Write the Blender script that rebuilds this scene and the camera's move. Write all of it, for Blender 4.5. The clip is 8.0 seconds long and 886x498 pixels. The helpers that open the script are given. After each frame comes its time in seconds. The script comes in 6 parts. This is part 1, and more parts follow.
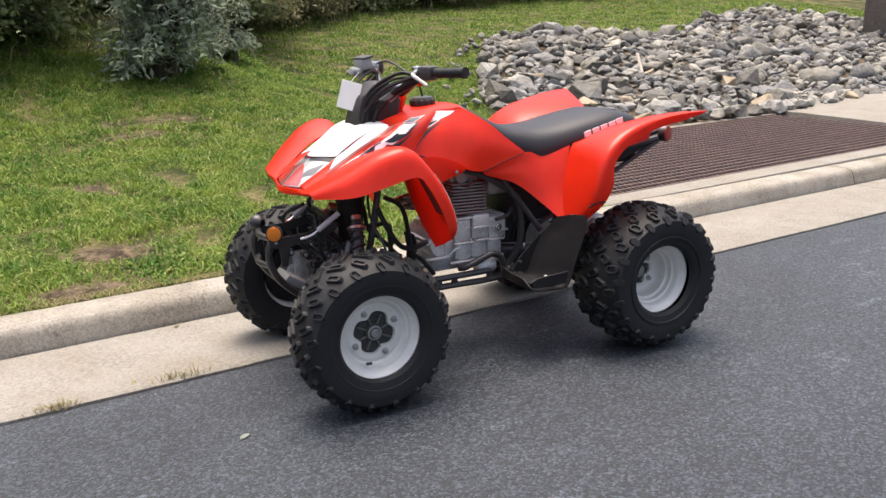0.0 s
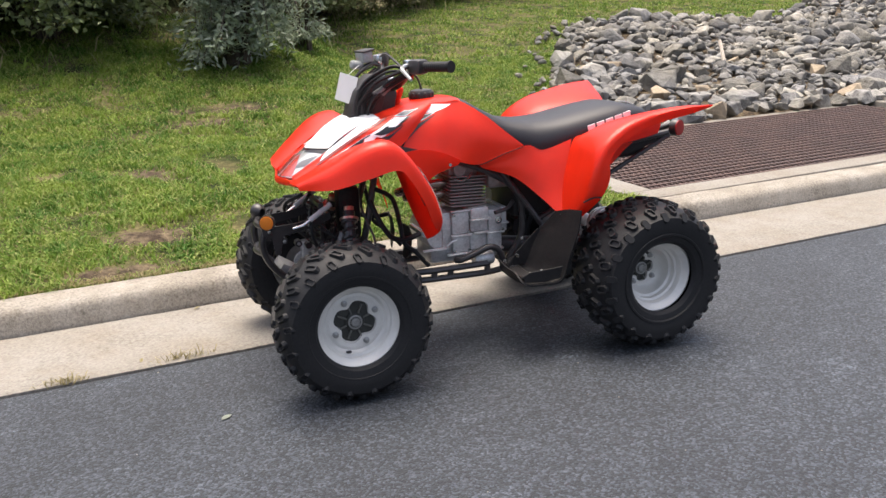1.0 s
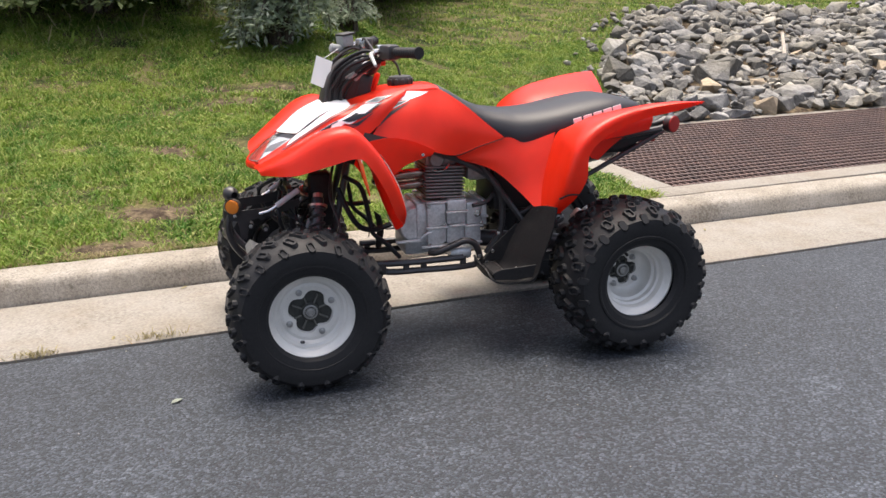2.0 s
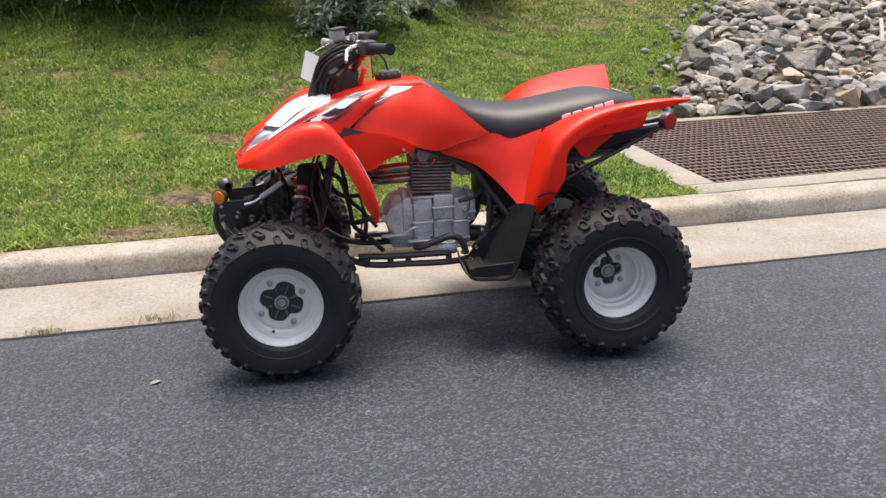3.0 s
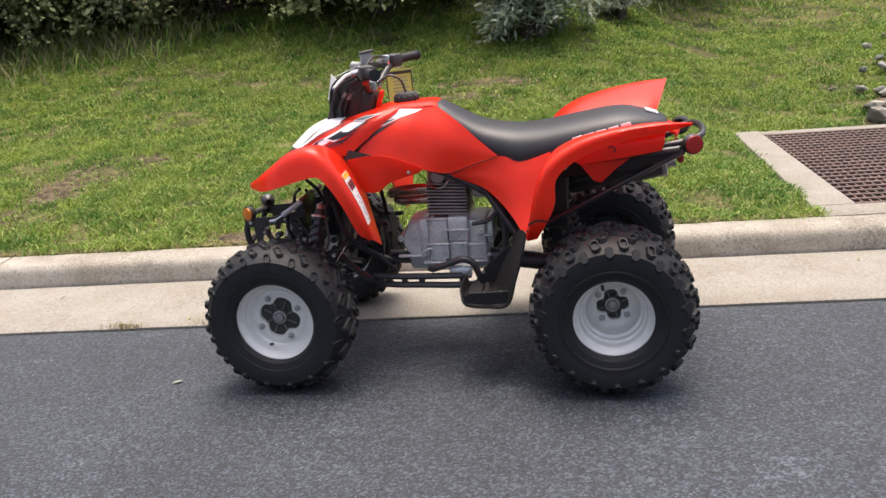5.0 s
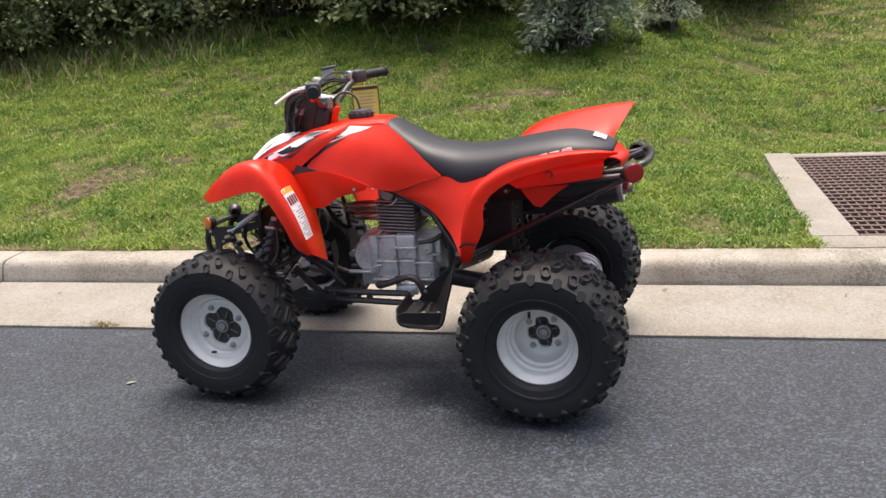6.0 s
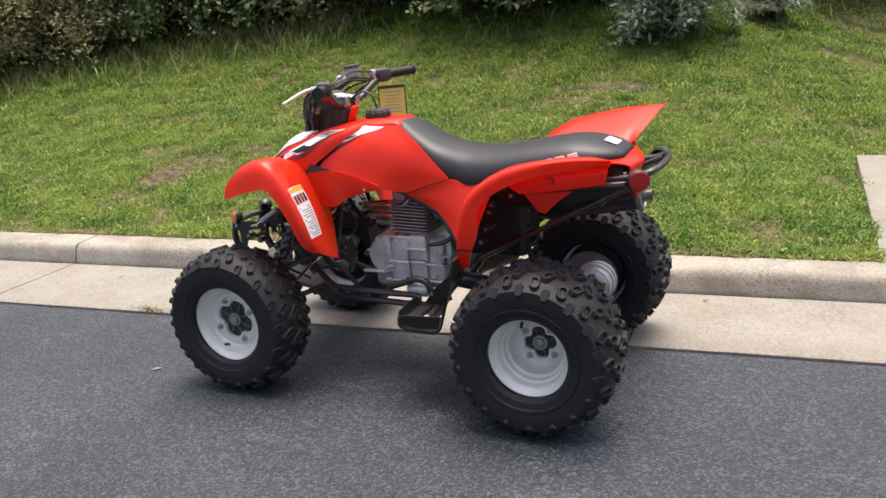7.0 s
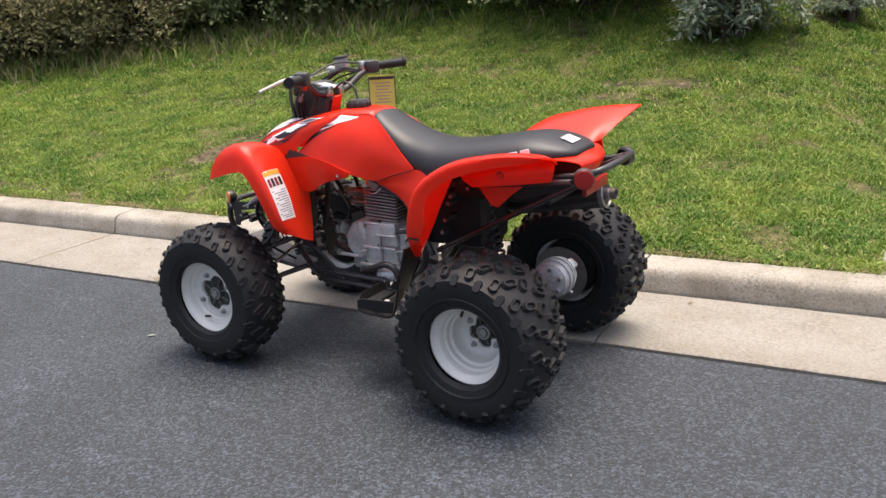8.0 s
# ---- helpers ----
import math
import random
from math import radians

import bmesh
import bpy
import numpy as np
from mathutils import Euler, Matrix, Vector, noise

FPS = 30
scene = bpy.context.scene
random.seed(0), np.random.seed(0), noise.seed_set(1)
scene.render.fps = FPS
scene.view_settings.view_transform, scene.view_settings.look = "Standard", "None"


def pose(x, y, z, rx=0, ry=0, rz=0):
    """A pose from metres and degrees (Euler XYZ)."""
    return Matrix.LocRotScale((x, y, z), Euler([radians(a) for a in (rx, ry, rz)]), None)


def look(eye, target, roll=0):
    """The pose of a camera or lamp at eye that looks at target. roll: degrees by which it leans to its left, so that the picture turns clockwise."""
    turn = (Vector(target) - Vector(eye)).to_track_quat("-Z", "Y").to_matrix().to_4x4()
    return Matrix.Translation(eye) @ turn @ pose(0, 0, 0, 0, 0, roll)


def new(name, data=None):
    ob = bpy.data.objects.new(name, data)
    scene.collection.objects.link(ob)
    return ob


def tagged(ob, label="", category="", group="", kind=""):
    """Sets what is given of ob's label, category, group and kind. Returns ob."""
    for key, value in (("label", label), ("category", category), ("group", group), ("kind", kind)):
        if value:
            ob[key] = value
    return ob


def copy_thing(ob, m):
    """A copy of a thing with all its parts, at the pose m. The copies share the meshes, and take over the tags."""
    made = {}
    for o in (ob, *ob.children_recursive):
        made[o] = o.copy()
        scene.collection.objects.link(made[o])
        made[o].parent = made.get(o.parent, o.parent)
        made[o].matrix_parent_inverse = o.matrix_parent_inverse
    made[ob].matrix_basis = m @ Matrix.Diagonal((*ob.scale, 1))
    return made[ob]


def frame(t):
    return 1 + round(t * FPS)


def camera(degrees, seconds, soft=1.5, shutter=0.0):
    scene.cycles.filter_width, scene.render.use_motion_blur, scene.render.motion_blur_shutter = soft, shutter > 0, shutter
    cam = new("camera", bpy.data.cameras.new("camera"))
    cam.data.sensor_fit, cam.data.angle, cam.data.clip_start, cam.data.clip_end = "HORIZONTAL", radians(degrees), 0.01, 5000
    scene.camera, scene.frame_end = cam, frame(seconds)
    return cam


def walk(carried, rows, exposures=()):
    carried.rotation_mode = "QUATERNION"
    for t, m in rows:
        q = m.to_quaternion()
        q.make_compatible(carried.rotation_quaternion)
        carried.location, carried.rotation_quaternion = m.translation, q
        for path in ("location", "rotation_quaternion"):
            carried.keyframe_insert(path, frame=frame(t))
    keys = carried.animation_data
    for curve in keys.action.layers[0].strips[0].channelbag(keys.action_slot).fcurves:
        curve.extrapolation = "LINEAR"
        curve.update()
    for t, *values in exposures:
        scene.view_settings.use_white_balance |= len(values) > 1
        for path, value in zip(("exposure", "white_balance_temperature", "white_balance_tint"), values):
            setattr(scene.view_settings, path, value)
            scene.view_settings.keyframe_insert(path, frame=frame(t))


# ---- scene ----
cam = camera(54.6, 8.0)
PATH = [
    (0, (-1.108, -2.768, 1.229), (-0.134, -1.1, 0.71), -1.7),
    (0.5, (-0.961, -2.846, 1.23), (-0.08, -1.131, 0.697), -1.8),
    (1, (-0.772, -2.964, 1.242), (-0.011, -1.195, 0.701), -2.2),
    (1.5, (-0.611, -2.992, 1.229), (0.066, -1.196, 0.668), -1.9),
    (2, (-0.413, -3.002, 1.237), (0.195, -1.185, 0.665), -0.9),
    (2.2, (-0.345, -3.008, 1.245), (0.247, -1.189, 0.665), -0.6),
    (3.3, (0.164, -3.164, 1.272), (0.448, -1.278, 0.668), -2.0),
    (3.5, (0.247, -3.184, 1.279), (0.501, -1.295, 0.672), -2.2),
    (4, (0.448, -3.152, 1.268), (0.582, -1.251, 0.663), -2.1),
    (4.5, (0.68, -3.108, 1.295), (0.639, -1.2, 0.697), -3.0),
    (4.7, (0.776, -3.106, 1.296), (0.645, -1.2, 0.703), -3.7),
    (5.8, (1.343, -3.054, 1.338), (0.927, -1.177, 0.784), -4.1),
    (6, (1.417, -3.011, 1.326), (0.982, -1.141, 0.766), -3.5),
    (6.5, (1.598, -2.91, 1.344), (1.04, -1.076, 0.775), -3.4),
    (7, (1.786, -2.85, 1.344), (1.081, -1.068, 0.773), -3.9),
    (7.5, (2.061, -2.824, 1.352), (1.249, -1.089, 0.775), -2.6),
    (8, (2.247, -2.748, 1.347), (1.343, -1.063, 0.763), -2.8),
]
walk(cam, [(t, look(eye, target, roll)) for t, eye, target, roll in PATH])

# world and light: a bright, thinly overcast sky
SUN_EL, SUN_AZ = 80.0, 12.0
world = bpy.data.worlds.new("sky")
scene.world = world
world.use_nodes = True
wn = world.node_tree.nodes
wn.clear()
sky = wn.new("ShaderNodeTexSky")
sky.sky_type = "NISHITA"
sky.sun_disc = False
sky.sun_elevation = radians(SUN_EL)
sky.sun_rotation = radians(SUN_AZ)
sky.air_density, sky.dust_density, sky.ozone_density = 0.8, 8.0, 0.3
bg = wn.new("ShaderNodeBackground")
bg.inputs["Strength"].default_value = 0.15
wo = wn.new("ShaderNodeOutputWorld")
world.node_tree.links.new(sky.outputs[0], bg.inputs["Color"])
world.node_tree.links.new(bg.outputs[0], wo.inputs["Surface"])
sun_data = bpy.data.lights.new("sun", "SUN")
sun_data.energy, sun_data.angle, sun_data.color = 0.95, radians(40), (1.0, 0.96, 0.88)
sun = new("sun", sun_data)
sa, se = radians(SUN_AZ), radians(SUN_EL)
sun.matrix_world = look((0, 0, 0), (-math.sin(sa) * math.cos(se), -math.cos(sa) * math.cos(se), -math.sin(se)))
scene.view_settings.exposure = 1.22


# ---- materials ----
def mat(name, color, rough=0.5, metal=0.0, spec=0.5, var=0.0, scale=20.0, bump=0.0, bscale=200.0, coat=0.0, island=0.0, rnd=0.0, color2=None, dirt=None, dirt_scale=3.0, dirt_amt=0.5, trans=0.0, pits=0.0):
    """A principled surface with colour variation at two scales and fine relief."""
    m = bpy.data.materials.new(name)
    m.use_nodes = True
    nt = m.node_tree
    n, ln = nt.nodes, nt.links
    p = n["Principled BSDF"]
    p.inputs["Roughness"].default_value = rough
    p.inputs["Metallic"].default_value = metal
    p.inputs["Specular IOR Level"].default_value = spec
    p.inputs["Coat Weight"].default_value = coat
    p.inputs["Coat Roughness"].default_value = 0.18
    p.inputs["Transmission Weight"].default_value = trans
    p.inputs["Base Color"].default_value = (*color, 1)
    geo = n.new("ShaderNodeNewGeometry")
    last = None
    if var or color2 or dirt or island or rnd:
        base = n.new("ShaderNodeRGB")
        base.outputs[0].default_value = (*color, 1)
        last = base.outputs[0]
    if color2:
        t1 = n.new("ShaderNodeTexNoise")
        t1.inputs["Scale"].default_value = scale
        t1.inputs["Detail"].default_value = 4
        ln.new(geo.outputs["Position"], t1.inputs["Vector"])
        r1 = n.new("ShaderNodeValToRGB")
        r1.color_ramp.elements[0].position, r1.color_ramp.elements[1].position = 0.38, 0.62
        ln.new(t1.outputs["Fac"], r1.inputs["Fac"])
        mx = n.new("ShaderNodeMix")
        mx.data_type = "RGBA"
        ln.new(r1.outputs["Color"], mx.inputs["Factor"])
        ln.new(last, mx.inputs["A"])
        mx.inputs["B"].default_value = (*color2, 1)
        last = mx.outputs["Result"]
    if dirt:
        t2 = n.new("ShaderNodeTexNoise")
        t2.inputs["Scale"].default_value = dirt_scale
        t2.inputs["Detail"].default_value = 8
        t2.inputs["Roughness"].default_value = 0.65
        ln.new(geo.outputs["Position"], t2.inputs["Vector"])
        r2 = n.new("ShaderNodeMapRange")
        r2.inputs["From Min"].default_value, r2.inputs["From Max"].default_value = 0.45, 0.75
        r2.inputs["To Max"].default_value = dirt_amt
        ln.new(t2.outputs["Fac"], r2.inputs["Value"])
        mx = n.new("ShaderNodeMix")
        mx.data_type = "RGBA"
        ln.new(r2.outputs["Result"], mx.inputs["Factor"])
        ln.new(last, mx.inputs["A"])
        mx.inputs["B"].default_value = (*dirt, 1)
        last = mx.outputs["Result"]
    if pits:
        # small dark pits and pale grains, thicker in some places than in others
        t5, t6 = n.new("ShaderNodeTexNoise"), n.new("ShaderNodeTexNoise")
        t5.inputs["Scale"].default_value, t5.inputs["Detail"].default_value = 75, 3
        t6.inputs["Scale"].default_value, t6.inputs["Detail"].default_value = 3.5, 3
        for one in (t5, t6):
            ln.new(geo.outputs["Position"], one.inputs["Vector"])
        ad = n.new("ShaderNodeMath")
        ad.operation = "MULTIPLY_ADD"
        ad.inputs[1].default_value = 0.55
        ln.new(t6.outputs["Fac"], ad.inputs[0])
        ln.new(t5.outputs["Fac"], ad.inputs[2])
        r5 = n.new("ShaderNodeMapRange")
        r5.inputs["From Min"].default_value, r5.inputs["From Max"].default_value = 0.84, 0.94
        r5.inputs["To Max"].default_value = pits
        ln.new(ad.outputs[0], r5.inputs["Value"])
        mx = n.new("ShaderNodeMix")
        mx.data_type = "RGBA"
        ln.new(r5.outputs["Result"], mx.inputs["Factor"])
        ln.new(last, mx.inputs["A"])
        mx.inputs["B"].default_value = (0.10, 0.088, 0.07, 1)
        last = mx.outputs["Result"]
    if var or island or rnd:
        hs = n.new("ShaderNodeHueSaturation")
        ln.new(last, hs.inputs["Color"])
        if var:
            t3 = n.new("ShaderNodeTexNoise")
            t3.inputs["Scale"].default_value = bscale * 0.5
            t3.inputs["Detail"].default_value = 3
            ln.new(geo.outputs["Position"], t3.inputs["Vector"])
            src, amt = t3.outputs["Fac"], var
            lo, hi = 0.3, 0.7
        elif island:
            src, amt, lo, hi = geo.outputs["Random Per Island"], island, 0.0, 1.0
        else:
            oi = n.new("ShaderNodeObjectInfo")
            src, amt, lo, hi = oi.outputs["Random"], rnd, 0.0, 1.0
        mr = n.new("ShaderNodeMapRange")
        mr.inputs["From Min"].default_value, mr.inputs["From Max"].default_value = lo, hi
        mr.inputs["To Min"].default_value, mr.inputs["To Max"].default_value = 1 - amt, 1 + amt
        ln.new(src, mr.inputs["Value"])
        ln.new(mr.outputs["Result"], hs.inputs["Value"])
        if var and (island or rnd):
            if island:
                s2 = geo.outputs["Random Per Island"]
            else:
                s2 = n.new("ShaderNodeObjectInfo").outputs["Random"]
            a2 = island or rnd
            m2 = n.new("ShaderNodeMapRange")
            m2.inputs["To Min"].default_value, m2.inputs["To Max"].default_value = 1 - a2, 1 + a2
            ln.new(s2, m2.inputs["Value"])
            h2 = n.new("ShaderNodeHueSaturation")
            ln.new(hs.outputs["Color"], h2.inputs["Color"])
            ln.new(m2.outputs["Result"], h2.inputs["Value"])
            hs = h2
        last = hs.outputs["Color"]
    if last:
        ln.new(last, p.inputs["Base Color"])
    if bump:
        t4 = n.new("ShaderNodeTexNoise")
        t4.inputs["Scale"].default_value = bscale
        t4.inputs["Detail"].default_value = 5
        ln.new(geo.outputs["Position"], t4.inputs["Vector"])
        b = n.new("ShaderNodeBump")
        b.inputs["Strength"].default_value = bump
        b.inputs["Distance"].default_value = 0.6 / bscale
        ln.new(t4.outputs["Fac"], b.inputs["Height"])
        ln.new(b.outputs["Normal"], p.inputs["Normal"])
    return m


RED = mat("red_plastic", (0.89, 0.041, 0.011), 0.33, spec=0.35, var=0.04, bscale=60, bump=0.03, dirt=(0.74, 0.045, 0.018), dirt_scale=9, dirt_amt=0.25, coat=0.45)


def let_light_through(m, colour, amount):
    """Thin plastic: mixes some light from behind into a surface."""
    n, ln = m.node_tree.nodes, m.node_tree.links
    tr = n.new("ShaderNodeBsdfTranslucent")
    tr.inputs["Color"].default_value = (*colour, 1)
    ms = n.new("ShaderNodeMixShader")
    ms.inputs["Fac"].default_value = amount
    ln.new(n["Principled BSDF"].outputs[0], ms.inputs[1])
    ln.new(tr.outputs[0], ms.inputs[2])
    ln.new(ms.outputs[0], n["Material Output"].inputs["Surface"])


RED.node_tree.nodes["Principled BSDF"].inputs["Coat Roughness"].default_value = 0.26
RED.node_tree.nodes["Principled BSDF"].inputs["Coat IOR"].default_value = 1.5
let_light_through(RED, (0.95, 0.07, 0.02), 0.45)
WHITE = mat("white_sticker", (0.80, 0.80, 0.80), 0.35, var=0.02)
BLACKG = mat("black_sticker", (0.012, 0.012, 0.014), 0.3)
GREYG = mat("grey_sticker", (0.13, 0.13, 0.14), 0.4)
MAROON = mat("maroon_sticker", (0.22, 0.02, 0.02), 0.4)
PAPER = mat("paper", (0.84, 0.84, 0.83), 0.6, var=0.03, bscale=40)
let_light_through(PAPER, (0.84, 0.84, 0.82), 0.25)
PRINT = mat("grey_print", (0.30, 0.31, 0.34), 0.7)
ORANGE_P = mat("orange_print", (0.75, 0.30, 0.02), 0.6)
YELLOW = mat("yellow_tag", (0.64, 0.68, 0.22), 0.5, var=0.05, bscale=30)
let_light_through(YELLOW, (0.68, 0.72, 0.24), 0.5)
RUBBER = mat("tyre_rubber", (0.0110, 0.0112, 0.0122), 0.60, spec=0.35, var=0.25, bscale=300, bump=0.2, dirt=(0.0155, 0.0155, 0.0165), dirt_scale=14, dirt_amt=0.5)
RIM = mat("silver_rim_paint", (0.74, 0.72, 0.665), 0.34, metal=0.12, var=0.05, bscale=40, dirt=(0.34, 0.33, 0.31), dirt_scale=12, dirt_amt=0.3)
ALU = mat("cast_aluminium", (0.60, 0.60, 0.59), 0.40, metal=0.45, var=0.15, bscale=250, bump=0.25, dirt=(0.22, 0.215, 0.21), dirt_scale=20, dirt_amt=0.6)
STEEL = mat("bright_steel", (0.62, 0.61, 0.59), 0.25, metal=1.0, var=0.08, bscale=90)
EXH = mat("exhaust_steel", (0.36, 0.26, 0.21), 0.22, metal=0.8, var=0.2, bscale=40)
FRAME = mat("black_frame_paint", (0.032, 0.029, 0.029), 0.32, var=0.2, bscale=80, dirt=(0.04, 0.037, 0.033), dirt_scale=16, dirt_amt=0.5)
BLACKP = mat("black_plastic", (0.033, 0.030, 0.030), 0.46, var=0.15, bscale=220, bump=0.12, dirt=(0.045, 0.042, 0.04), dirt_scale=10, dirt_amt=0.6)
GUARD = mat("scuffed_black_plastic", (0.012, 0.0115, 0.012), 0.58, spec=0.25, var=0.2, bscale=260, bump=0.25, dirt=(0.028, 0.026, 0.025), dirt_scale=13, dirt_amt=0.6)
# matt black plastic, darkened so its colour holds the shade under the bodywork
DARKP = mat("shaded_black_plastic", (0.016, 0.0145, 0.0145), 0.6, spec=0.3, var=0.15, bscale=220, bump=0.12)
FIN = mat("black_engine_paint", (0.30, 0.265, 0.25), 0.40, metal=0.3, var=0.2, bscale=120)
VINYL = mat("seat_vinyl", (0.020, 0.020, 0.023), 0.46, spec=0.40, var=0.1, bscale=900, bump=0.16)
AMBER = mat("amber_lens", (0.60, 0.17, 0.008), 0.3, coat=0.2)
REDLENS = mat("red_lens", (0.30, 0.010, 0.008), 0.35)
REDTINT = mat("red_tinted_lens", (0.45, 0.06, 0.05), 0.15, coat=1.0)
LENS = mat("clear_lens", (0.55, 0.56, 0.56), 0.12, coat=1.0, metal=0.4)
CABLE = mat("cable_sheath", (0.014, 0.014, 0.015), 0.5, spec=0.3, var=0.1)
DARKGREY = mat("pale_grey_plastic", (0.30, 0.31, 0.30), 0.45, var=0.1)
LEVER = mat("silver_lever_paint", (0.42, 0.42, 0.41), 0.42, metal=0.25, var=0.05)
DULL = mat("dull_steel", (0.30, 0.285, 0.27), 0.42, metal=0.85, var=0.15, bscale=90)
NUT = mat("zinc_nut", (0.38, 0.38, 0.37), 0.4, metal=0.8, var=0.1)
HUB = mat("dark_hub_casting", (0.032, 0.033, 0.028), 0.6, var=0.25, bscale=120, bump=0.2)
HUBRIB = mat("paler_hub_casting", (0.13, 0.13, 0.112), 0.6, var=0.2, bscale=90)
GREYD = mat("dull_grey_plastic", (0.18, 0.18, 0.18), 0.5, var=0.08)
GREYP = mat("grey_plastic", (0.55, 0.55, 0.54), 0.5, var=0.08)


def asphalt():
    """Worn asphalt: small stones of their own grey, a few pale ones, long pale scuffs and darker patches."""
    m = bpy.data.materials.new("asphalt")
    m.use_nodes = True
    n, ln = m.node_tree.nodes, m.node_tree.links
    p = n["Principled BSDF"]
    geo = n.new("ShaderNodeNewGeometry")

    def noise_of(scale, detail, lo, hi, a, b, stretch=None):
        t = n.new("ShaderNodeTexNoise")
        t.inputs["Scale"].default_value, t.inputs["Detail"].default_value = scale, detail
        src = geo.outputs["Position"]
        if stretch:
            mp = n.new("ShaderNodeMapping")
            mp.inputs["Scale"].default_value = stretch
            mp.inputs["Rotation"].default_value = (0, 0, 0.35)
            ln.new(src, mp.inputs["Vector"])
            src = mp.outputs["Vector"]
        ln.new(src, t.inputs["Vector"])
        r = n.new("ShaderNodeMapRange")
        for k, v in (("From Min", lo), ("From Max", hi), ("To Min", a), ("To Max", b)):
            r.inputs[k].default_value = v
        ln.new(t.outputs["Fac"], r.inputs["Value"])
        return r.outputs["Result"]

    def times(a, b):
        q = n.new("ShaderNodeMath")
        q.operation = "MULTIPLY"
        ln.new(a, q.inputs[0])
        ln.new(b, q.inputs[1])
        return q.outputs[0]

    v = n.new("ShaderNodeTexVoronoi")
    v.inputs["Scale"].default_value = 135
    ln.new(geo.outputs["Position"], v.inputs["Vector"])
    sep = n.new("ShaderNodeSeparateColor")
    ln.new(v.outputs["Color"], sep.inputs["Color"])
    pw = n.new("ShaderNodeMath")
    pw.operation = "POWER"
    pw.inputs[1].default_value = 2.6
    ln.new(sep.outputs["Red"], pw.inputs[0])
    st = n.new("ShaderNodeMapRange")
    st.inputs["To Min"].default_value, st.inputs["To Max"].default_value = 0.54, 2.25
    ln.new(pw.outputs[0], st.inputs["Value"])
    val = times(st.outputs["Result"], noise_of(1.1, 5, 0.3, 0.7, 0.80, 1.20))
    val = times(val, noise_of(70, 3, 0.3, 0.7, 0.82, 1.18))
    val = times(val, noise_of(3.0, 6, 0.60, 0.74, 1.0, 1.8, (1.0, 3.2, 1.0)))
    val = times(val, noise_of(26, 2, 0.72, 0.78, 1.0, 2.2))
    mx = n.new("ShaderNodeMix")
    mx.data_type, mx.blend_type = "RGBA", "MULTIPLY"
    mx.inputs["Factor"].default_value = 1.0
    mx.inputs["A"].default_value = (0.0335, 0.0398, 0.0490, 1)
    ln.new(val, mx.inputs["B"])
    ln.new(mx.outputs["Result"], p.inputs["Base Color"])
    p.inputs["Roughness"].default_value = 0.74
    p.inputs["Specular IOR Level"].default_value = 0.45
    b = n.new("ShaderNodeBump")
    b.inputs["Strength"].default_value, b.inputs["Distance"].default_value = 1.0, 0.0045
    b.invert = True
    ln.new(v.outputs["Distance"], b.inputs["Height"])
    ln.new(b.outputs["Normal"], p.inputs["Normal"])
    return m


ASPHALT = asphalt()
CONCRETE = mat("concrete", (0.248, 0.232, 0.203), 0.88, spec=0.25, var=0.16, bscale=180, bump=0.5, pits=0.32, color2=(0.232, 0.214, 0.183), scale=2.5, dirt=(0.19, 0.155, 0.115), dirt_scale=5.5, dirt_amt=0.6)
KERB = mat("kerb_concrete", (0.315, 0.290, 0.248), 0.9, spec=0.25, var=0.22, bscale=210, bump=0.8, pits=0.45, color2=(0.262, 0.236, 0.194), scale=3.0, dirt=(0.16, 0.14, 0.11), dirt_scale=6, dirt_amt=0.6)
SOIL = mat("lawn_soil", (0.026, 0.036, 0.011), 0.95, spec=0.1, var=0.4, bscale=60, bump=0.8, color2=(0.120, 0.105, 0.048), scale=3.2)
DIRT = mat("bare_dirt", (0.125, 0.098, 0.062), 0.95, spec=0.1, var=0.45, bscale=60, bump=1.0, color2=(0.052, 0.038, 0.027), scale=14)
ROCK = mat("grey_rock", (0.180, 0.178, 0.172), 0.88, spec=0.25, var=0.25, bscale=30, bump=1.0, rnd=0.5, color2=(0.25, 0.235, 0.195), scale=1.6, dirt=(0.13, 0.12, 0.105), dirt_scale=9, dirt_amt=0.5)
ROCKB = mat("grey_rubble", (0.180, 0.178, 0.172), 0.88, spec=0.25, var=0.25, bscale=30, bump=1.0, island=0.5, color2=(0.25, 0.235, 0.195), scale=1.6, dirt=(0.13, 0.12, 0.105), dirt_scale=9, dirt_amt=0.5)
TANROCK = mat("tan_rock", (0.36, 0.29, 0.20), 0.88, var=0.2, bscale=45, bump=0.6, rnd=0.2)
RUST = mat("rusty_grating", (0.088, 0.060, 0.051), 0.62, metal=0.35, var=0.3, bscale=120, bump=0.3, color2=(0.120, 0.076, 0.062), scale=6)
# near black: the shade down in the drain is put into this colour
PIT = mat("pit_shade_black", (0.012, 0.010, 0.009), 0.9)
WOOD = mat("weathered_wood", (0.15, 0.125, 0.105), 0.85, var=0.25, bscale=60, bump=0.5)
DRYWOOD = mat("bleached_wood", (0.42, 0.37, 0.31), 0.85, var=0.2, bscale=60, bump=0.4)
DRYLEAF = mat("grey_dry_leaf", (0.19, 0.21, 0.17), 0.8, var=0.2, bscale=120)
BARK = mat("bark", (0.065, 0.05, 0.038), 0.9, var=0.3, bscale=60, bump=0.7)


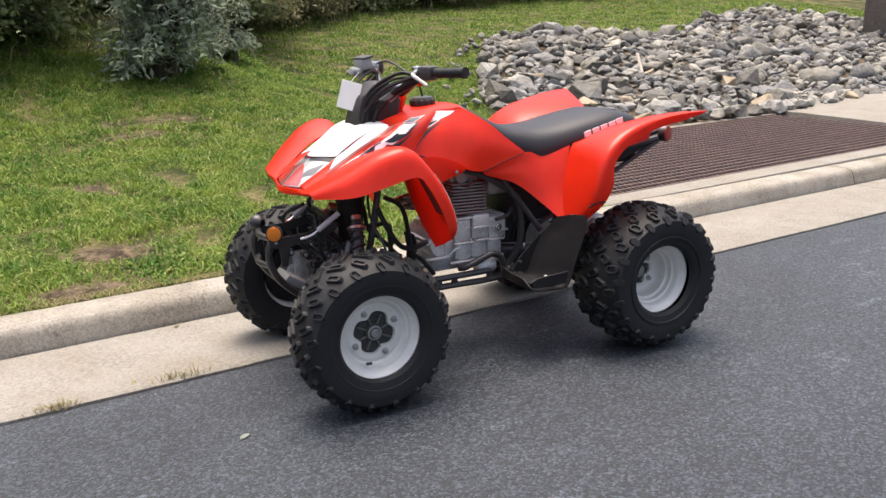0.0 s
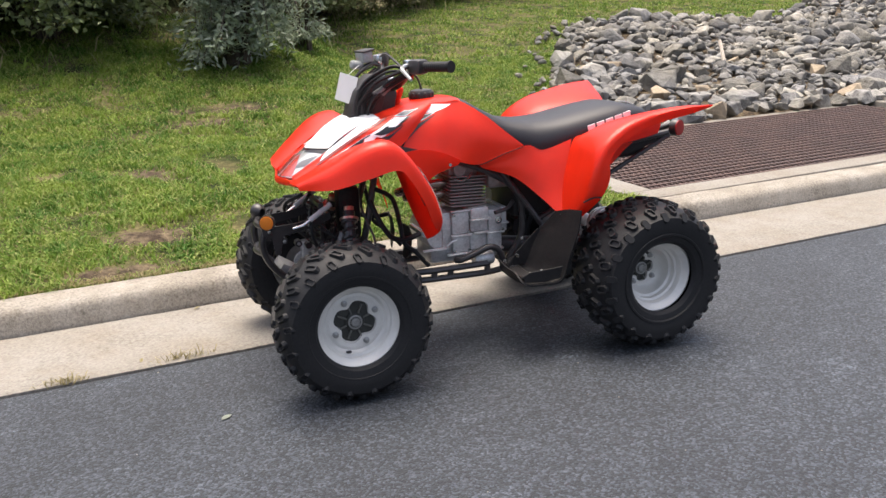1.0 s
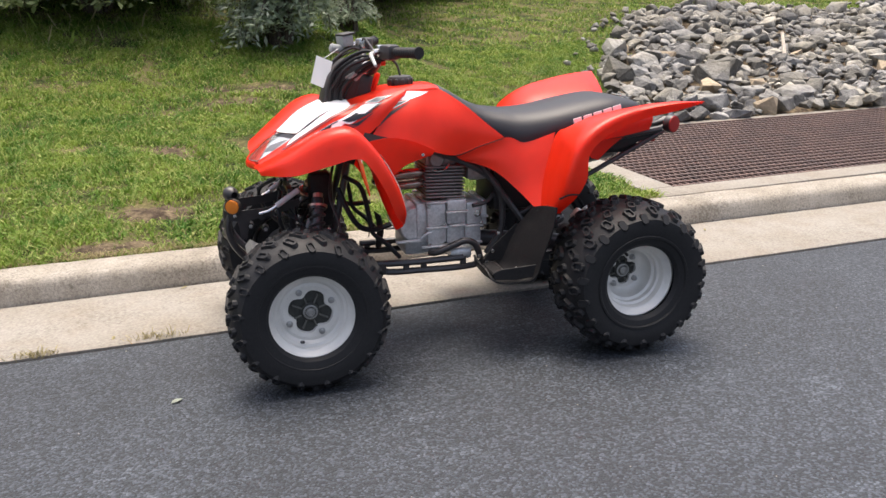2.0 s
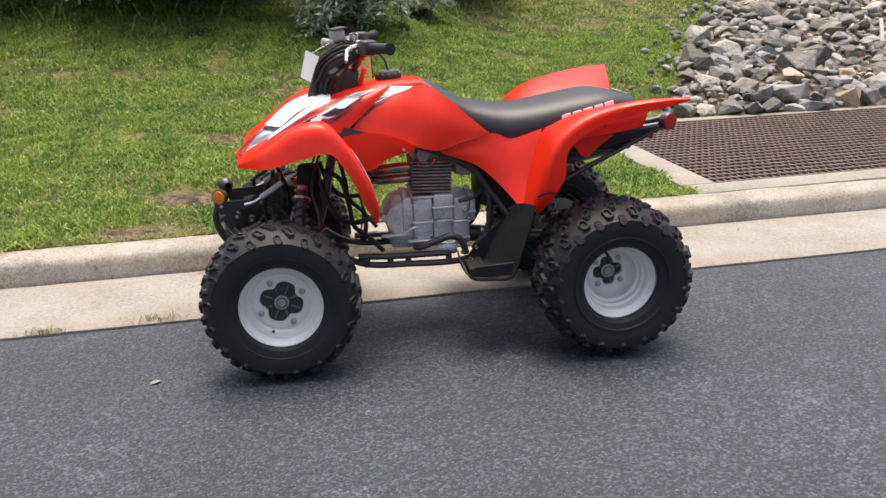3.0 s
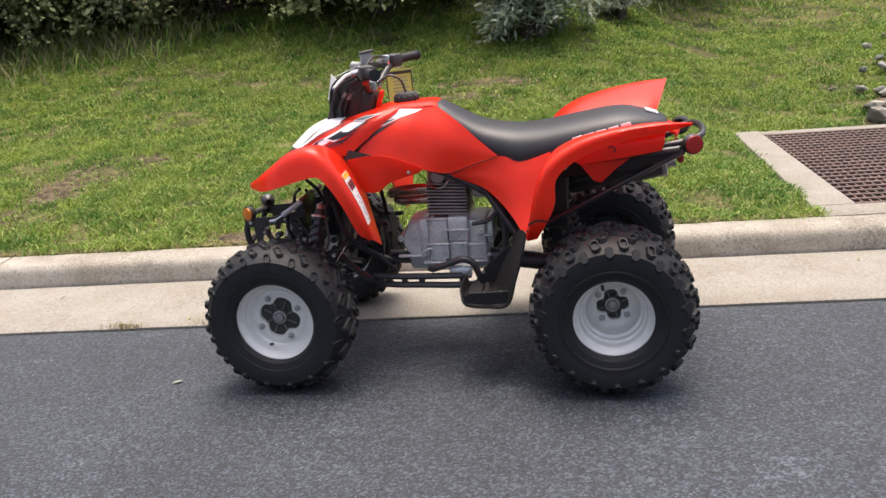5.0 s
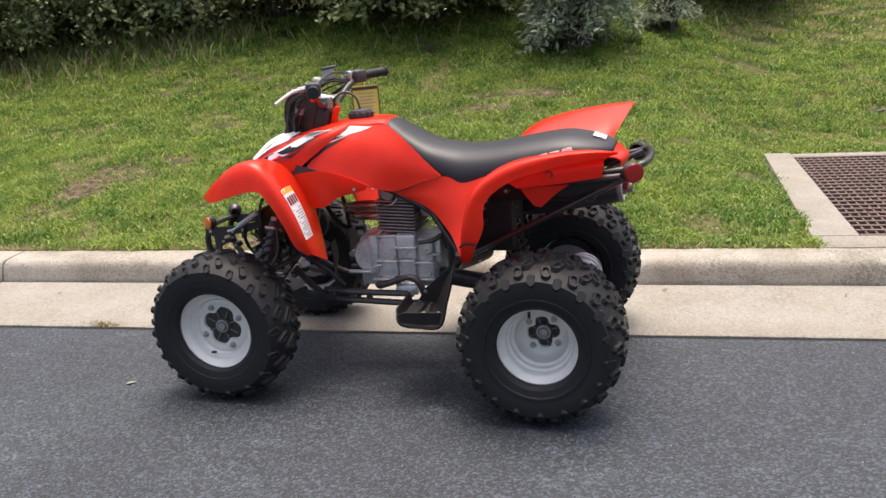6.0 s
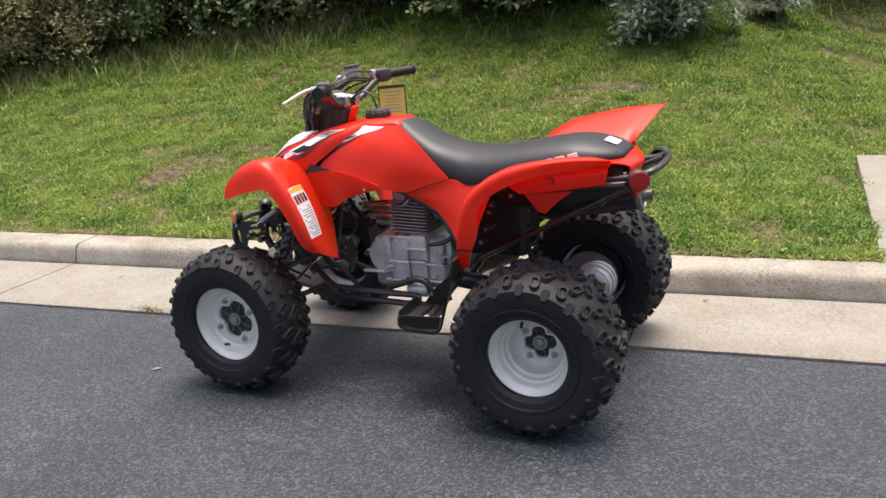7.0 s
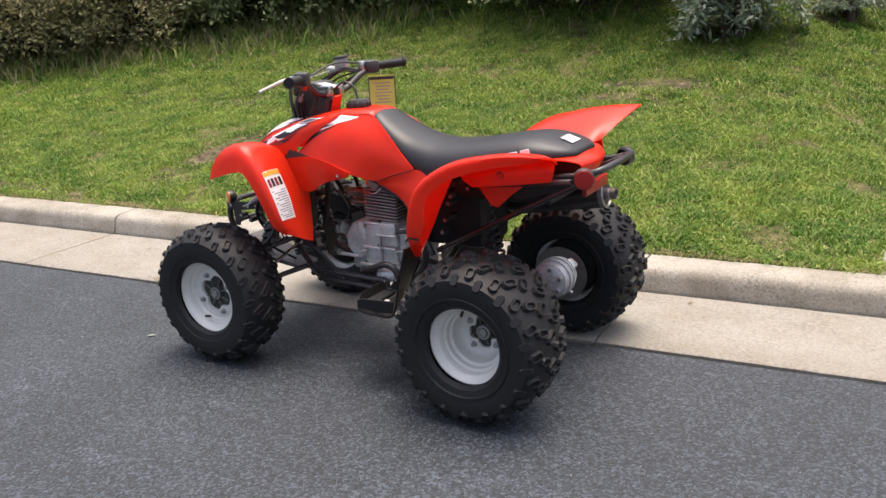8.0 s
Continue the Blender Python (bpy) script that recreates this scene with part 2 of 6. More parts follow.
def leafy(name, c1, c2, c3, rough=0.6, scale=1.2):
    """Leaf or blade colour: patches in space and a shade of its own for each leaf, with light through it."""
    m = bpy.data.materials.new(name)
    m.use_nodes = True
    n, ln = m.node_tree.nodes, m.node_tree.links
    p = n["Principled BSDF"]
    geo = n.new("ShaderNodeNewGeometry")
    t = n.new("ShaderNodeTexNoise")
    t.inputs["Scale"].default_value = scale
    t.inputs["Detail"].default_value = 5
    t.inputs["Roughness"].default_value = 0.6
    ln.new(geo.outputs["Position"], t.inputs["Vector"])
    r = n.new("ShaderNodeMapRange")
    r.inputs["From Min"].default_value, r.inputs["From Max"].default_value = 0.36, 0.64
    ln.new(t.outputs["Fac"], r.inputs["Value"])
    mx = n.new("ShaderNodeMix")
    mx.data_type = "RGBA"
    mx.inputs["A"].default_value, mx.inputs["B"].default_value = (*c1, 1), (*c2, 1)
    ln.new(r.outputs["Result"], mx.inputs["Factor"])
    pw = n.new("ShaderNodeMath")
    pw.operation = "POWER"
    pw.inputs[1].default_value = 4.0
    ln.new(geo.outputs["Random Per Island"], pw.inputs[0])
    m2 = n.new("ShaderNodeMix")
    m2.data_type = "RGBA"
    ln.new(pw.outputs[0], m2.inputs["Factor"])
    ln.new(mx.outputs["Result"], m2.inputs["A"])
    m2.inputs["B"].default_value = (*c3, 1)
    ln.new(m2.outputs["Result"], p.inputs["Base Color"])
    p.inputs["Roughness"].default_value = rough
    p.inputs["Specular IOR Level"].default_value = 0.25
    tr = n.new("ShaderNodeBsdfTranslucent")
    ln.new(m2.outputs["Result"], tr.inputs["Color"])
    ms = n.new("ShaderNodeMixShader")
    ms.inputs["Fac"].default_value = 0.32
    ln.new(p.outputs[0], ms.inputs[1])
    ln.new(tr.outputs[0], ms.inputs[2])
    ln.new(ms.outputs[0], n["Material Output"].inputs["Surface"])
    return m


GRASS = leafy("grass_blades", (0.050, 0.140, 0.013), (0.190, 0.274, 0.038), (0.35, 0.37, 0.12), scale=3.6)
STRAW = leafy("dry_straw", (0.27, 0.22, 0.10), (0.22, 0.19, 0.09), (0.34, 0.30, 0.17))
OLIVE = leafy("silvery_leaves", (0.20, 0.25, 0.165), (0.28, 0.33, 0.23), (0.42, 0.45, 0.36), scale=3)
HEDGE = leafy("hedge_leaves", (0.145, 0.188, 0.075), (0.225, 0.262, 0.115), (0.34, 0.36, 0.20), scale=1.5)
HEDGE2 = leafy("weed_leaves", (0.190, 0.205, 0.088), (0.275, 0.250, 0.125), (0.36, 0.30, 0.17), scale=1.5)


# ---- tools for meshes ----
def link(name, bm, material, parent=None, label="", smooth=True, angle=40):
    me = bpy.data.meshes.new(name)
    bmesh.ops.recalc_face_normals(bm, faces=bm.faces)
    for f in bm.faces:
        f.smooth = smooth
    if smooth:
        for e in bm.edges:
            if len(e.link_faces) == 2 and e.calc_face_angle(0) > radians(angle):
                e.smooth = False
    bm.to_mesh(me)
    bm.free()
    for one in material if isinstance(material, (list, tuple)) else [material]:
        me.materials.append(one)
    ob = new(name, me)
    if parent:
        ob.parent = parent
    if label:
        ob["label"] = label
    return ob


def part(name, bm, material, parent, label="", smooth=True, angle=40):
    return link(name, bm, material, parent, label, smooth, angle)


def box(bm, c, s, rot=(0, 0, 0), bevel=0.0, seg=2):
    """A box of size s at c, turned by degrees, with rounded edges."""
    m = pose(*c, *rot) @ Matrix.Diagonal((*s, 1))
    r = bmesh.ops.create_cube(bm, size=1, matrix=m)
    if bevel:
        es = list({e for v in r["verts"] for e in v.link_edges})
        bmesh.ops.bevel(bm, geom=es, offset=bevel, segments=seg, affect="EDGES", profile=0.5)
    return bm


def spline(pts, n):
    """Points on a smooth line through pts, n to a span."""
    P = [Vector(p) for p in pts]
    P = [2 * P[0] - P[1]] + P + [2 * P[-1] - P[-2]]
    out = []
    for i in range(1, len(P) - 2):
        a, b, c, d = P[i - 1:i + 3]
        for k in range(n):
            t = k / n
            out.append(0.5 * (2 * b + (c - a) * t + (2 * a - 5 * b + 4 * c - d) * t * t + (3 * b - a - 3 * c + d) * t ** 3))
    return out + [P[-2]]


def tube(bm, pts, r, n=10, sub=5, caps=True):
    """A tube along a smooth line; r may be one radius for each end."""
    L = spline(pts, sub) if len(pts) > 2 and sub > 1 else [Vector(p) for p in pts]
    r0, r1 = r if isinstance(r, tuple) else (r, r)
    rings, up = [], None
    for i, p in enumerate(L):
        t = (L[min(i + 1, len(L) - 1)] - L[max(i - 1, 0)]).normalized()
        if up is None:
            up = t.orthogonal().normalized()
        up = (up - t * up.dot(t)).normalized()
        side = t.cross(up)
        rr = r0 + (r1 - r0) * i / max(1, len(L) - 1)
        rings.append([bm.verts.new(p + rr * (math.cos(a) * up + math.sin(a) * side)) for a in (2 * math.pi * k / n for k in range(n))])
    for a, b in zip(rings, rings[1:]):
        for k in range(n):
            bm.faces.new((a[k], a[(k + 1) % n], b[(k + 1) % n], b[k]))
    if caps:
        bm.faces.new(rings[0])
        bm.faces.new(rings[-1])
    return bm


def lathe(bm, prof, m=Matrix(), n=32, closed=False):
    """Turns a profile of (radius, height) about the z axis of m."""
    rings = []
    for r, h in prof:
        if r < 1e-5:
            rings.append([bm.verts.new(m @ Vector((0, 0, h)))])
        else:
            rings.append([bm.verts.new(m @ Vector((r * math.cos(a), r * math.sin(a), h))) for a in (2 * math.pi * k / n for k in range(n))])
    pairs = list(zip(rings, rings[1:]))
    if closed:
        pairs.append((rings[-1], rings[0]))
    for a, b in pairs:
        for k in range(n):
            j = (k + 1) % n
            f = [a[k % len(a)]]
            if len(a) > 1:
                f.append(a[j])
            if len(b) > 1:
                f.append(b[j])
            f.append(b[k % len(b)])
            bm.faces.new(f)
    return bm


def prism(bm, poly, y0, y1, bevel=0.0, m=Matrix()):
    """A plate: an outline in x and z, from y0 to y1."""
    a = [bm.verts.new(m @ Vector((x, y0, z))) for x, z in poly]
    b = [bm.verts.new(m @ Vector((x, y1, z))) for x, z in poly]
    k = len(poly)
    fs = [bm.faces.new(a), bm.faces.new(b[::-1])] + [bm.faces.new((a[i], b[i], b[(i + 1) % k], a[(i + 1) % k])) for i in range(k)]
    if bevel:
        bmesh.ops.bevel(bm, geom=list({e for f in fs for e in f.edges}), offset=bevel, segments=2, affect="EDGES", profile=0.5)
    return bm


class Net:
    """A smooth sheet through a small net of points; side -1 mirrors it."""

    def __init__(self, rows, side=1, lean=0.0):
        self.p = np.array(rows, float)
        self.p[..., 1] *= side
        self.p[..., 2] += lean * self.p[..., 1]
        self.m, self.n = self.p.shape[:2]

    @staticmethod
    def weights(count, u):
        u = min(max(u, 0.0), 1.0) * (count - 1)
        i = min(int(u), count - 2)
        t = u - i
        w = (-0.5 * t + t * t - 0.5 * t ** 3, 1 - 2.5 * t * t + 1.5 * t ** 3, 0.5 * t + 2 * t * t - 1.5 * t ** 3, -0.5 * t * t + 0.5 * t ** 3)
        out = np.zeros(count)
        for k, v in zip((i - 1, i, i + 1, i + 2), w):
            if k < 0:
                out[0] += 2 * v
                out[1] -= v
            elif k >= count:
                out[-1] += 2 * v
                out[-2] -= v
            else:
                out[k] += v
        return out

    def at(self, u, v):
        return Vector(np.einsum("i,j,ijk->k", self.weights(self.m, u), self.weights(self.n, v), self.p))

    def normal(self, u, v, e=0.01):
        a = self.at(min(u + e, 1), v) - self.at(max(u - e, 0), v)
        b = self.at(u, min(v + e, 1)) - self.at(u, max(v - e, 0))
        return a.cross(b).normalized()

    def sheet(self, bm, nu, nv, thick=0.004, u0=0, u1=1, v0=0, v1=1):
        """The sheet as a shell of that thickness, laid to the back of its face."""
        def grid(off):
            return [[bm.verts.new(self.at(u, v) + self.normal(u, v) * off) for v in np.linspace(v0, v1, nv)] for u in np.linspace(u0, u1, nu)]
        a, b = grid(0.0), grid(-thick)
        for i in range(nu - 1):
            for j in range(nv - 1):
                bm.faces.new((a[i][j], a[i][j + 1], a[i + 1][j + 1], a[i + 1][j]))
                bm.faces.new((b[i][j], b[i + 1][j], b[i + 1][j + 1], b[i][j + 1]))
        rim = [(i, 0) for i in range(nu)] + [(nu - 1, j) for j in range(1, nv)] + [(i, nv - 1) for i in range(nu - 2, -1, -1)] + [(0, j) for j in range(nv - 2, 0, -1)]
        for (i, j), (k, l) in zip(rim, rim[1:] + rim[:1]):
            bm.faces.new((a[i][j], a[k][l], b[k][l], b[i][j]))
        return bm

    def decal(self, bm, quad, off=0.002, nu=8, nv=4):
        """A film on the sheet: four corners in u and v."""
        q = [Vector(c) for c in quad]
        g = []
        for i in range(nu + 1):
            row = []
            for j in range(nv + 1):
                s, t = i / nu, j / nv
                c = (q[0] * (1 - s) + q[1] * s) * (1 - t) + (q[3] * (1 - s) + q[2] * s) * t
                row.append(bm.verts.new(self.at(c.x, c.y) + self.normal(c.x, c.y) * off))
            g.append(row)
        for i in range(nu):
            for j in range(nv):
                bm.faces.new((g[i][j], g[i + 1][j], g[i + 1][j + 1], g[i][j + 1]))
        return bm


def soup(name, verts, faces_n, material, parent=None, loops=None):
    """A mesh straight from arrays: verts (k, 3); faces all of faces_n corners, in order unless loops is given."""
    me = bpy.data.meshes.new(name)
    verts = np.asarray(verts, np.float32)
    if loops is None:
        loops = np.arange(len(verts), dtype=np.int32)
    nf = len(loops) // faces_n
    me.vertices.add(len(verts))
    me.vertices.foreach_set("co", verts.ravel())
    me.loops.add(len(loops))
    me.loops.foreach_set("vertex_index", np.asarray(loops, np.int32))
    me.polygons.add(nf)
    me.polygons.foreach_set("loop_start", np.arange(0, nf * faces_n, faces_n, dtype=np.int32))
    me.update(calc_edges=True)
    me.validate()
    me.materials.append(material)
    ob = new(name, me)
    if parent:
        ob.parent = parent
    return ob


# ---- the place: road, gutter, kerb, grating, lawn ----
SKEW = 0.026  # the kerb runs at a slight angle to the x axis


def lay(u, v, z):
    return Vector((u, v + SKEW * u, z))


def ease(a, b, x):
    t = np.clip((x - a) / (b - a), 0, 1)
    return t * t * (3 - 2 * t)


def lawn_z(x, y):
    """Height of the lawn: a bank that rises away from the kerb, lower beside the grating."""
    v = y - SKEW * x
    h = 0.10 * (v - 1.03) + 0.044 * np.clip(v - 3.5, 0, 2.6) ** 2 + 0.2288 * np.clip(v - 6.1, 0, 12)
    h = h - 0.10 * np.clip(v - 1.03, 0, 2.4) * ease(1.6, 2.5, x) * (1 - ease(3.5, 5.8, v))
    return 0.105 + np.clip(h, 0, 9) * (1 - 0.58 * ease(1.0, 3.0, x))


def strip(name, us, prof, material, kind="structure", label="", category=""):
    """A long band: a profile of (v, z) swept along the kerb line."""
    bm = bmesh.new()
    rows = [[bm.verts.new(lay(u, v, z)) for v, z in prof] for u in us]
    for a, b in zip(rows, rows[1:]):
        for k in range(len(prof) - 1):
            bm.faces.new((a[k], a[k + 1], b[k + 1], b[k]))
    ob = link(name, bm, material, angle=50)
    return tagged(ob, label, category, kind=kind)


strip("road", [-90, -30, -10, -5, 0, 5, 10, 30, 90], [(-60, 0.0), (-20, 0.0), (-6, 0.0), (-2, 0.0), (0.172, 0.0), (0.178, -0.005), (0.180, -0.08)], ASPHALT, label="dark grey worn asphalt road with pale scuffs", category="road")

# ground: one sheet to the horizon, under the road and up the bank
xs = np.unique(np.r_[np.linspace(-400, -20, 9), np.linspace(-20, 24, 177), np.linspace(24, 400, 9)])
vs = np.unique(np.r_[-400, -60, -5, 0.9, 1.0, 1.03, np.linspace(1.06, 8, 113), np.linspace(8, 24, 40), 40, 100, 400])
gx, gv = np.meshgrid(xs, vs, indexing="ij")
gy = gv + SKEW * np.clip(gx, -30, 30)
gz = lawn_z(gx, gy)
rough = np.array([noise.noise((a * 1.7, b * 1.7, 0)) * 0.02 + noise.noise((a * 6, b * 6, 3)) * 0.012 for a, b in zip(gx.ravel(), gy.ravel())]).reshape(gx.shape)
gz = np.where(gv < 1.0, -0.12, gz + rough * ease(1.03, 1.3, gv) - 0.008)
pit = (gx > 2.44) & (gx < 6.75) & (gv > 1.2) & (gv < 3.25)
gz = np.where(pit, -0.5, gz)
gz = np.where((gx > 6.5) & (gx < 14.4) & (gv > 1.05) & (gv < 3.45 + 0.14 * np.clip(gx - 7, 0, 9)), -0.1, gz)
idx = np.arange(gx.size).reshape(gx.shape)
quads = np.stack([idx[:-1, :-1], idx[1:, :-1], idx[1:, 1:], idx[:-1, 1:]], -1).reshape(-1)
ground = soup("ground", np.stack([gx, gy, gz], -1).reshape(-1, 3), 4, SOIL, loops=quads)
for poly in ground.data.polygons:
    poly.use_smooth = True
tagged(ground, "uneven lawn soil rising into a bank behind the kerb", "ground", kind="structure")

# gutter slabs and kerb stones, cast in lengths with open joints
JOINTS = [-60, -30, -12.1, -8.05, -4.95, -1.9, 1.3, 4.46, 7.55, 10.6, 13.7, 30, 60]
gutter = tagged(new("gutter"), "pale concrete gutter slabs along the kerb", "gutter", kind="structure")
kerb = tagged(new("kerb"), "low rounded concrete kerb, stained and chipped", "kerb", kind="structure")


def length_of(name, u0, u1, prof, material, parent, chip=0.0):
    """One cast length of a profile, closed at its ends, with uneven faces."""
    bm = bmesh.new()
    k = max(2, min(60, int((u1 - u0) / 0.08)))
    rows = []
    for i in range(k + 1):
        u = u0 + (u1 - u0) * i / k
        row = []
        for j, (v, z) in enumerate(prof):
            d = noise.noise((u * 9, v * 30, z * 30)) * chip
            row.append(bm.verts.new(lay(u, v + d, z + d * 0.6)))
        rows.append(row)
    for a, b in zip(rows, rows[1:]):
        for j in range(len(prof)):
            q = (j + 1) % len(prof)
            bm.faces.new((a[j], a[q], b[q], b[j]))
    bm.faces.new(rows[0])
    bm.faces.new(rows[-1])
    return part(name, bm, material, parent, angle=55)


GUT = [(0.192, -0.1), (0.191, 0.004), (0.20, 0.009), (0.35, 0.009), (0.55, 0.006), (0.70, 0.004), (0.800, 0.004), (0.803, -0.1)]
KRB = [(0.813, -0.1), (0.813, 0.004), (0.817, 0.020), (0.829, 0.064), (0.836, 0.082), (0.846, 0.096), (0.862, 0.105), (0.890, 0.109), (0.94, 0.111), (1.022, 0.112), (1.03, 0.106), (1.03, -0.1)]
for a, b in zip(JOINTS, JOINTS[1:]):
    length_of("slab", a + 0.004, b - 0.004, GUT, CONCRETE, gutter, 0.002)
    length_of("kerb_stone", a + 0.005, b - 0.005, KRB, KERB, kerb, 0.004)

# sunken grating with its concrete surround
G0, G1, GV0, GV1 = 2.48, 6.62, 1.23, 3.22
surround = tagged(new("grating_surround"), "pale concrete surround of a drain grating", "surround", kind="structure")


def slab(name, poly, z0, z1, material, parent):
    bm = bmesh.new()
    a = [bm.verts.new(lay(u, v, z1 + zz)) for u, v, zz in poly]
    b = [bm.verts.new(lay(u, v, z0)) for u, v, zz in poly]
    n = len(poly)
    bm.faces.new(a)
    bm.faces.new(b[::-1])
    for i in range(n):
        bm.faces.new((a[i], b[i], b[(i + 1) % n], a[(i + 1) % n]))
    bmesh.ops.bevel(bm, geom=[e for e in bm.edges if all(v.co.z > z0 + 0.05 for v in e.verts)], offset=0.008, segments=2, affect="EDGES", profile=0.5)
    return part(name, bm, material, parent)


slab("front_edge", [(G0 - 0.22, 1.036, 0), (8.2, 1.036, 0.03), (8.2, GV0, 0.03), (G0 - 0.22, GV0, 0)], -0.5, 0.113, CONCRETE, surround)
slab("side_edge", [(G0 - 0.22, GV0 + 0.004, 0), (G0 - 0.002, GV0 + 0.004, 0), (G0 + 0.02, GV1 + 0.14, 0.01), (G0 - 0.16, GV1 + 0.14, 0.01)], -0.5, 0.115, CONCRETE, surround)
slab("back_edge", [(G0 + 0.025, GV1 + 0.03, 0), (G1 + 0.1, GV1 + 0.03, 0.01), (G1 + 0.1, GV1 + 0.14, 0.01), (G0 + 0.025, GV1 + 0.14, 0)], -0.5, 0.118, CONCRETE, surround)
slab("driveway_apron", [(G1 + 0.07, GV0 + 0.004, 0.02), (14.5, GV0 + 0.004, 0.05), (14.5, GV1 + 1.40, 0.12), (G1 + 0.34, GV1 + 0.20, 0.03)], -0.5, 0.113, CONCRETE, surround)
grate = tagged(new("drain_grating"), "rusty brown steel bar grating over a drain", "grating")
# floor sheet whose black colour stands for the shade below the bars
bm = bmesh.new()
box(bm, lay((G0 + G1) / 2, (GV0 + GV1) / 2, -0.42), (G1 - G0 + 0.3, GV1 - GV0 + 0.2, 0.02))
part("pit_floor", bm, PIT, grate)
bm = bmesh.new()
box(bm, (0, 0, 0), (G1 - G0 + 0.06, 0.022, 0.05), bevel=0.003, seg=1)
first = part("bar", bm, RUST, grate, smooth=False)
n_bars = 24
for i in range(n_bars):
    v = GV0 + 0.02 + (GV1 - GV0 - 0.0) * i / (n_bars - 1)
    ob = first if i == 0 else new("bar", first.data)
    ob.parent = grate
    c = lay((G0 + G1) / 2 + 0.03, v, 0.098)
    ob.matrix_basis = pose(c.x, c.y, c.z, 0, -0.25, math.degrees(math.atan(SKEW)))
bm = bmesh.new()
box(bm, (0, 0, 0), (0.010, GV1 - GV0 + 0.02, 0.04))
first = part("cross_bar", bm, RUST, grate, smooth=False)
n_cross = 92
for i in range(n_cross):
    u = G0 + (G1 - G0) * i / (n_cross - 1)
    ob = first if i == 0 else new("cross_bar", first.data)
    ob.parent = grate
    c = lay(u, (GV0 + GV1) / 2 + 0.01, 0.088 + 0.004 * (u - G0))
    ob.matrix_basis = pose(c.x, c.y, c.z, 0, 0, 0)


# ---- the quad bike ----
BIKE = pose(0.023, 0.02, 0, 0, 0, -3)
quad = tagged(new("quad_bike"), "red and white sport quad bike parked beside the kerb", "quad bike")
quad.matrix_world = BIKE


def along_y(x, y, z, s=1):
    """A frame whose z axis runs out along -y (s = 1) or +y (s = -1)."""
    return pose(x, y, z, 90 * s, 0, 0)


def knob(bm, m, a, b, h, taper=0.80, hollow=True):
    """A tread block with drawn-in sides and a dished top."""
    def ring(k, z):
        c = 0.30 * min(a, b)
        p = [(-a / 2 + c, -b / 2), (a / 2 - c, -b / 2), (a / 2, -b / 2 + c), (a / 2, b / 2 - c), (a / 2 - c, b / 2), (-a / 2 + c, b / 2), (-a / 2, b / 2 - c), (-a / 2, -b / 2 + c)]
        return [bm.verts.new(m @ Vector((x * k, y * k, z))) for x, y in p]
    r = [ring(1, -0.006), ring(taper, h)]
    if hollow:
        r += [ring(taper * 0.74, h), ring(taper * 0.60, h * 0.25)]
    for p, q in zip(r, r[1:]):
        for k in range(8):
            bm.faces.new((p[k], p[(k + 1) % 8], q[(k + 1) % 8], q[k]))
    bm.faces.new(r[-1])


def tyre_mesh(R, bead, half, rear):
    bm = bmesh.new()
    if rear:
        prof = [(bead, 0.80), (bead + 0.012, 0.90), (0.180, 0.985), (0.205, 1.0), (0.226, 0.985), (R - 0.030, 0.93), (R - 0.017, 0.80), (R - 0.005, 0.55), (R, 0.25), (R, 0)]
    else:
        prof = [(bead, 0.78), (bead + 0.010, 0.90), (0.178, 0.99), (0.200, 1.0), (0.222, 0.985), (R - 0.030, 0.93), (R - 0.017, 0.80), (R - 0.005, 0.50), (R, 0.2), (R, 0)]
    full = prof + [(r, -h) for r, h in prof[-2::-1]]
    lathe(bm, [(r, h * half) for r, h in full], n=64)
    # raised rings on the sidewalls
    for s in (1, -1):
        lathe(bm, [(bead + 0.030, s * half * 0.93), (bead + 0.034, s * half * 0.985), (bead + 0.040, s * half * 0.99), (bead + 0.043, s * half * 0.955)], n=64)
    return bm


def tread(rim, R, half, rear):
    """Tread blocks round the tyre, objects of their own on shared meshes."""
    count = 18 if rear else 17
    for j, (h, tilt, dx, a, b, up) in enumerate(LUGS[rear]):
        if (rear, j) not in BLOCKS:
            bm = bmesh.new()
            knob(bm, Matrix(), a, b, up, hollow=up != 0.0065)
            me = bpy.data.meshes.new("tread_block")
            bmesh.ops.recalc_face_normals(bm, faces=bm.faces)
            bm.to_mesh(me)
            bm.free()
            me.materials.append(RUBBER)
            BLOCKS[rear, j] = me
        for i in range(count):
            for s in (1, -1):
                ang = 2 * math.pi * (i + dx + (0.5 if s > 0 else 0)) / count
                rr = np.interp(h, [0, 0.25, 0.55, 0.80, 0.93], [R, R, R - 0.005, R - 0.017, R - 0.032])
                lean = np.interp(h, [0, 0.5, 0.8, 0.95], [0, 8, 32, 58])
                ob = new("tread_block", BLOCKS[rear, j])
                ob.parent = rim
                ob.matrix_basis = pose(0, 0, 0, 0, 0, math.degrees(ang)) @ pose(rr, 0, s * h * half, 0, 90 - s * lean, 0) @ pose(0, 0, 0, 0, 0, s * tilt)


BLOCKS = {}
LUGS = {
    True: [(0.16, 28, 0.0, 0.062, 0.032, 0.012), (0.47, -18, 0.30, 0.060, 0.032, 0.012), (0.75, 12, 0.62, 0.056, 0.033, 0.011), (0.935, 6, 0.12, 0.044, 0.028, 0.0065)],
    False: [(0.22, 40, 0.0, 0.076, 0.026, 0.0075), (0.60, 34, 0.32, 0.062, 0.026, 0.0080), (0.87, 20, 0.66, 0.046, 0.026, 0.0072)],
}
TYRES = {r: None for r in (True, False)}


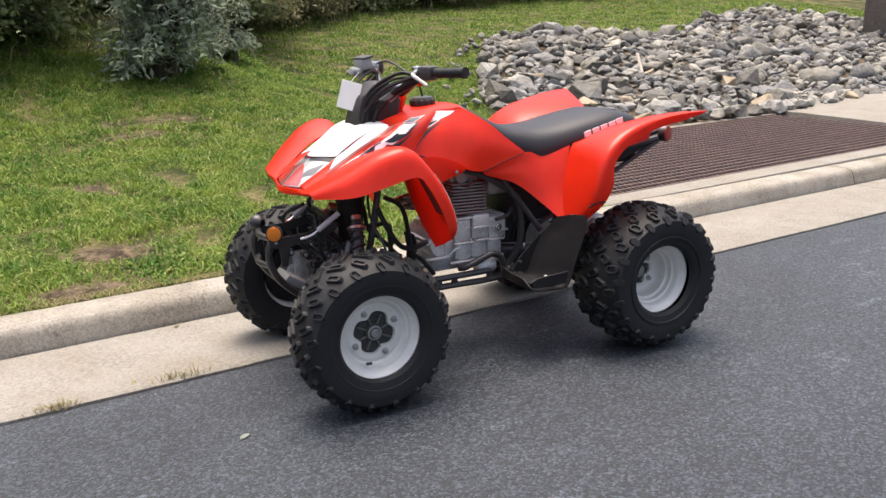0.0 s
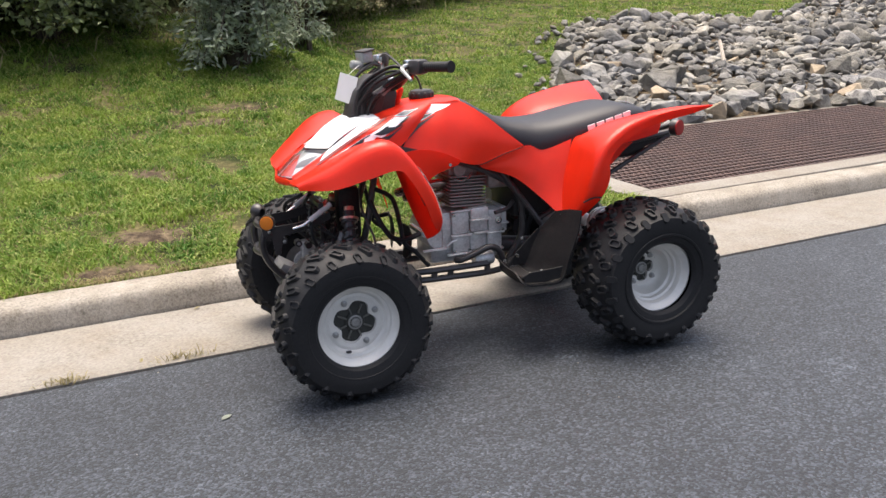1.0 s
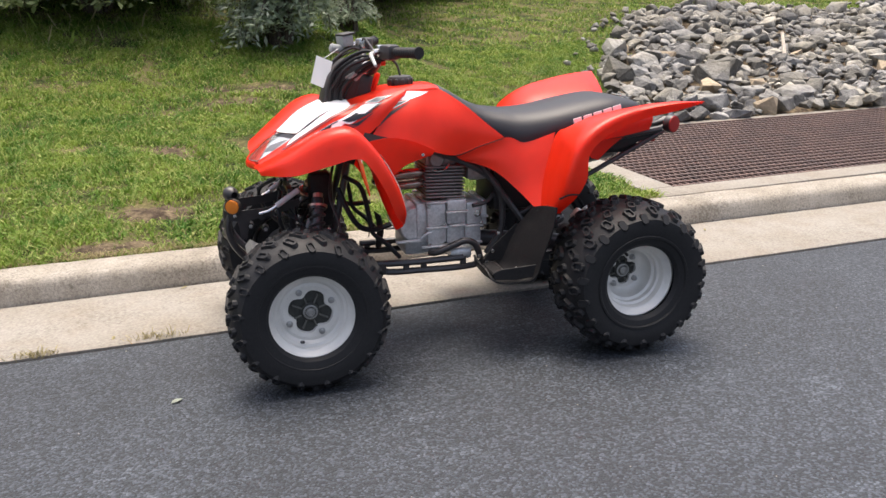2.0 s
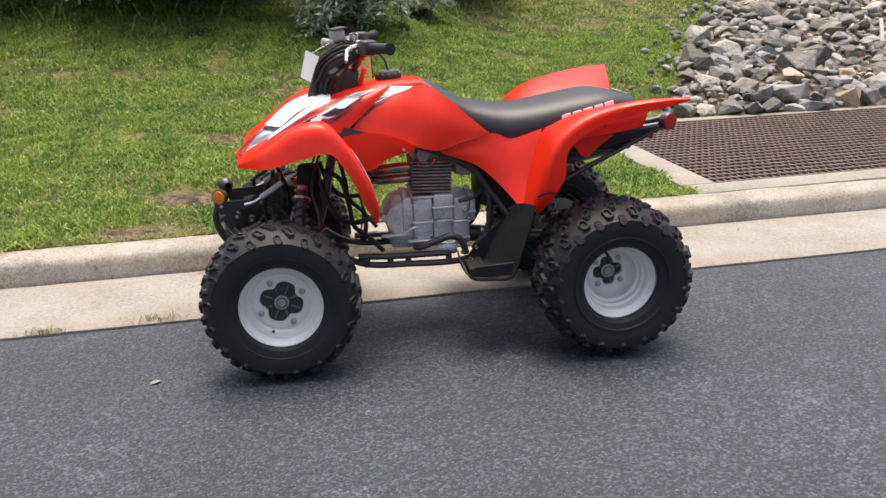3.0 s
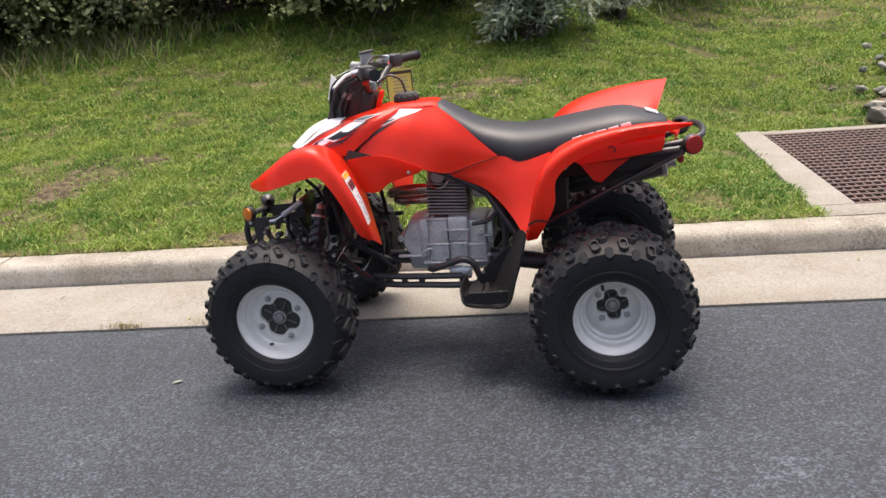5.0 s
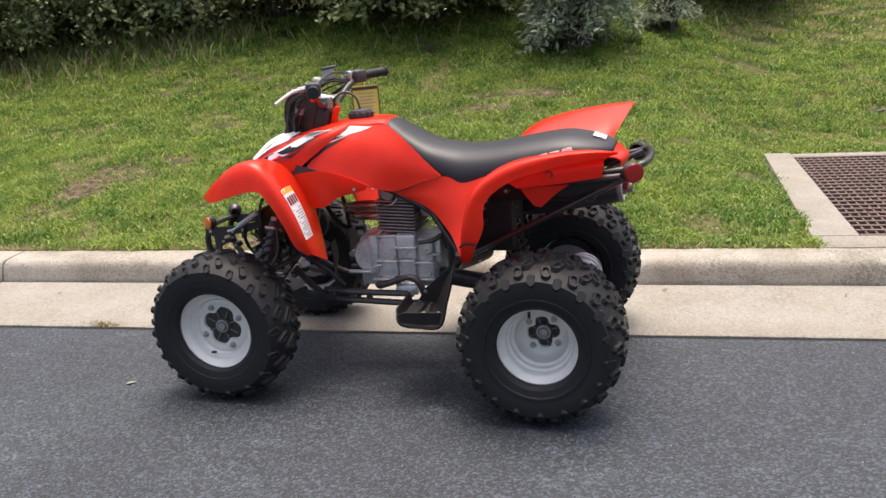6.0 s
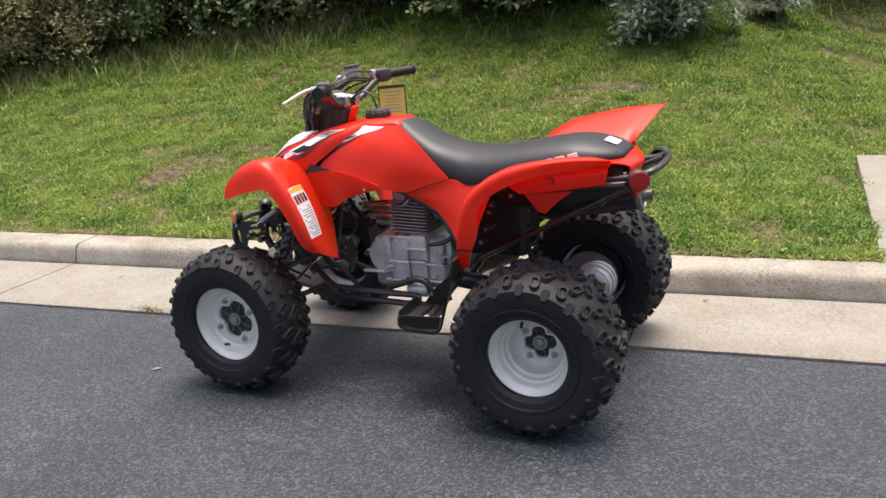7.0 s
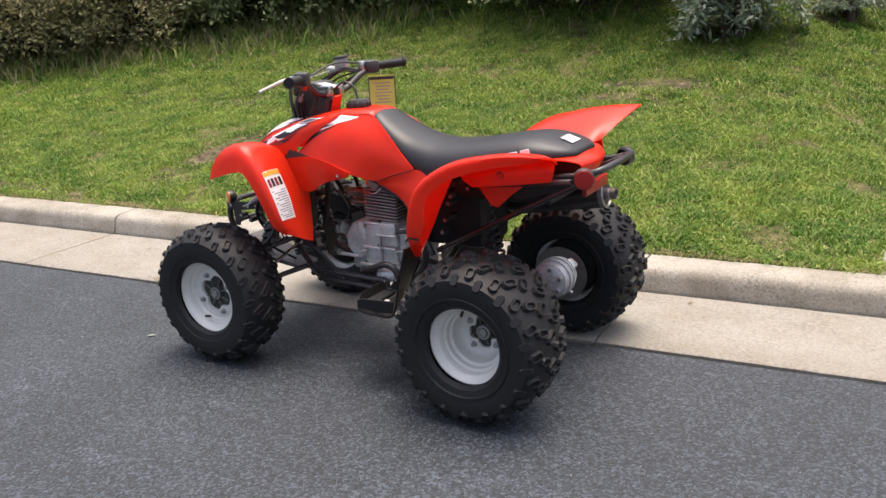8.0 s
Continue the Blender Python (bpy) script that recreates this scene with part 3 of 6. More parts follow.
def clover(bm, m, r0, r1, lobes, z, depth, n=48):
    """A dark recess with a lobed outline."""
    def edge(k, z, a):
        r = k * (r0 + r1 * (1 - 2 * ((1 - math.cos(lobes * a)) / 2) ** 2.4))
        return bm.verts.new(m @ Vector((r * math.cos(a), r * math.sin(a), z)))
    turns = [2 * math.pi * k / n for k in range(n)]
    top = [edge(1.0, z, a) for a in turns]
    low = [edge(0.94, z - depth, a) for a in turns]
    for k in range(n):
        bm.faces.new((top[k], top[(k + 1) % n], low[(k + 1) % n], low[k]))
    bm.faces.new(low)
    return top


def wheel(x, z, side, rear):
    """One wheel: the rim carries tyre, hub, nuts and valve. side 1 is the bike's left."""
    if rear:
        R, bead, half, yc, lip, disc = 0.259, 0.129, 0.137, 0.408, 0.082, -0.026
    else:
        R, bead, half, yc, lip, disc = 0.256, 0.138, 0.104, 0.412, 0.062, 0.029
    m = along_y(x, -side * yc, z, side)
    turn = pose(0, 0, 0, 0, 0, 8 if rear else -19)
    bm = bmesh.new()
    hole = 0.047 if rear else 0.066
    # outer lip, stepped barrel, dished centre
    prof = [(bead - 0.006, -lip), (bead + 0.004, -lip - 0.004), (bead + 0.004, -lip + 0.004), (bead - 0.012, -lip + 0.02), (bead - 0.016, 0.0)]
    prof += [(bead - 0.010, lip - 0.02), (bead + 0.005, lip - 0.004), (bead + 0.008, lip + 0.004), (bead + 0.002, lip + 0.007), (bead - 0.004, lip + 0.003)]
    prof += [(bead - 0.012, lip - 0.010), (bead - 0.018, lip - 0.013), (bead - 0.022, lip - 0.022)]
    if rear:
        prof += [(bead - 0.023, lip - 0.034), (bead - 0.031, lip - 0.038), (bead - 0.032, lip - 0.056), (bead - 0.041, lip - 0.060), (bead - 0.043, disc + 0.022), (bead - 0.051, disc + 0.006), (bead - 0.062, disc)]
    else:
        prof += [(bead - 0.031, lip - 0.025), (bead - 0.033, disc + 0.004), (bead - 0.040, disc - 0.002), (bead - 0.050, disc)]
    lathe(bm, prof, n=56)
    n = 48
    ring_r = prof[-1][0]
    # plane of the disc with the lobed opening
    lob = 4
    amp = 0.010 if not rear else 0.009
    inner = clover(bm, Matrix(), hole - amp * 0.3, amp, lob, disc - 0.001, 0.02, n)
    outer = [bm.verts.new((ring_r * math.cos(a), ring_r * math.sin(a), disc)) for a in (2 * math.pi * k / n for k in range(n))]
    for k in range(n):
        bm.faces.new((outer[k], outer[(k + 1) % n], inner[(k + 1) % n], inner[k]))
    bmesh.ops.transform(bm, matrix=turn, verts=bm.verts)
    rim = part("wheel", bm, RIM, quad, "dished silver-painted steel wheel rim", angle=35)
    rim.matrix_basis = m
    if TYRES[rear] is None:
        bm = tyre_mesh(R, bead - 0.002, half, rear)
        ob = part("tyre", bm, RUBBER, rim, "chunky black knobbly off-road tyre", angle=32)
        TYRES[rear] = ob.data
    else:
        ob = new("tyre", TYRES[rear])
        ob.parent = rim
        ob["label"] = "chunky black knobbly off-road tyre"
    tread(rim, R, half, rear)
    # added dark disc at the wheel's back, in place of shade inside the rim
    bm = lathe(bmesh.new(), [(0.022, -lip + 0.016), (bead - 0.030, -lip + 0.012), (bead - 0.020, -lip + 0.018), (bead - 0.020, -lip + 0.026), (0.022, -lip + 0.030)], n=40, closed=True)
    part("back_plate", bm, DARKP, rim, "added dark disc standing for the shade inside the wheel")
    # hub: dark carrier with ribs, axle nut
    bm = bmesh.new()
    lathe(bm, [(hole + 0.012, disc - 0.025), (hole + 0.012, disc - 0.012), (0.034, disc - 0.010), (0.030, disc - 0.002), (0.020, disc + 0.002), (0.0, disc + 0.002)], n=28)
    part("hub", bm, HUB, rim, "dark cast hub with paler ribs")
    for k in range(8):
        bm = box(bmesh.new(), pose(0, 0, 0, 0, 0, 45 * k + 20) @ Vector((0.042, 0, disc - 0.008)), (0.040, 0.0045, 0.012), (0, 0, 45 * k + 20), bevel=0.001, seg=1)
        part("hub_rib", bm, HUBRIB, rim)
    bm = bmesh.new()
    lathe(bm, [(0.024, disc), (0.024, disc + 0.003), (0.019, disc + 0.004), (0.018, disc + 0.002), (0.015, disc + 0.002), (0.014, disc + 0.008), (0.010, disc + 0.009), (0.008, disc + 0.006), (0.0, disc + 0.006)], n=24)
    part("axle_nut", bm, NUT, rim, "steel axle nut and washer")
    for k in range(4):
        a = radians(90 * k + 45) + (radians(8) if rear else radians(-19))
        bm = bmesh.new()
        rr = 0.058 if rear else 0.076
        mm = pose(rr * math.cos(a), rr * math.sin(a), disc)
        lathe(bm, [(0.011, 0.0), (0.010, 0.005), (0.007, 0.006), (0.007, 0.013), (0.0, 0.015)], mm, n=10)
        part("wheel_nut", bm, NUT, rim)
    bm = bmesh.new()
    a = radians(110 if rear else -110)
    if rear:
        tube(bm, [(0.10 * math.cos(a), 0.10 * math.sin(a), lip - 0.045), (0.088 * math.cos(a), 0.088 * math.sin(a), lip - 0.02)], 0.005, 8)
    else:
        tube(bm, [(0.102 * math.cos(a), 0.102 * math.sin(a), disc + 0.01), (0.092 * math.cos(a), 0.092 * math.sin(a), disc + 0.035)], 0.005, 8)
    part("valve", bm, BLACKP, rim, "black rubber valve stem")
    return rim


for s in (1, -1):
    wheel(0.0, 0.2635, s, False)
    wheel(1.13, 0.271, s, True)

# --- red bodywork ---
LEAN_R = 0.036  # the bodywork sits a little lower on its left
FENDER = [
    [(-0.120, -0.110, 0.690), (-0.125, -0.170, 0.696), (-0.118, -0.245, 0.704), (-0.112, -0.262, 0.690)],
    [(-0.010, -0.180, 0.756), (-0.015, -0.250, 0.768), (-0.020, -0.345, 0.764), (-0.020, -0.378, 0.708)],
    [(0.085, -0.210, 0.806), (0.082, -0.290, 0.826), (0.080, -0.388, 0.828), (0.085, -0.418, 0.740)],
    [(0.175, -0.212, 0.806), (0.175, -0.290, 0.836), (0.172, -0.396, 0.842), (0.180, -0.425, 0.760)],
    [(0.240, -0.170, 0.735), (0.238, -0.290, 0.765), (0.246, -0.396, 0.772), (0.222, -0.422, 0.722)],
    [(0.272, -0.166, 0.650), (0.288, -0.290, 0.662), (0.304, -0.402, 0.670), (0.266, -0.420, 0.645)],
    [(0.302, -0.190, 0.552), (0.320, -0.300, 0.566), (0.334, -0.396, 0.578), (0.300, -0.408, 0.562)],
    [(0.336, -0.236, 0.462), (0.342, -0.290, 0.486), (0.337, -0.365, 0.524), (0.328, -0.376, 0.524)],
]
SHROUD = [  # cowl side: a blade from the nose up to the tank's ridge
    [(-0.108, -0.112, 0.702), (-0.110, -0.150, 0.703), (-0.108, -0.185, 0.696)],
    [(0.030, -0.114, 0.785), (0.028, -0.158, 0.786), (0.032, -0.198, 0.768)],
    [(0.130, -0.146, 0.858), (0.132, -0.190, 0.842), (0.140, -0.214, 0.800)],
    [(0.210, -0.160, 0.880), (0.218, -0.202, 0.846), (0.224, -0.216, 0.772)],
    [(0.300, -0.143, 0.899), (0.305, -0.186, 0.868), (0.298, -0.199, 0.818)],
    [(0.404, -0.108, 0.918), (0.407, -0.114, 0.915), (0.410, -0.120, 0.911)],
]
TANK = [  # flat flank of the tank: seam, seat edge and belly line
    [(0.400, -0.106, 0.913), (0.330, -0.166, 0.850), (0.258, -0.206, 0.765)],
    [(0.470, -0.100, 0.914), (0.430, -0.162, 0.846), (0.380, -0.202, 0.755)],
    [(0.535, -0.082, 0.912), (0.510, -0.146, 0.826), (0.480, -0.182, 0.710)],
    [(0.620, -0.118, 0.856), (0.602, -0.148, 0.780), (0.578, -0.152, 0.684)],
    [(0.690, -0.142, 0.794), (0.680, -0.152, 0.756), (0.665, -0.155, 0.712)],
    [(0.752, -0.162, 0.742), (0.751, -0.162, 0.739), (0.750, -0.162, 0.737)],
]
TOP = [  # rounded top between the two flanks
    [(0.200, 0.0, 0.882), (0.205, -0.085, 0.882), (0.210, -0.158, 0.878)],
    [(0.300, 0.0, 0.908), (0.300, -0.085, 0.907), (0.300, -0.143, 0.898)],
    [(0.400, 0.0, 0.925), (0.400, -0.068, 0.924), (0.400, -0.107, 0.914)],
    [(0.470, 0.0, 0.927), (0.470, -0.062, 0.926), (0.470, -0.101, 0.915)],
    [(0.537, 0.0, 0.922), (0.537, -0.055, 0.920), (0.536, -0.083, 0.912)],
    [(0.560, 0.0, 0.870), (0.560, -0.055, 0.868), (0.560, -0.083, 0.862)],
]
COVER = [  # side cover below the seat, running out to the rear guard's tip
    [(0.576, -0.150, 0.690), (0.588, -0.142, 0.677), (0.598, -0.141, 0.671), (0.608, -0.138, 0.666)],
    [(0.754, -0.163, 0.744), (0.742, -0.168, 0.705), (0.726, -0.174, 0.668), (0.708, -0.172, 0.632)],
    [(0.832, -0.168, 0.724), (0.824, -0.190, 0.680), (0.808, -0.208, 0.620), (0.788, -0.218, 0.562)],
    [(0.938, -0.190, 0.758), (0.908, -0.216, 0.678), (0.874, -0.240, 0.588), (0.846, -0.288, 0.492)],
]
GUARD_R = [  # rear guard: front flank, arch and tail, with a rolled outer lip
    [(0.846, -0.284, 0.494), (0.853, -0.310, 0.488), (0.862, -0.350, 0.500), (0.892, -0.358, 0.508)],
    [(0.870, -0.236, 0.580), (0.874, -0.310, 0.582), (0.876, -0.412, 0.590), (0.926, -0.418, 0.578)],
    [(0.902, -0.216, 0.672), (0.902, -0.310, 0.680), (0.898, -0.428, 0.688), (0.956, -0.432, 0.644)],
    [(0.945, -0.194, 0.758), (0.940, -0.290, 0.770), (0.936, -0.424, 0.770), (0.966, -0.430, 0.728)],
    [(1.022, -0.160, 0.765), (1.024, -0.270, 0.818), (1.032, -0.412, 0.834), (1.046, -0.420, 0.790)],
    [(1.150, -0.138, 0.788), (1.155, -0.260, 0.840), (1.165, -0.404, 0.869), (1.172, -0.410, 0.830)],
    [(1.270, -0.132, 0.797), (1.275, -0.250, 0.846), (1.278, -0.416, 0.884), (1.280, -0.422, 0.852)],
    [(1.312, -0.190, 0.804), (1.335, -0.270, 0.838), (1.370, -0.436, 0.884), (1.370, -0.439, 0.876)],
]
for s in (1, -1):
    fender, shroud, tank, top, cover, guard = (Net(r, s, l) for r, l in ((FENDER, LEAN_R), (SHROUD, 0), (TANK, 0), (TOP, 0), (COVER, LEAN_R), (GUARD_R, LEAN_R)))
    k = -0.004 * s
    front_fender = part("front_fender", fender.sheet(bmesh.new(), 36, 14, k), RED, quad, "glossy red plastic front mudguard", angle=50)
    front_cowl = part("cowl_side", shroud.sheet(bmesh.new(), 24, 12, k), RED, quad, "red cowl side with black and white graphics", angle=50)
    tank_side = part("tank_cover", tank.sheet(bmesh.new(), 30, 14, k), RED, quad, "red tank cover with a white and black flash", angle=50)
    part("tank_top", top.sheet(bmesh.new(), 26, 12, k), RED, quad, "red rounded tank top", angle=50)
    part("side_cover", cover.sheet(bmesh.new(), 18, 10, k), RED, quad, "red side cover below the seat", angle=50)
    rear_fender = part("rear_fender", guard.sheet(bmesh.new(), 40, 14, k), RED, quad, "glossy red swept-up rear mudguard", angle=50)
    o = -0.0022 * s
    bm = tube(bmesh.new(), [guard.at(0.115, 0.66) + guard.normal(0.115, 0.66) * -0.003 * s, guard.at(0.150, 0.80) + guard.normal(0.150, 0.80) * -0.003 * s, guard.at(0.165, 0.99) + guard.normal(0.165, 0.98) * -0.003 * s], 0.003, 6)
    part("edge_strap", bm, CABLE, rear_fender, "thin black strap at the guard's lower end")
    # graphics on the cowl and tank: plain black, white and grey shapes
    for quad_uv, mm, off in (
        ([(0.20, 0.0), (0.60, 0.0), (0.37, 0.50), (0.13, 0.70)], WHITE, 0.6),
        ([(0.10, 0.76), (0.36, 0.52), (0.375, 0.61), (0.115, 0.88)], MAROON, 1.0),
        ([(0.36, 0.52), (0.61, 0.01), (0.65, 0.03), (0.375, 0.61)], MAROON, 1.0),
        ([(0.13, 0.97), (0.31, 0.83), (0.32, 0.97), (0.16, 1.0)], WHITE, 0.7),
        ([(0.31, 0.83), (0.46, 0.60), (0.47, 0.64), (0.31, 0.90)], WHITE, 0.7),
        ([(0.253, 0.93), (0.452, 0.625), (0.443, 0.675), (0.258, 0.98)], BLACKG, 1.1),
        ([(0.37, 0.99), (0.403, 0.72), (0.695, 0.10), (0.465, 0.78)], WHITE, 0.7),
        ([(0.30, 1.0), (0.344, 0.80), (0.397, 0.73), (0.363, 0.99)], BLACKG, 1.4),
        ([(0.39, 0.97), (0.53, 0.70), (0.736, 0.53), (0.60, 0.72)], MAROON, 0.9),
        ([(0.53, 0.68), (0.63, 0.64), (0.75, 0.52), (0.60, 0.72)], BLACKG, 1.1),
        ([(0.452, 0.69), (0.698, 0.14), (0.80, 0.30), (0.535, 0.69)], WHITE, 1.5),
        ([(0.477, 0.63), (0.60, 0.40), (0.736, 0.50), (0.525, 0.645)], BLACKG, 1.9),
        ([(0.612, 0.45), (0.713, 0.17), (0.778, 0.30), (0.672, 0.49)], WHITE, 2.3),
        ([(0.735, 0.36), (0.778, 0.30), (0.83, 0.32), (0.70, 0.50)], BLACKG, 1.2),
        ([(0.70, 0.09), (0.80, 0.01), (0.91, 0.20), (0.785, 0.25)], WHITE, 1.5),
        ([(0.715, 0.10), (0.80, 0.04), (0.88, 0.19), (0.785, 0.215)], GREYG, 1.9),
    ):
        part("graphic", shroud.decal(bmesh.new(), quad_uv, o * off, 8, 4), mm, front_cowl)
    for quad_uv, mm, off in (
        ([(0.005, 0.24), (0.05, 0.02), (0.286, 0.07), (0.11, 0.24)], WHITE, 0.8),
        ([(0.005, 0.46), (0.005, 0.28), (0.12, 0.245), (0.03, 0.43)], WHITE, 1.2),
        ([(0.005, 0.43), (0.005, 0.31), (0.10, 0.265), (0.025, 0.405)], BLACKG, 1.7),
        ([(0.005, 0.78), (0.005, 0.52), (0.14, 0.27), (0.045, 0.52)], BLACKG, 0.8),
    ):
        part("graphic", tank.decal(bmesh.new(), quad_uv, o * off, 10, 5), mm, tank_side)
    bm = tube(bmesh.new(), [tank.at(u, 1.0) + Vector((0, -0.0012 * s, -0.001)) for u in np.linspace(0.60, 1.0, 14)], 0.0016, 6, sub=1)
    part("panel_gap", bm, DARKP, tank_side, "dark gap between tank cover and side cover")
    # dark gap between cowl and tank
    bm = Net([[(0.242, -0.2150, 0.793), (0.221, -0.2195, 0.755)], [(0.321, -0.2110, 0.770), (0.319, -0.2115, 0.767)]], s).sheet(bmesh.new(), 4, 3, -0.010 * s)
    part("vent", bm, BLACKP, quad, "black vent opening behind the cowl", smooth=False)
    # lower brace from the cowl to the engine, red
    brace = Net([[(0.236, -0.224, 0.760), (0.255, -0.222, 0.70), (0.285, -0.216, 0.640)], [(0.330, -0.2145, 0.770), (0.338, -0.216, 0.710), (0.335, -0.213, 0.640)], [(0.410, -0.2085, 0.752), (0.400, -0.208, 0.718), (0.385, -0.204, 0.672)], [(0.492, -0.188, 0.714), (0.487, -0.186, 0.704), (0.480, -0.184, 0.696)]], s)
    part("cowl_brace", brace.sheet(bmesh.new(), 14, 8, k), RED, quad, "red lower cowl brace with a screw", angle=50)
    bm = bmesh.new()
    lathe(bm, [(0.006, 0), (0.006, 0.003), (0.0, 0.004)], along_y(0.445, -s * 0.197, 0.702, s), n=10)
    part("screw", bm, STEEL, quad)
    bm = bmesh.new()
    lathe(bm, [(0.007, 0), (0.007, 0.004), (0.0, 0.005)], along_y(0.862, -s * 0.318, 0.512, s), n=10)
    part("screw", bm, STEEL, quad)
    # warning label on the rear of the front guard
    bm = fender.decal(bmesh.new(), [(0.600, 0.37), (0.600, 0.66), (0.845, 0.66), (0.845, 0.36)], o * 1.2, 4, 6)
    sticker = part("warning_label", bm, PAPER, front_fender, "white warning label with small print")
    bm = fender.decal(bmesh.new(), [(0.602, 0.375), (0.602, 0.655), (0.622, 0.655), (0.622, 0.375)], o * 1.8, 2, 4)
    part("label_band", bm, ORANGE_P, sticker, "orange heading band")
    for row in range(13):
        u = 0.690 + row * 0.0115
        w = 0.64 - 0.02 * ((row * 7) % 5)
        bm = fender.decal(bmesh.new(), [(u, 0.39), (u, w), (u + 0.005, w), (u + 0.005, 0.39)], o * 1.8, 1, 4)
        part("print_line", bm, PRINT, sticker)
    for c in range(4):
        v = 0.395 + c * 0.065
        bm = fender.decal(bmesh.new(), [(0.636, v), (0.636, v + 0.045), (0.672, v + 0.045), (0.672, v)], o * 1.8, 2, 2)
        part("pictogram", bm, (BLACKG, MAROON)[c % 2], sticker)
    # dark scuff panel inside the front guard's flap
    inner = Net([[(x - 0.0068, y, z) for x, y, z in r] for r in FENDER], s, LEAN_R)
    bm = inner.decal(bmesh.new(), [(0.63, 0.30), (0.62, 0.56), (0.82, 0.56), (0.80, 0.36)], 0.0, 6, 3)
    part("flap_pad", bm, MAROON, front_fender, "dark pad on the flap")

# hood, white, between the cowl sides
hood_half = [[(-0.030, 0.0, 0.780), (0.028, -0.112, 0.786)], [(0.05, 0.0, 0.846), (0.075, -0.130, 0.826)], [(0.13, 0.0, 0.878), (0.132, -0.147, 0.860)], [(0.205, 0.0, 0.888), (0.206, -0.158, 0.880)]]
HOOD = [[(b[0], b[1], b[2]), (0.5 * (a[0] + b[0]), 0.55 * b[1], 0.35 * b[2] + 0.65 * a[2]), a, (0.5 * (a[0] + b[0]), -0.55 * b[1], 0.35 * b[2] + 0.65 * a[2]), (b[0], -b[1], b[2])] for a, b in hood_half]
hood = Net(HOOD)
part("hood", hood.sheet(bmesh.new(), 24, 20, -0.004), WHITE, quad, "glossy white plastic hood", angle=50)
# headlights: clear lenses over the slope of the nose
for s in (1, -1):
    lens = Net([[(-0.134, -0.006, 0.690), (-0.124, -0.060, 0.694), (-0.107, -0.110, 0.698)], [(-0.082, -0.006, 0.738), (-0.068, -0.064, 0.742), (-0.040, -0.114, 0.740)], [(-0.032, -0.006, 0.774), (-0.010, -0.062, 0.780), (0.026, -0.110, 0.782)]], s)
    hl = part("headlight", lens.sheet(bmesh.new(), 12, 10, -0.01 * s), LENS, quad, "clear headlight lens in the nose")
    bm = lens.decal(bmesh.new(), [(0.02, 0.03), (0.80, 0.03), (0.42, 0.52), (0.02, 0.9)], -0.0015 * s, 8, 5)
    part("reflector", bm, REDTINT, hl, "red-tinted lower lens")
    bm = lens.decal(bmesh.new(), [(0.90, 0.10), (0.99, 0.10), (0.99, 0.98), (0.86, 0.98)], -0.0015 * s, 2, 8)
    part("brow", bm, BLACKG, hl, "dark brow line")
    bm = lens.decal(bmesh.new(), [(0.30, 0.60), (0.52, 0.56), (0.82, 0.90), (0.40, 0.92)], -0.0015 * s, 4, 4)
    part("bulb_bowl", bm, GREYG, hl, "grey bulb bowl behind the lens")

# nose piece under the headlights
nose = Net([[(-0.114, 0.245, 0.698), (-0.120, 0.11, 0.693), (-0.138, 0.0, 0.688), (-0.120, -0.11, 0.693), (-0.114, -0.245, 0.698)], [(-0.106, 0.24, 0.688), (-0.118, 0.11, 0.676), (-0.140, 0.0, 0.670), (-0.118, -0.11, 0.676), (-0.106, -0.24, 0.688)], [(-0.080, 0.22, 0.684), (-0.090, 0.10, 0.668), (-0.105, 0.0, 0.660), (-0.090, -0.10, 0.668), (-0.080, -0.22, 0.684)]], 1)
part("nose", nose.sheet(bmesh.new(), 8, 16, -0.004), RED, quad, "red nose lip", angle=50)

# tail piece and inner red panels
tail = Net([[(1.02, 0.155, 0.760), (1.02, 0.0, 0.768), (1.02, -0.155, 0.760)], [(1.20, 0.140, 0.786), (1.20, 0.0, 0.800), (1.20, -0.140, 0.786)], [(1.30, 0.16, 0.800), (1.31, 0.0, 0.806), (1.30, -0.16, 0.800)], [(1.352, 0.11, 0.782), (1.372, 0.0, 0.785), (1.352, -0.11, 0.782)], [(1.350, 0.10, 0.752), (1.365, 0.0, 0.752), (1.350, -0.10, 0.752)]])
part("tail_cover", tail.sheet(bmesh.new(), 26, 18, 0.004), RED, quad, "red tail cover behind the seat", angle=50)
for s in (1, -1):
    bm = prism(bmesh.new(), [(1.035, 0.706), (1.20, 0.720), (1.155, 0.690), (1.105, 0.642), (1.080, 0.648)], -s * 0.20, -s * 0.205, 0.001)
    part("inner_guard", bm, RED, quad, "red inner guard panel", smooth=False)
    side = Net([[(0.985, -0.232, 0.780), (0.995, -0.246, 0.745), (1.035, -0.246, 0.716)], [(1.14, -0.238, 0.806), (1.15, -0.248, 0.764), (1.16, -0.246, 0.730)], [(1.31, -0.200, 0.812), (1.31, -0.215, 0.780), (1.30, -0.210, 0.745)]], s)
    part("tail_side", side.sheet(bmesh.new(), 14, 8, 0.004 * s), RED, quad, "red tail side panel with a fastener hole", angle=50)
    spot = side.at(0.46, 0.52)
    bm = lathe(bmesh.new(), [(0.015, -0.004), (0.015, 0.003), (0.009, 0.004), (0.008, 0.001), (0.0, 0.001)], along_y(spot.x, spot.y, spot.z, s), n=16)
    part("fastener", bm, MAROON, quad, "dark fastener in the tail side panel")

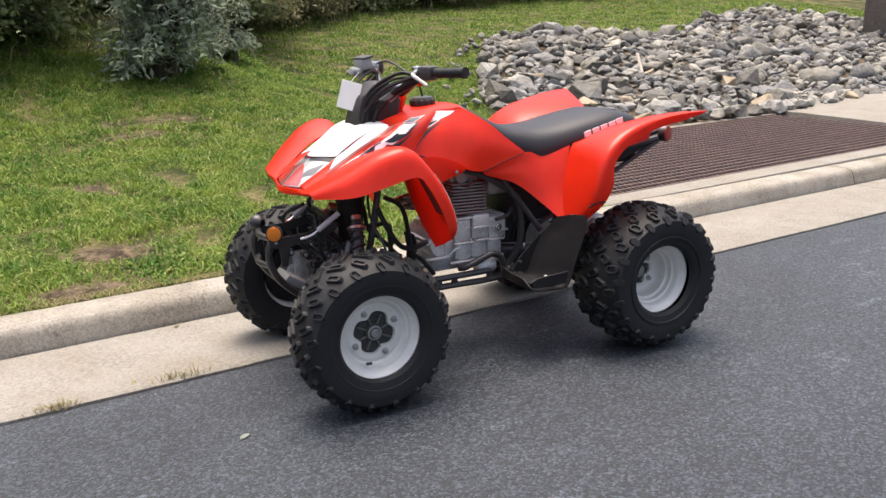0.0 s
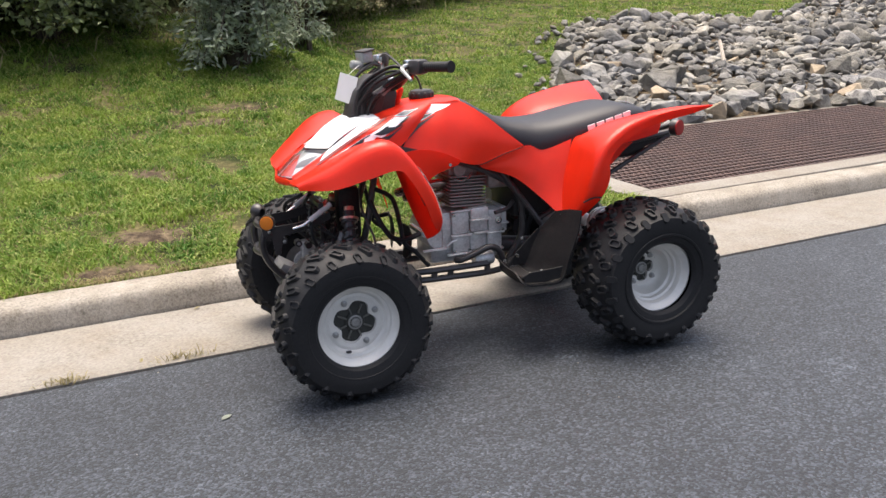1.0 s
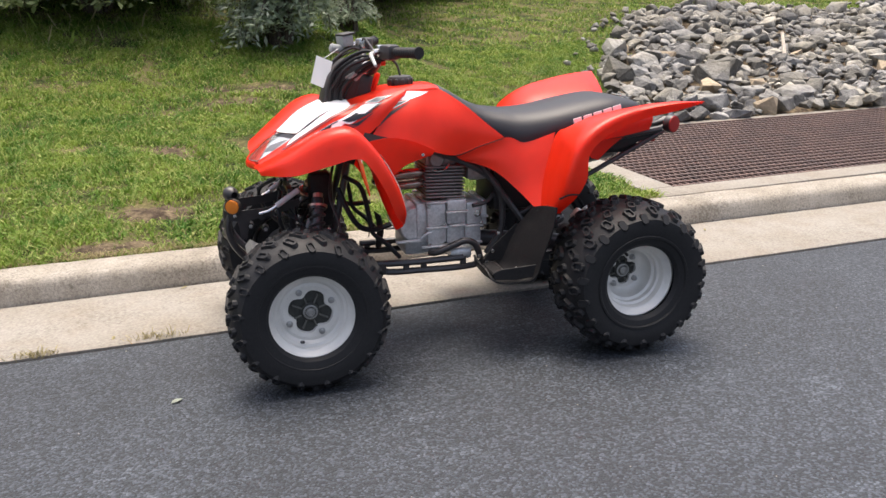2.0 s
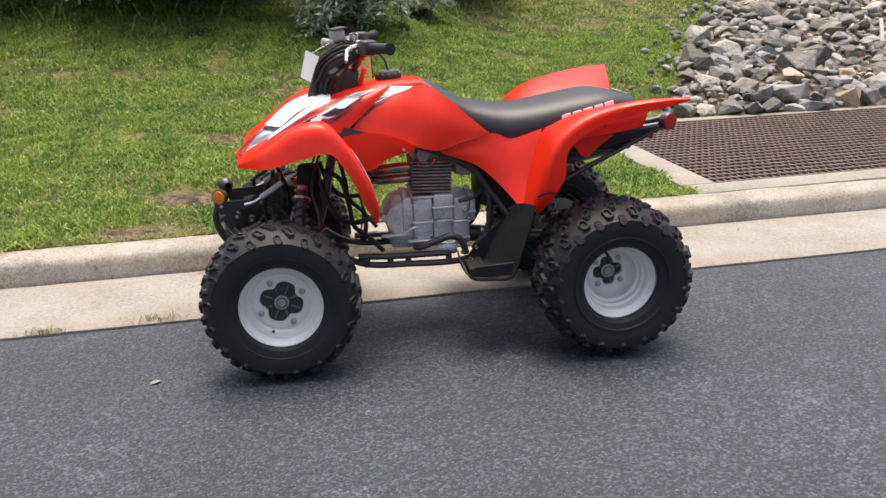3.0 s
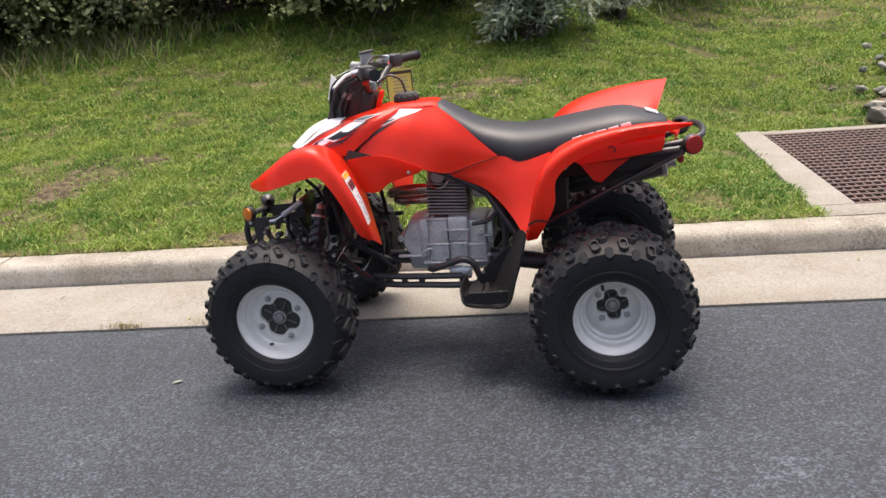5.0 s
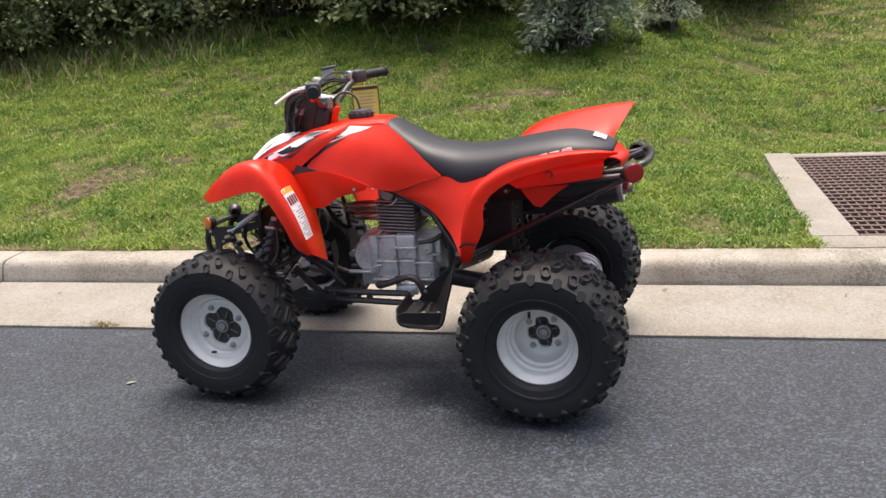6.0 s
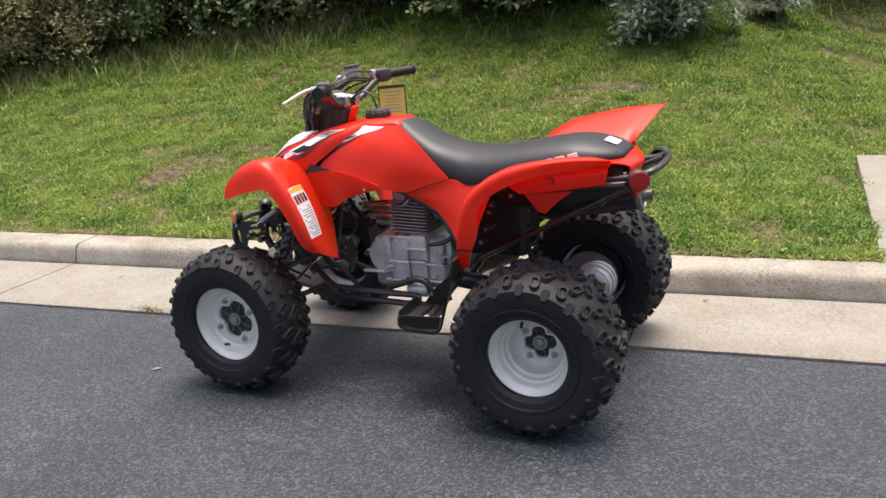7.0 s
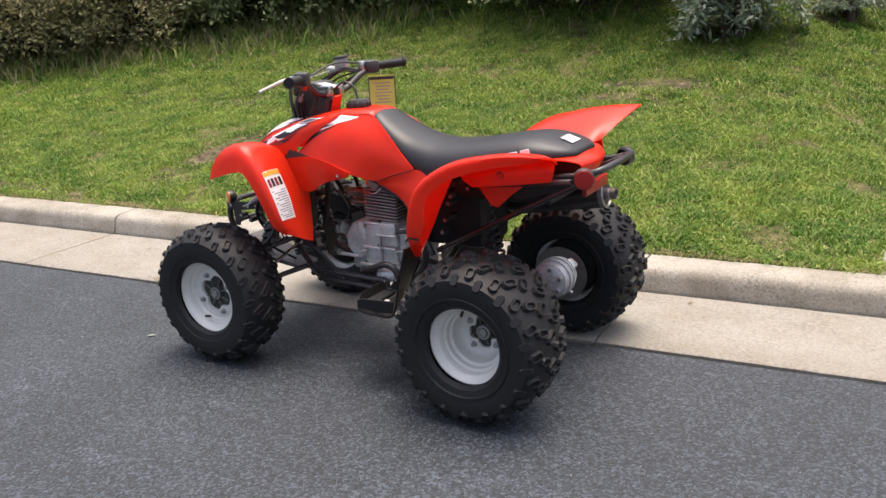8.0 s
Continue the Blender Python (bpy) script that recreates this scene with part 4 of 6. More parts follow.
# seat
SEAT = [(0.537, 0.062, 0.921, 0.900), (0.548, 0.082, 0.919, 0.884), (0.575, 0.098, 0.906, 0.850), (0.625, 0.116, 0.876, 0.806), (0.70, 0.138, 0.840, 0.754), (0.78, 0.156, 0.825, 0.718), (0.83, 0.165, 0.821, 0.702), (0.92, 0.172, 0.826, 0.722), (1.05, 0.176, 0.848, 0.752), (1.17, 0.170, 0.863, 0.780), (1.25, 0.150, 0.852, 0.795), (1.305, 0.118, 0.836, 0.803), (1.332, 0.080, 0.822, 0.806)]
bm = bmesh.new()
rings = []
seat_line = [spline([(r[0], r[1], 0) for r in SEAT], 4), spline([(r[0], r[2], r[3]) for r in SEAT], 4)]
for a, b in zip(*seat_line):
    x, hw, zt, zb = a.x, a.y, b.y, b.z
    sec = [(-1.0, zb), (-1.03, zb + 0.25 * (zt - zb)), (-0.97, zb + 0.58 * (zt - zb)), (-0.80, zb + 0.84 * (zt - zb)), (-0.5, zb + 0.965 * (zt - zb)), (0, zt), (0.5, zb + 0.965 * (zt - zb)), (0.80, zb + 0.84 * (zt - zb)), (0.97, zb + 0.58 * (zt - zb)), (1.03, zb + 0.25 * (zt - zb)), (1.0, zb)]
    rings.append([bm.verts.new((x, hw * k, z)) for k, z in sec])
for a, b in zip(rings, rings[1:]):
    for i in range(len(a)):
        j = (i + 1) % len(a)
        bm.faces.new((a[i], a[j], b[j], b[i]))
bm.faces.new(rings[0])
bm.faces.new(rings[-1])
seat = part("seat", bm, VINYL, quad, "long black vinyl seat with a low dip", angle=60)
bm = bmesh.new()
box(bm, (1.282, -0.01, 0.8475), (0.044, 0.072, 0.002), (0, 19, 0))
part("seat_label", bm, PAPER, seat, "small white label on the seat's tail")
bm = bmesh.new()
box(bm, (1.280, -0.028, 0.8489), (0.032, 0.024, 0.002), (0, 19, 0))
part("label_mark", bm, PRINT, seat)
# white maker's mark on each flank of the seat, as plain bars
for s in (1, -1):
    for i in range(5):
        u = 1.030 + i * 0.040
        hw = np.interp(u, [r[0] for r in SEAT], [r[1] for r in SEAT])
        zt = np.interp(u, [r[0] for r in SEAT], [r[2] for r in SEAT])
        zb = np.interp(u, [r[0] for r in SEAT], [r[3] for r in SEAT])
        bm = bmesh.new()
        zc = 0.783 + 0.225 * (u - 1.02)
        mm = pose(u, -s * (hw * 1.018 + 0.001), zc, s * 4, -13, 0)
        box(bm, mm @ Vector((0, 0, 0)), (0.033, 0.003, 0.024), (s * 4, -13, 0), bevel=0.001, seg=1)
        part("seat_mark", bm, WHITE, seat)

# --- frame, engine, running gear ---
def tubes(name, lines, r, material, parent, label="", n=8):
    bm = bmesh.new()
    for l in lines:
        tube(bm, l, r, n)
    return part(name, bm, material, parent, label)


def coil(bm, a, b, R, r, turns, n=90):
    a, b = Vector(a), Vector(b)
    ax = (b - a)
    t = ax.normalized()
    u = t.orthogonal().normalized()
    w = t.cross(u)
    pts = [a + ax * k / n + R * (math.cos(2 * math.pi * turns * k / n) * u + math.sin(2 * math.pi * turns * k / n) * w) for k in range(n + 1)]
    tube(bm, pts, r, 6, sub=1)
    return bm


def shock(name, a, b, R, turns, colour=FRAME):
    a, b = Vector(a), Vector(b)
    bm = bmesh.new()
    tube(bm, [a, b], 0.011, 10)
    tube(bm, [a + (b - a) * 0.02, a + (b - a) * 0.42], 0.021, 12)
    tube(bm, [a + (b - a) * 0.12, a + (b - a) * 0.15], R + 0.006, 14)
    tube(bm, [a + (b - a) * 0.88, a + (b - a) * 0.91], R + 0.005, 14)
    s = part(name, bm, FRAME, quad, "shock absorber with a black coil spring")
    bm = bmesh.new()
    coil(bm, a + (b - a) * 0.15, a + (b - a) * 0.88, R, 0.0058, turns)
    part("spring", bm, colour, s, "coil spring")
    bm = bmesh.new()
    tube(bm, [a + (b - a) * -0.03, a + (b - a) * 0.04], 0.018, 10)
    part("shock_mount", bm, COPPER, s, "coppery upper mount")
    bm = tube(bmesh.new(), [a + (b - a) * 0.10, a + (b - a) * 0.125], R + 0.010, 18)
    part("spring_seat", bm, COPPER, s, "coppery spring seat")
    return s


COPPER = mat("coppery_zinc", (0.58, 0.37, 0.29), 0.35, metal=0.9, var=0.2, bscale=80)
for s in (1, -1):
    y = -s
    tubes("frame_rail", [[(0.10, y * 0.075, 0.40), (0.20, y * 0.11, 0.315), (0.30, y * 0.14, 0.275), (0.45, y * 0.15, 0.270), (0.64, y * 0.15, 0.270), (0.72, y * 0.13, 0.30)], [(0.27, y * 0.14, 0.305), (0.40, y * 0.15, 0.303), (0.60, y * 0.15, 0.303)]], 0.0125, FRAME, quad, "black lower frame rail")
    for x in (0.30, 0.385, 0.45, 0.60):
        part("rail_gusset", box(bmesh.new(), (x, y * 0.15, 0.287), (0.022, 0.014, 0.04), bevel=0.002, seg=1), FRAME, quad)
    tubes("down_tube", [[(0.235, y * 0.04, 0.84), (0.20, y * 0.06, 0.66), (0.16, y * 0.08, 0.50), (0.12, y * 0.085, 0.36)], [(0.22, y * 0.05, 0.80), (0.40, y * 0.10, 0.73), (0.60, y * 0.12, 0.66), (0.74, y * 0.12, 0.56), (0.76, y * 0.12, 0.40), (0.70, y * 0.12, 0.30)]], 0.013, FRAME, quad, "black frame tube")
    tubes("rear_strut", [[(0.82, y * 0.13, 0.442), (1.00, y * 0.16, 0.537), (1.08, y * 0.165, 0.580), (1.34, y * 0.188, 0.716), (1.372, y * 0.19, 0.732)]], 0.0095, FRAME, quad, "black diagonal rear strut")
    tubes("subframe", [[(0.74, y * 0.12, 0.64), (0.95, y * 0.16, 0.708), (1.15, y * 0.19, 0.718), (1.36, y * 0.195, 0.742)]], 0.012, FRAME, quad, "black rear subframe tube")
    bm = prism(bmesh.new(), [(0.96, 0.735), (1.17, 0.735), (1.30, 0.748), (1.385, 0.752), (1.375, 0.728), (1.28, 0.700), (1.18, 0.672), (1.10, 0.690), (0.98, 0.700)], y * 0.186, y * 0.192, 0.001)
    plate = part("rear_plate", bm, DARKP, quad, "black side plate under the rear guard", smooth=False)
    for x, z in ((1.105, 0.722), (1.268, 0.728)):
        bm = lathe(bmesh.new(), [(0.008, 0), (0.008, 0.005), (0.0, 0.006)], along_y(x, y * 0.192, z, s), n=8)
        part("bolt", bm, STEEL, plate)
    # tail lamp
    bm = lathe(bmesh.new(), [(0.026, -0.02), (0.033, -0.015), (0.034, 0.006), (0.032, 0.010), (0.0, 0.010)], pose(1.402, y * 0.197, 0.757, 90 * s, 0, 22 * s), n=24)
    lamp = part("tail_lamp", bm, FRAME, quad, "round tail lamp housing")
    bm = lathe(bmesh.new(), [(0.0305, 0.010), (0.029, 0.013), (0.020, 0.014), (0.0, 0.014)], pose(1.402, y * 0.197, 0.757, 90 * s, 0, 22 * s), n=24)
    part("lamp_lens", bm, REDLENS, lamp, "round red lens")
    # front indicator
    bm = lathe(bmesh.new(), [(0.012, -0.03), (0.024, -0.02), (0.028, -0.004), (0.028, 0.004), (0.0, 0.004)], pose(-0.205, y * 0.105, 0.548, 90 * s, 0, -28 * s), n=20)
    ind = part("indicator", bm, FRAME, quad, "round front indicator housing")
    bm = lathe(bmesh.new(), [(0.0245, 0.004), (0.0235, 0.0075), (0.0150, 0.0090), (0.0, 0.0095)], pose(-0.205, y * 0.105, 0.548, 90 * s, 0, -28 * s), n=20)
    part("lamp_lens", bm, AMBER, ind, "round amber lens")
    # bumper side
    tubes("bumper_tube", [[(-0.205, y * 0.085, 0.535), (-0.225, y * 0.09, 0.48), (-0.215, y * 0.088, 0.42), (-0.175, y * 0.08, 0.36), (-0.10, y * 0.06, 0.30), (0.0, y * 0.06, 0.285)]], 0.0125, FRAME, quad, "black tubular bumper side")
    bm = prism(bmesh.new(), [(-0.225, 0.530), (-0.10, 0.535), (0.02, 0.560), (0.02, 0.535), (-0.06, 0.510), (-0.15, 0.498), (-0.165, 0.43), (-0.185, 0.43), (-0.190, 0.495), (-0.222, 0.500)], y * 0.098, y * 0.104, 0.001)
    plate = part("bumper_bracket", bm, FRAME, quad, "black bumper bracket with bolts", smooth=False)
    for x, z in ((-0.200, 0.515), (-0.105, 0.517), (-0.06, 0.522)):
        bm = lathe(bmesh.new(), [(0.007, 0), (0.007, 0.005), (0.0, 0.006)], along_y(x, y * 0.104, z, s), n=8)
        part("bolt", bm, STEEL, plate)
    bm = tube(bmesh.new(), [(-0.118, y * 0.118, 0.520), (-0.085, y * 0.128, 0.530), (-0.055, y * 0.13, 0.548)], 0.0050, 8)
    part("stay_rod", bm, STEEL, quad)
    bm = tube(bmesh.new(), [(-0.060, y * 0.13, 0.546), (0.018, y * 0.13, 0.596)], 0.0095, 12)
    part("stay_sleeve", bm, GREYP, quad, "grey sleeve on the headlight stay")
    # suspension arms, knuckle, steering
    tubes("lower_arm", [[(-0.06, y * 0.07, 0.29), (0.0, y * 0.22, 0.255), (0.0, y * 0.32, 0.235)], [(0.17, y * 0.09, 0.29), (0.06, y * 0.23, 0.255), (0.0, y * 0.32, 0.235)]], 0.011, FRAME, quad, "black lower suspension arm")
    tubes("upper_arm", [[(0.0, y * 0.09, 0.42), (0.02, y * 0.2, 0.385), (0.02, y * 0.31, 0.35)], [(0.16, y * 0.10, 0.42), (0.08, y * 0.2, 0.39), (0.02, y * 0.31, 0.35)]], 0.0095, FRAME, quad, "black upper suspension arm")
    bm = bmesh.new()
    box(bm, (0.01, y * 0.325, 0.29), (0.05, 0.04, 0.14), bevel=0.008)
    lathe(bm, [(0.0, -0.03), (0.045, -0.03), (0.05, 0.0), (0.03, 0.03), (0.0, 0.03)], along_y(0.0, y * 0.35, 0.268, s), n=20)
    part("knuckle", bm, ALU, quad, "grey steering knuckle")
    bm = lathe(bmesh.new(), [(0.03, -0.002), (0.078, -0.002), (0.078, 0.002), (0.03, 0.002)], along_y(0.0, y * 0.335, 0.268, s), n=32, closed=True)
    part("brake_disc", bm, DULL, quad, "steel front brake disc")
    bm = bmesh.new()
    box(bm, (0.06, y * 0.33, 0.33), (0.05, 0.045, 0.06), (0, 30, 0), bevel=0.008)
    part("brake_caliper", bm, ALU, quad, "grey brake caliper")
    tubes("tie_rod", [[(0.14, y * 0.04, 0.40), (0.10, y * 0.30, 0.30)]], 0.007, STEEL, quad)
    shock("shock_absorber", (0.085, y * 0.115, 0.565), (0.045, y * 0.25, 0.285), 0.024, 8)
    tubes("brake_hose", [[(0.16, y * 0.06, 0.70), (0.12, y * 0.16, 0.58), (0.14, y * 0.24, 0.47), (0.10, y * 0.30, 0.40), (0.05, y * 0.33, 0.36)]], 0.0045, BLACKP, quad, "black brake hose")
    # black inner guard behind the front wheel
    bm = Net([[(0.292, -0.06, 0.48), (0.296, -0.09, 0.48), (0.300, -0.125, 0.48)], [(0.30, -0.06, 0.42), (0.304, -0.095, 0.42), (0.308, -0.130, 0.43)], [(0.29, -0.07, 0.35), (0.295, -0.09, 0.35), (0.300, -0.11, 0.36)]], s).sheet(bmesh.new(), 12, 8, 0.004 * s)
    part("inner_flap", bm, DARKP, quad, "black inner splash guard")
    bm = Net([[(-0.07, -0.09, 0.66), (-0.06, -0.17, 0.68), (-0.05, -0.25, 0.70)], [(0.03, -0.09, 0.70), (0.03, -0.2, 0.735), (0.03, -0.30, 0.74)], [(0.14, -0.09, 0.70), (0.14, -0.2, 0.765), (0.14, -0.32, 0.775)], [(0.22, -0.09, 0.66), (0.225, -0.18, 0.72), (0.225, -0.28, 0.74)]], s).sheet(bmesh.new(), 12, 10, 0.004 * s)
    part("fender_liner", bm, DARKP, quad, "black liner under the front mudguard")
    # heel guard with its foot tray
    bm = bmesh.new()
    foot = Net([[(0.628, -0.21, 0.328), (0.622, -0.28, 0.322), (0.624, -0.35, 0.320)], [(0.640, -0.20, 0.285), (0.638, -0.30, 0.281), (0.645, -0.395, 0.283)], [(0.680, -0.19, 0.283), (0.700, -0.30, 0.274), (0.720, -0.404, 0.276)], [(0.708, -0.18, 0.300), (0.750, -0.30, 0.284), (0.786, -0.398, 0.281)], [(0.738, -0.18, 0.360), (0.780, -0.29, 0.362), (0.814, -0.404, 0.365)], [(0.792, -0.22, 0.435), (0.816, -0.30, 0.450), (0.842, -0.415, 0.460)], [(0.824, -0.275, 0.505), (0.842, -0.34, 0.522), (0.856, -0.408, 0.530)]], s)
    tray = part("heel_guard", foot.sheet(bmesh.new(), 30, 14, -0.006 * s), GUARD, quad, "scuffed black plastic foot tray and heel guard", angle=50)
    bm = box(bmesh.new(), (0.668, y * 0.300, 0.294), (0.050, 0.13, 0.016), bevel=0.005, seg=1)
    part("foot_peg", bm, GUARD, tray, "black foot peg")
    # raised outer wall of the tray, sloping up to the guard
    bm = prism(bmesh.new(), [(0.640, 0.286), (0.636, 0.312), (0.660, 0.322), (0.792, 0.328), (0.782, 0.284), (0.720, 0.279)], y * 0.386, y * 0.393, 0.002)
    part("side_wall", bm, GUARD, tray, smooth=False)
    # upright web between tray and guard, slots and bolts
    bm = prism(bmesh.new(), [(0.655, 0.300), (0.690, 0.352), (0.780, 0.432), (0.800, 0.425), (0.730, 0.300)], y * 0.212, y * 0.219, 0.002)
    part("web", bm, GUARD, tray, smooth=False)
    # pale blocks stand in for open slots that show bright concrete below
    for x, yy, z in ((0.700, 0.300, 0.288), (0.760, 0.300, 0.292)):
        part("slot_bolt", box(bmesh.new(), (x, y * yy, z), (0.018, 0.012, 0.005), bevel=0.001, seg=1), GREYP, tray)
    for x, z in ((0.640, 0.325), (0.668, 0.300), (0.690, 0.340), (0.712, 0.405), (0.835, 0.497)):
        bm = lathe(bmesh.new(), [(0.007, 0), (0.007, 0.006), (0.0, 0.007)], along_y(x, y * (0.222 if x < 0.8 else 0.30), z, s), n=8)
        part("bolt", bm, STEEL, tray)
    bm = tube(bmesh.new(), [(0.70, y * 0.14, 0.285), (0.70, y * 0.30, 0.275)], 0.014, 10)
    part("peg_mount", bm, FRAME, quad)

# struts, thick hoses and a strap behind the engine and the front wheel
for s in (1, -1):
    tubes("frame_strut", [[(0.672, -s * 0.125, 0.650), (0.745, -s * 0.145, 0.545), (0.822, -s * 0.165, 0.432)]], 0.011, FRAME, quad, "black diagonal frame strut")
    tubes("loom_hose", [[(0.170, -s * 0.17, 0.640), (0.222, -s * 0.20, 0.605), (0.246, -s * 0.20, 0.510), (0.258, -s * 0.20, 0.440), (0.305, -s * 0.18, 0.395), (0.36, -s * 0.16, 0.33)]], 0.0085, CABLE, quad, "thick black hose behind the front wheel")
    tubes("loom_hose", [[(0.150, -s * 0.16, 0.600), (0.178, -s * 0.19, 0.520), (0.215, -s * 0.20, 0.465), (0.265, -s * 0.20, 0.452), (0.325, -s * 0.18, 0.460)]], 0.0095, CABLE, quad, "thick black hose behind the front wheel")

# wiring, hoses and bolts round the front frame
rng = random.Random(21)
for k in range(8):
    y = -1 if k % 2 else 1
    x, z = rng.uniform(-0.05, 0.12), rng.uniform(0.50, 0.64)
    line = [(x, y * 0.05, z), (x + rng.uniform(-0.06, 0.02), y * rng.uniform(0.09, 0.13), z - 0.05), (x + rng.uniform(-0.04, 0.06), y * rng.uniform(0.10, 0.15), z - 0.12), (x + 0.04, y * 0.07, z - 0.20)]
    part("hose", tube(bmesh.new(), line, rng.choice((0.0035, 0.005, 0.007)), 6, 5), CABLE, quad, "black hose at the front frame")
for x, y, z in ((-0.02, 0.108, 0.445), (0.01, 0.108, 0.415), (-0.03, 0.106, 0.40), (0.045, 0.108, 0.465), (0.0, 0.108, 0.365), (0.06, 0.100, 0.385), (-0.10, 0.104, 0.46), (-0.15, 0.104, 0.475), (0.09, 0.10, 0.51), (0.13, 0.10, 0.345)):
    for s in (1, -1):
        boss = part("boss", lathe(bmesh.new(), [(0.0, -0.03), (0.013, -0.03), (0.012, 0.0), (0.0, 0.0)], along_y(x, -s * y, z, s), n=10), FRAME, quad)
        part("bolt", lathe(bmesh.new(), [(0.0065, 0), (0.0065, 0.005), (0.0, 0.006)], along_y(x, -s * y, z, s), n=6), NUT, boss)
for x, y, z in ((0.915, 0.19, 0.66), (0.905, 0.19, 0.635), (0.89, 0.19, 0.575), (0.86, 0.16, 0.52), (0.985, 0.19, 0.695), (1.06, 0.20, 0.69)):
    for s in (1, -1):
        boss = part("boss", lathe(bmesh.new(), [(0.0, -0.09), (0.012, -0.09), (0.011, 0.0), (0.0, 0.0)], along_y(x, -s * y, z, s), n=10), FRAME, quad)
        part("bolt", lathe(bmesh.new(), [(0.0060, 0), (0.0060, 0.004), (0.0, 0.005)], along_y(x, -s * y, z, s), n=6), NUT, boss)
bm = box(bmesh.new(), (0.0, -0.095, 0.405), (0.075, 0.012, 0.085), (0, 10, 0), bevel=0.008)
part("regulator", bm, FIN, quad, "dark grey finned regulator")
bm = tube(bmesh.new(), [(0.035, -0.125, 0.42), (0.055, -0.128, 0.49)], 0.0125, 10)
part("stay_sleeve", bm, GREYD, quad, "grey sleeve on a brace")

# centre masses
bm = box(bmesh.new(), (0.11, 0, 0.53), (0.085, 0.075, 0.20), bevel=0.02)
part("front_box", bm, DARKP, quad, "black centre section behind the bumper")
cool = part("oil_cooler", box(bmesh.new(), (-0.005, 0, 0.50), (0.02, 0.15, 0.18), bevel=0.004), FRAME, quad, "black finned cooler")
for k in range(8):
    part("cooler_fin", box(bmesh.new(), (-0.02, 0, 0.43 + 0.02 * k), (0.02, 0.14, 0.005)), FRAME, cool)
tubes("bumper_bar", [[(-0.205, -0.09, 0.525), (-0.225, 0.0, 0.525), (-0.205, 0.09, 0.525)], [(-0.215, -0.088, 0.43), (-0.235, 0.0, 0.43), (-0.215, 0.088, 0.43)]], 0.011, FRAME, quad, "black bumper cross bar")
bm = prism(bmesh.new(), [(-0.17, 0.36), (-0.02, 0.27), (0.10, 0.255), (0.10, 0.27), (-0.01, 0.29), (-0.15, 0.385)], -0.06, 0.06, 0.003)
part("skid_plate", bm, GREYD, quad, "grey front skid plate")
bm = box(bmesh.new(), (0.86, 0.0, 0.575), (0.26, 0.22, 0.24), bevel=0.02)
part("air_box", bm, DARKP, quad, "black air box under the seat")
bm = box(bmesh.new(), (1.10, 0.0, 0.69), (0.36, 0.34, 0.07), bevel=0.012)
part("under_tray", bm, DARKP, quad, "black tray under the tail")
bm = box(bmesh.new(), (0.70, 0.0, 0.62), (0.12, 0.16, 0.10), bevel=0.02)
part("carburettor", bm, FIN, quad, "dark carburettor body")

# engine: barrel-shaped case of flat panels with ribbed joints
eng = part("engine", box(bmesh.new(), (0.545, 0, 0.40), (0.30, 0.17, 0.19), bevel=0.02), ALU, quad, "grey cast aluminium engine case")
bm = lathe(bmesh.new(), [(0.0, -0.10), (0.064, -0.10), (0.071, -0.09), (0.071, 0.080), (0.064, 0.090), (0.0, 0.092)], along_y(0.447, 0, 0.424), n=36)
part("generator_cover", bm, ALU, eng, "round alternator cover")
bm = tube(bmesh.new(), [(0.372, 0.05, 0.432), (0.372, -0.095, 0.432)], 0.012, 12)
part("mount_bolt", bm, STEEL, eng)
for x0, x1, z0, z1, d in ((0.440, 0.478, 0.365, 0.505, 0.097), (0.478, 0.552, 0.415, 0.502, 0.104), (0.552, 0.628, 0.470, 0.515, 0.116), (0.552, 0.628, 0.418, 0.468, 0.104), (0.478, 0.552, 0.345, 0.412, 0.106), (0.552, 0.622, 0.345, 0.415, 0.099), (0.630, 0.690, 0.410, 0.496, 0.098), (0.690, 0.716, 0.400, 0.500, 0.086), (0.625, 0.690, 0.345, 0.406, 0.094)):
    bm = box(bmesh.new(), ((x0 + x1) / 2, 0, (z0 + z1) / 2), (x1 - x0 - 0.003, 2 * d, z1 - z0 - 0.003), bevel=0.006)
    part("case_panel", bm, ALU, eng)
for x, z, l, d in ((0.515, 0.413, 0.085, 0.110), (0.592, 0.416, 0.06, 0.112), (0.655, 0.408, 0.075, 0.104), (0.515, 0.506, 0.08, 0.104), (0.59, 0.468, 0.085, 0.118), (0.41, 0.368, 0.10, 0.104), (0.52, 0.342, 0.13, 0.110), (0.65, 0.342, 0.08, 0.10), (0.70, 0.438, 0.03, 0.094)):
    for s in (1, -1):
        bm = box(bmesh.new(), (x, -s * d, z), (l, 0.020, 0.008), bevel=0.002, seg=1)
        part("case_rib", bm, ALU, eng)
bm = tube(bmesh.new(), [(0.45, -0.112, 0.372), (0.47, -0.116, 0.392), (0.492, -0.114, 0.398)], 0.005, 8)
part("case_strap", bm, ALU, eng)
for x, z in ((0.486, 0.494), (0.545, 0.422), (0.621, 0.508), (0.560, 0.508), (0.684, 0.488), (0.684, 0.418), (0.485, 0.352), (0.545, 0.352), (0.616, 0.352)):
    bm = lathe(bmesh.new(), [(0.0065, 0), (0.0065, 0.007), (0.0, 0.008)], along_y(x, -0.106, z), n=6)
    part("bolt", bm, STEEL, eng)
bm = lathe(bmesh.new(), [(0.0, 0), (0.013, 0), (0.013, 0.006), (0.007, 0.007), (0.006, 0.003), (0.0, 0.003)], along_y(0.672, -0.098, 0.452), n=18)
part("drain_cap", bm, STEEL, eng)
bm = bmesh.new()
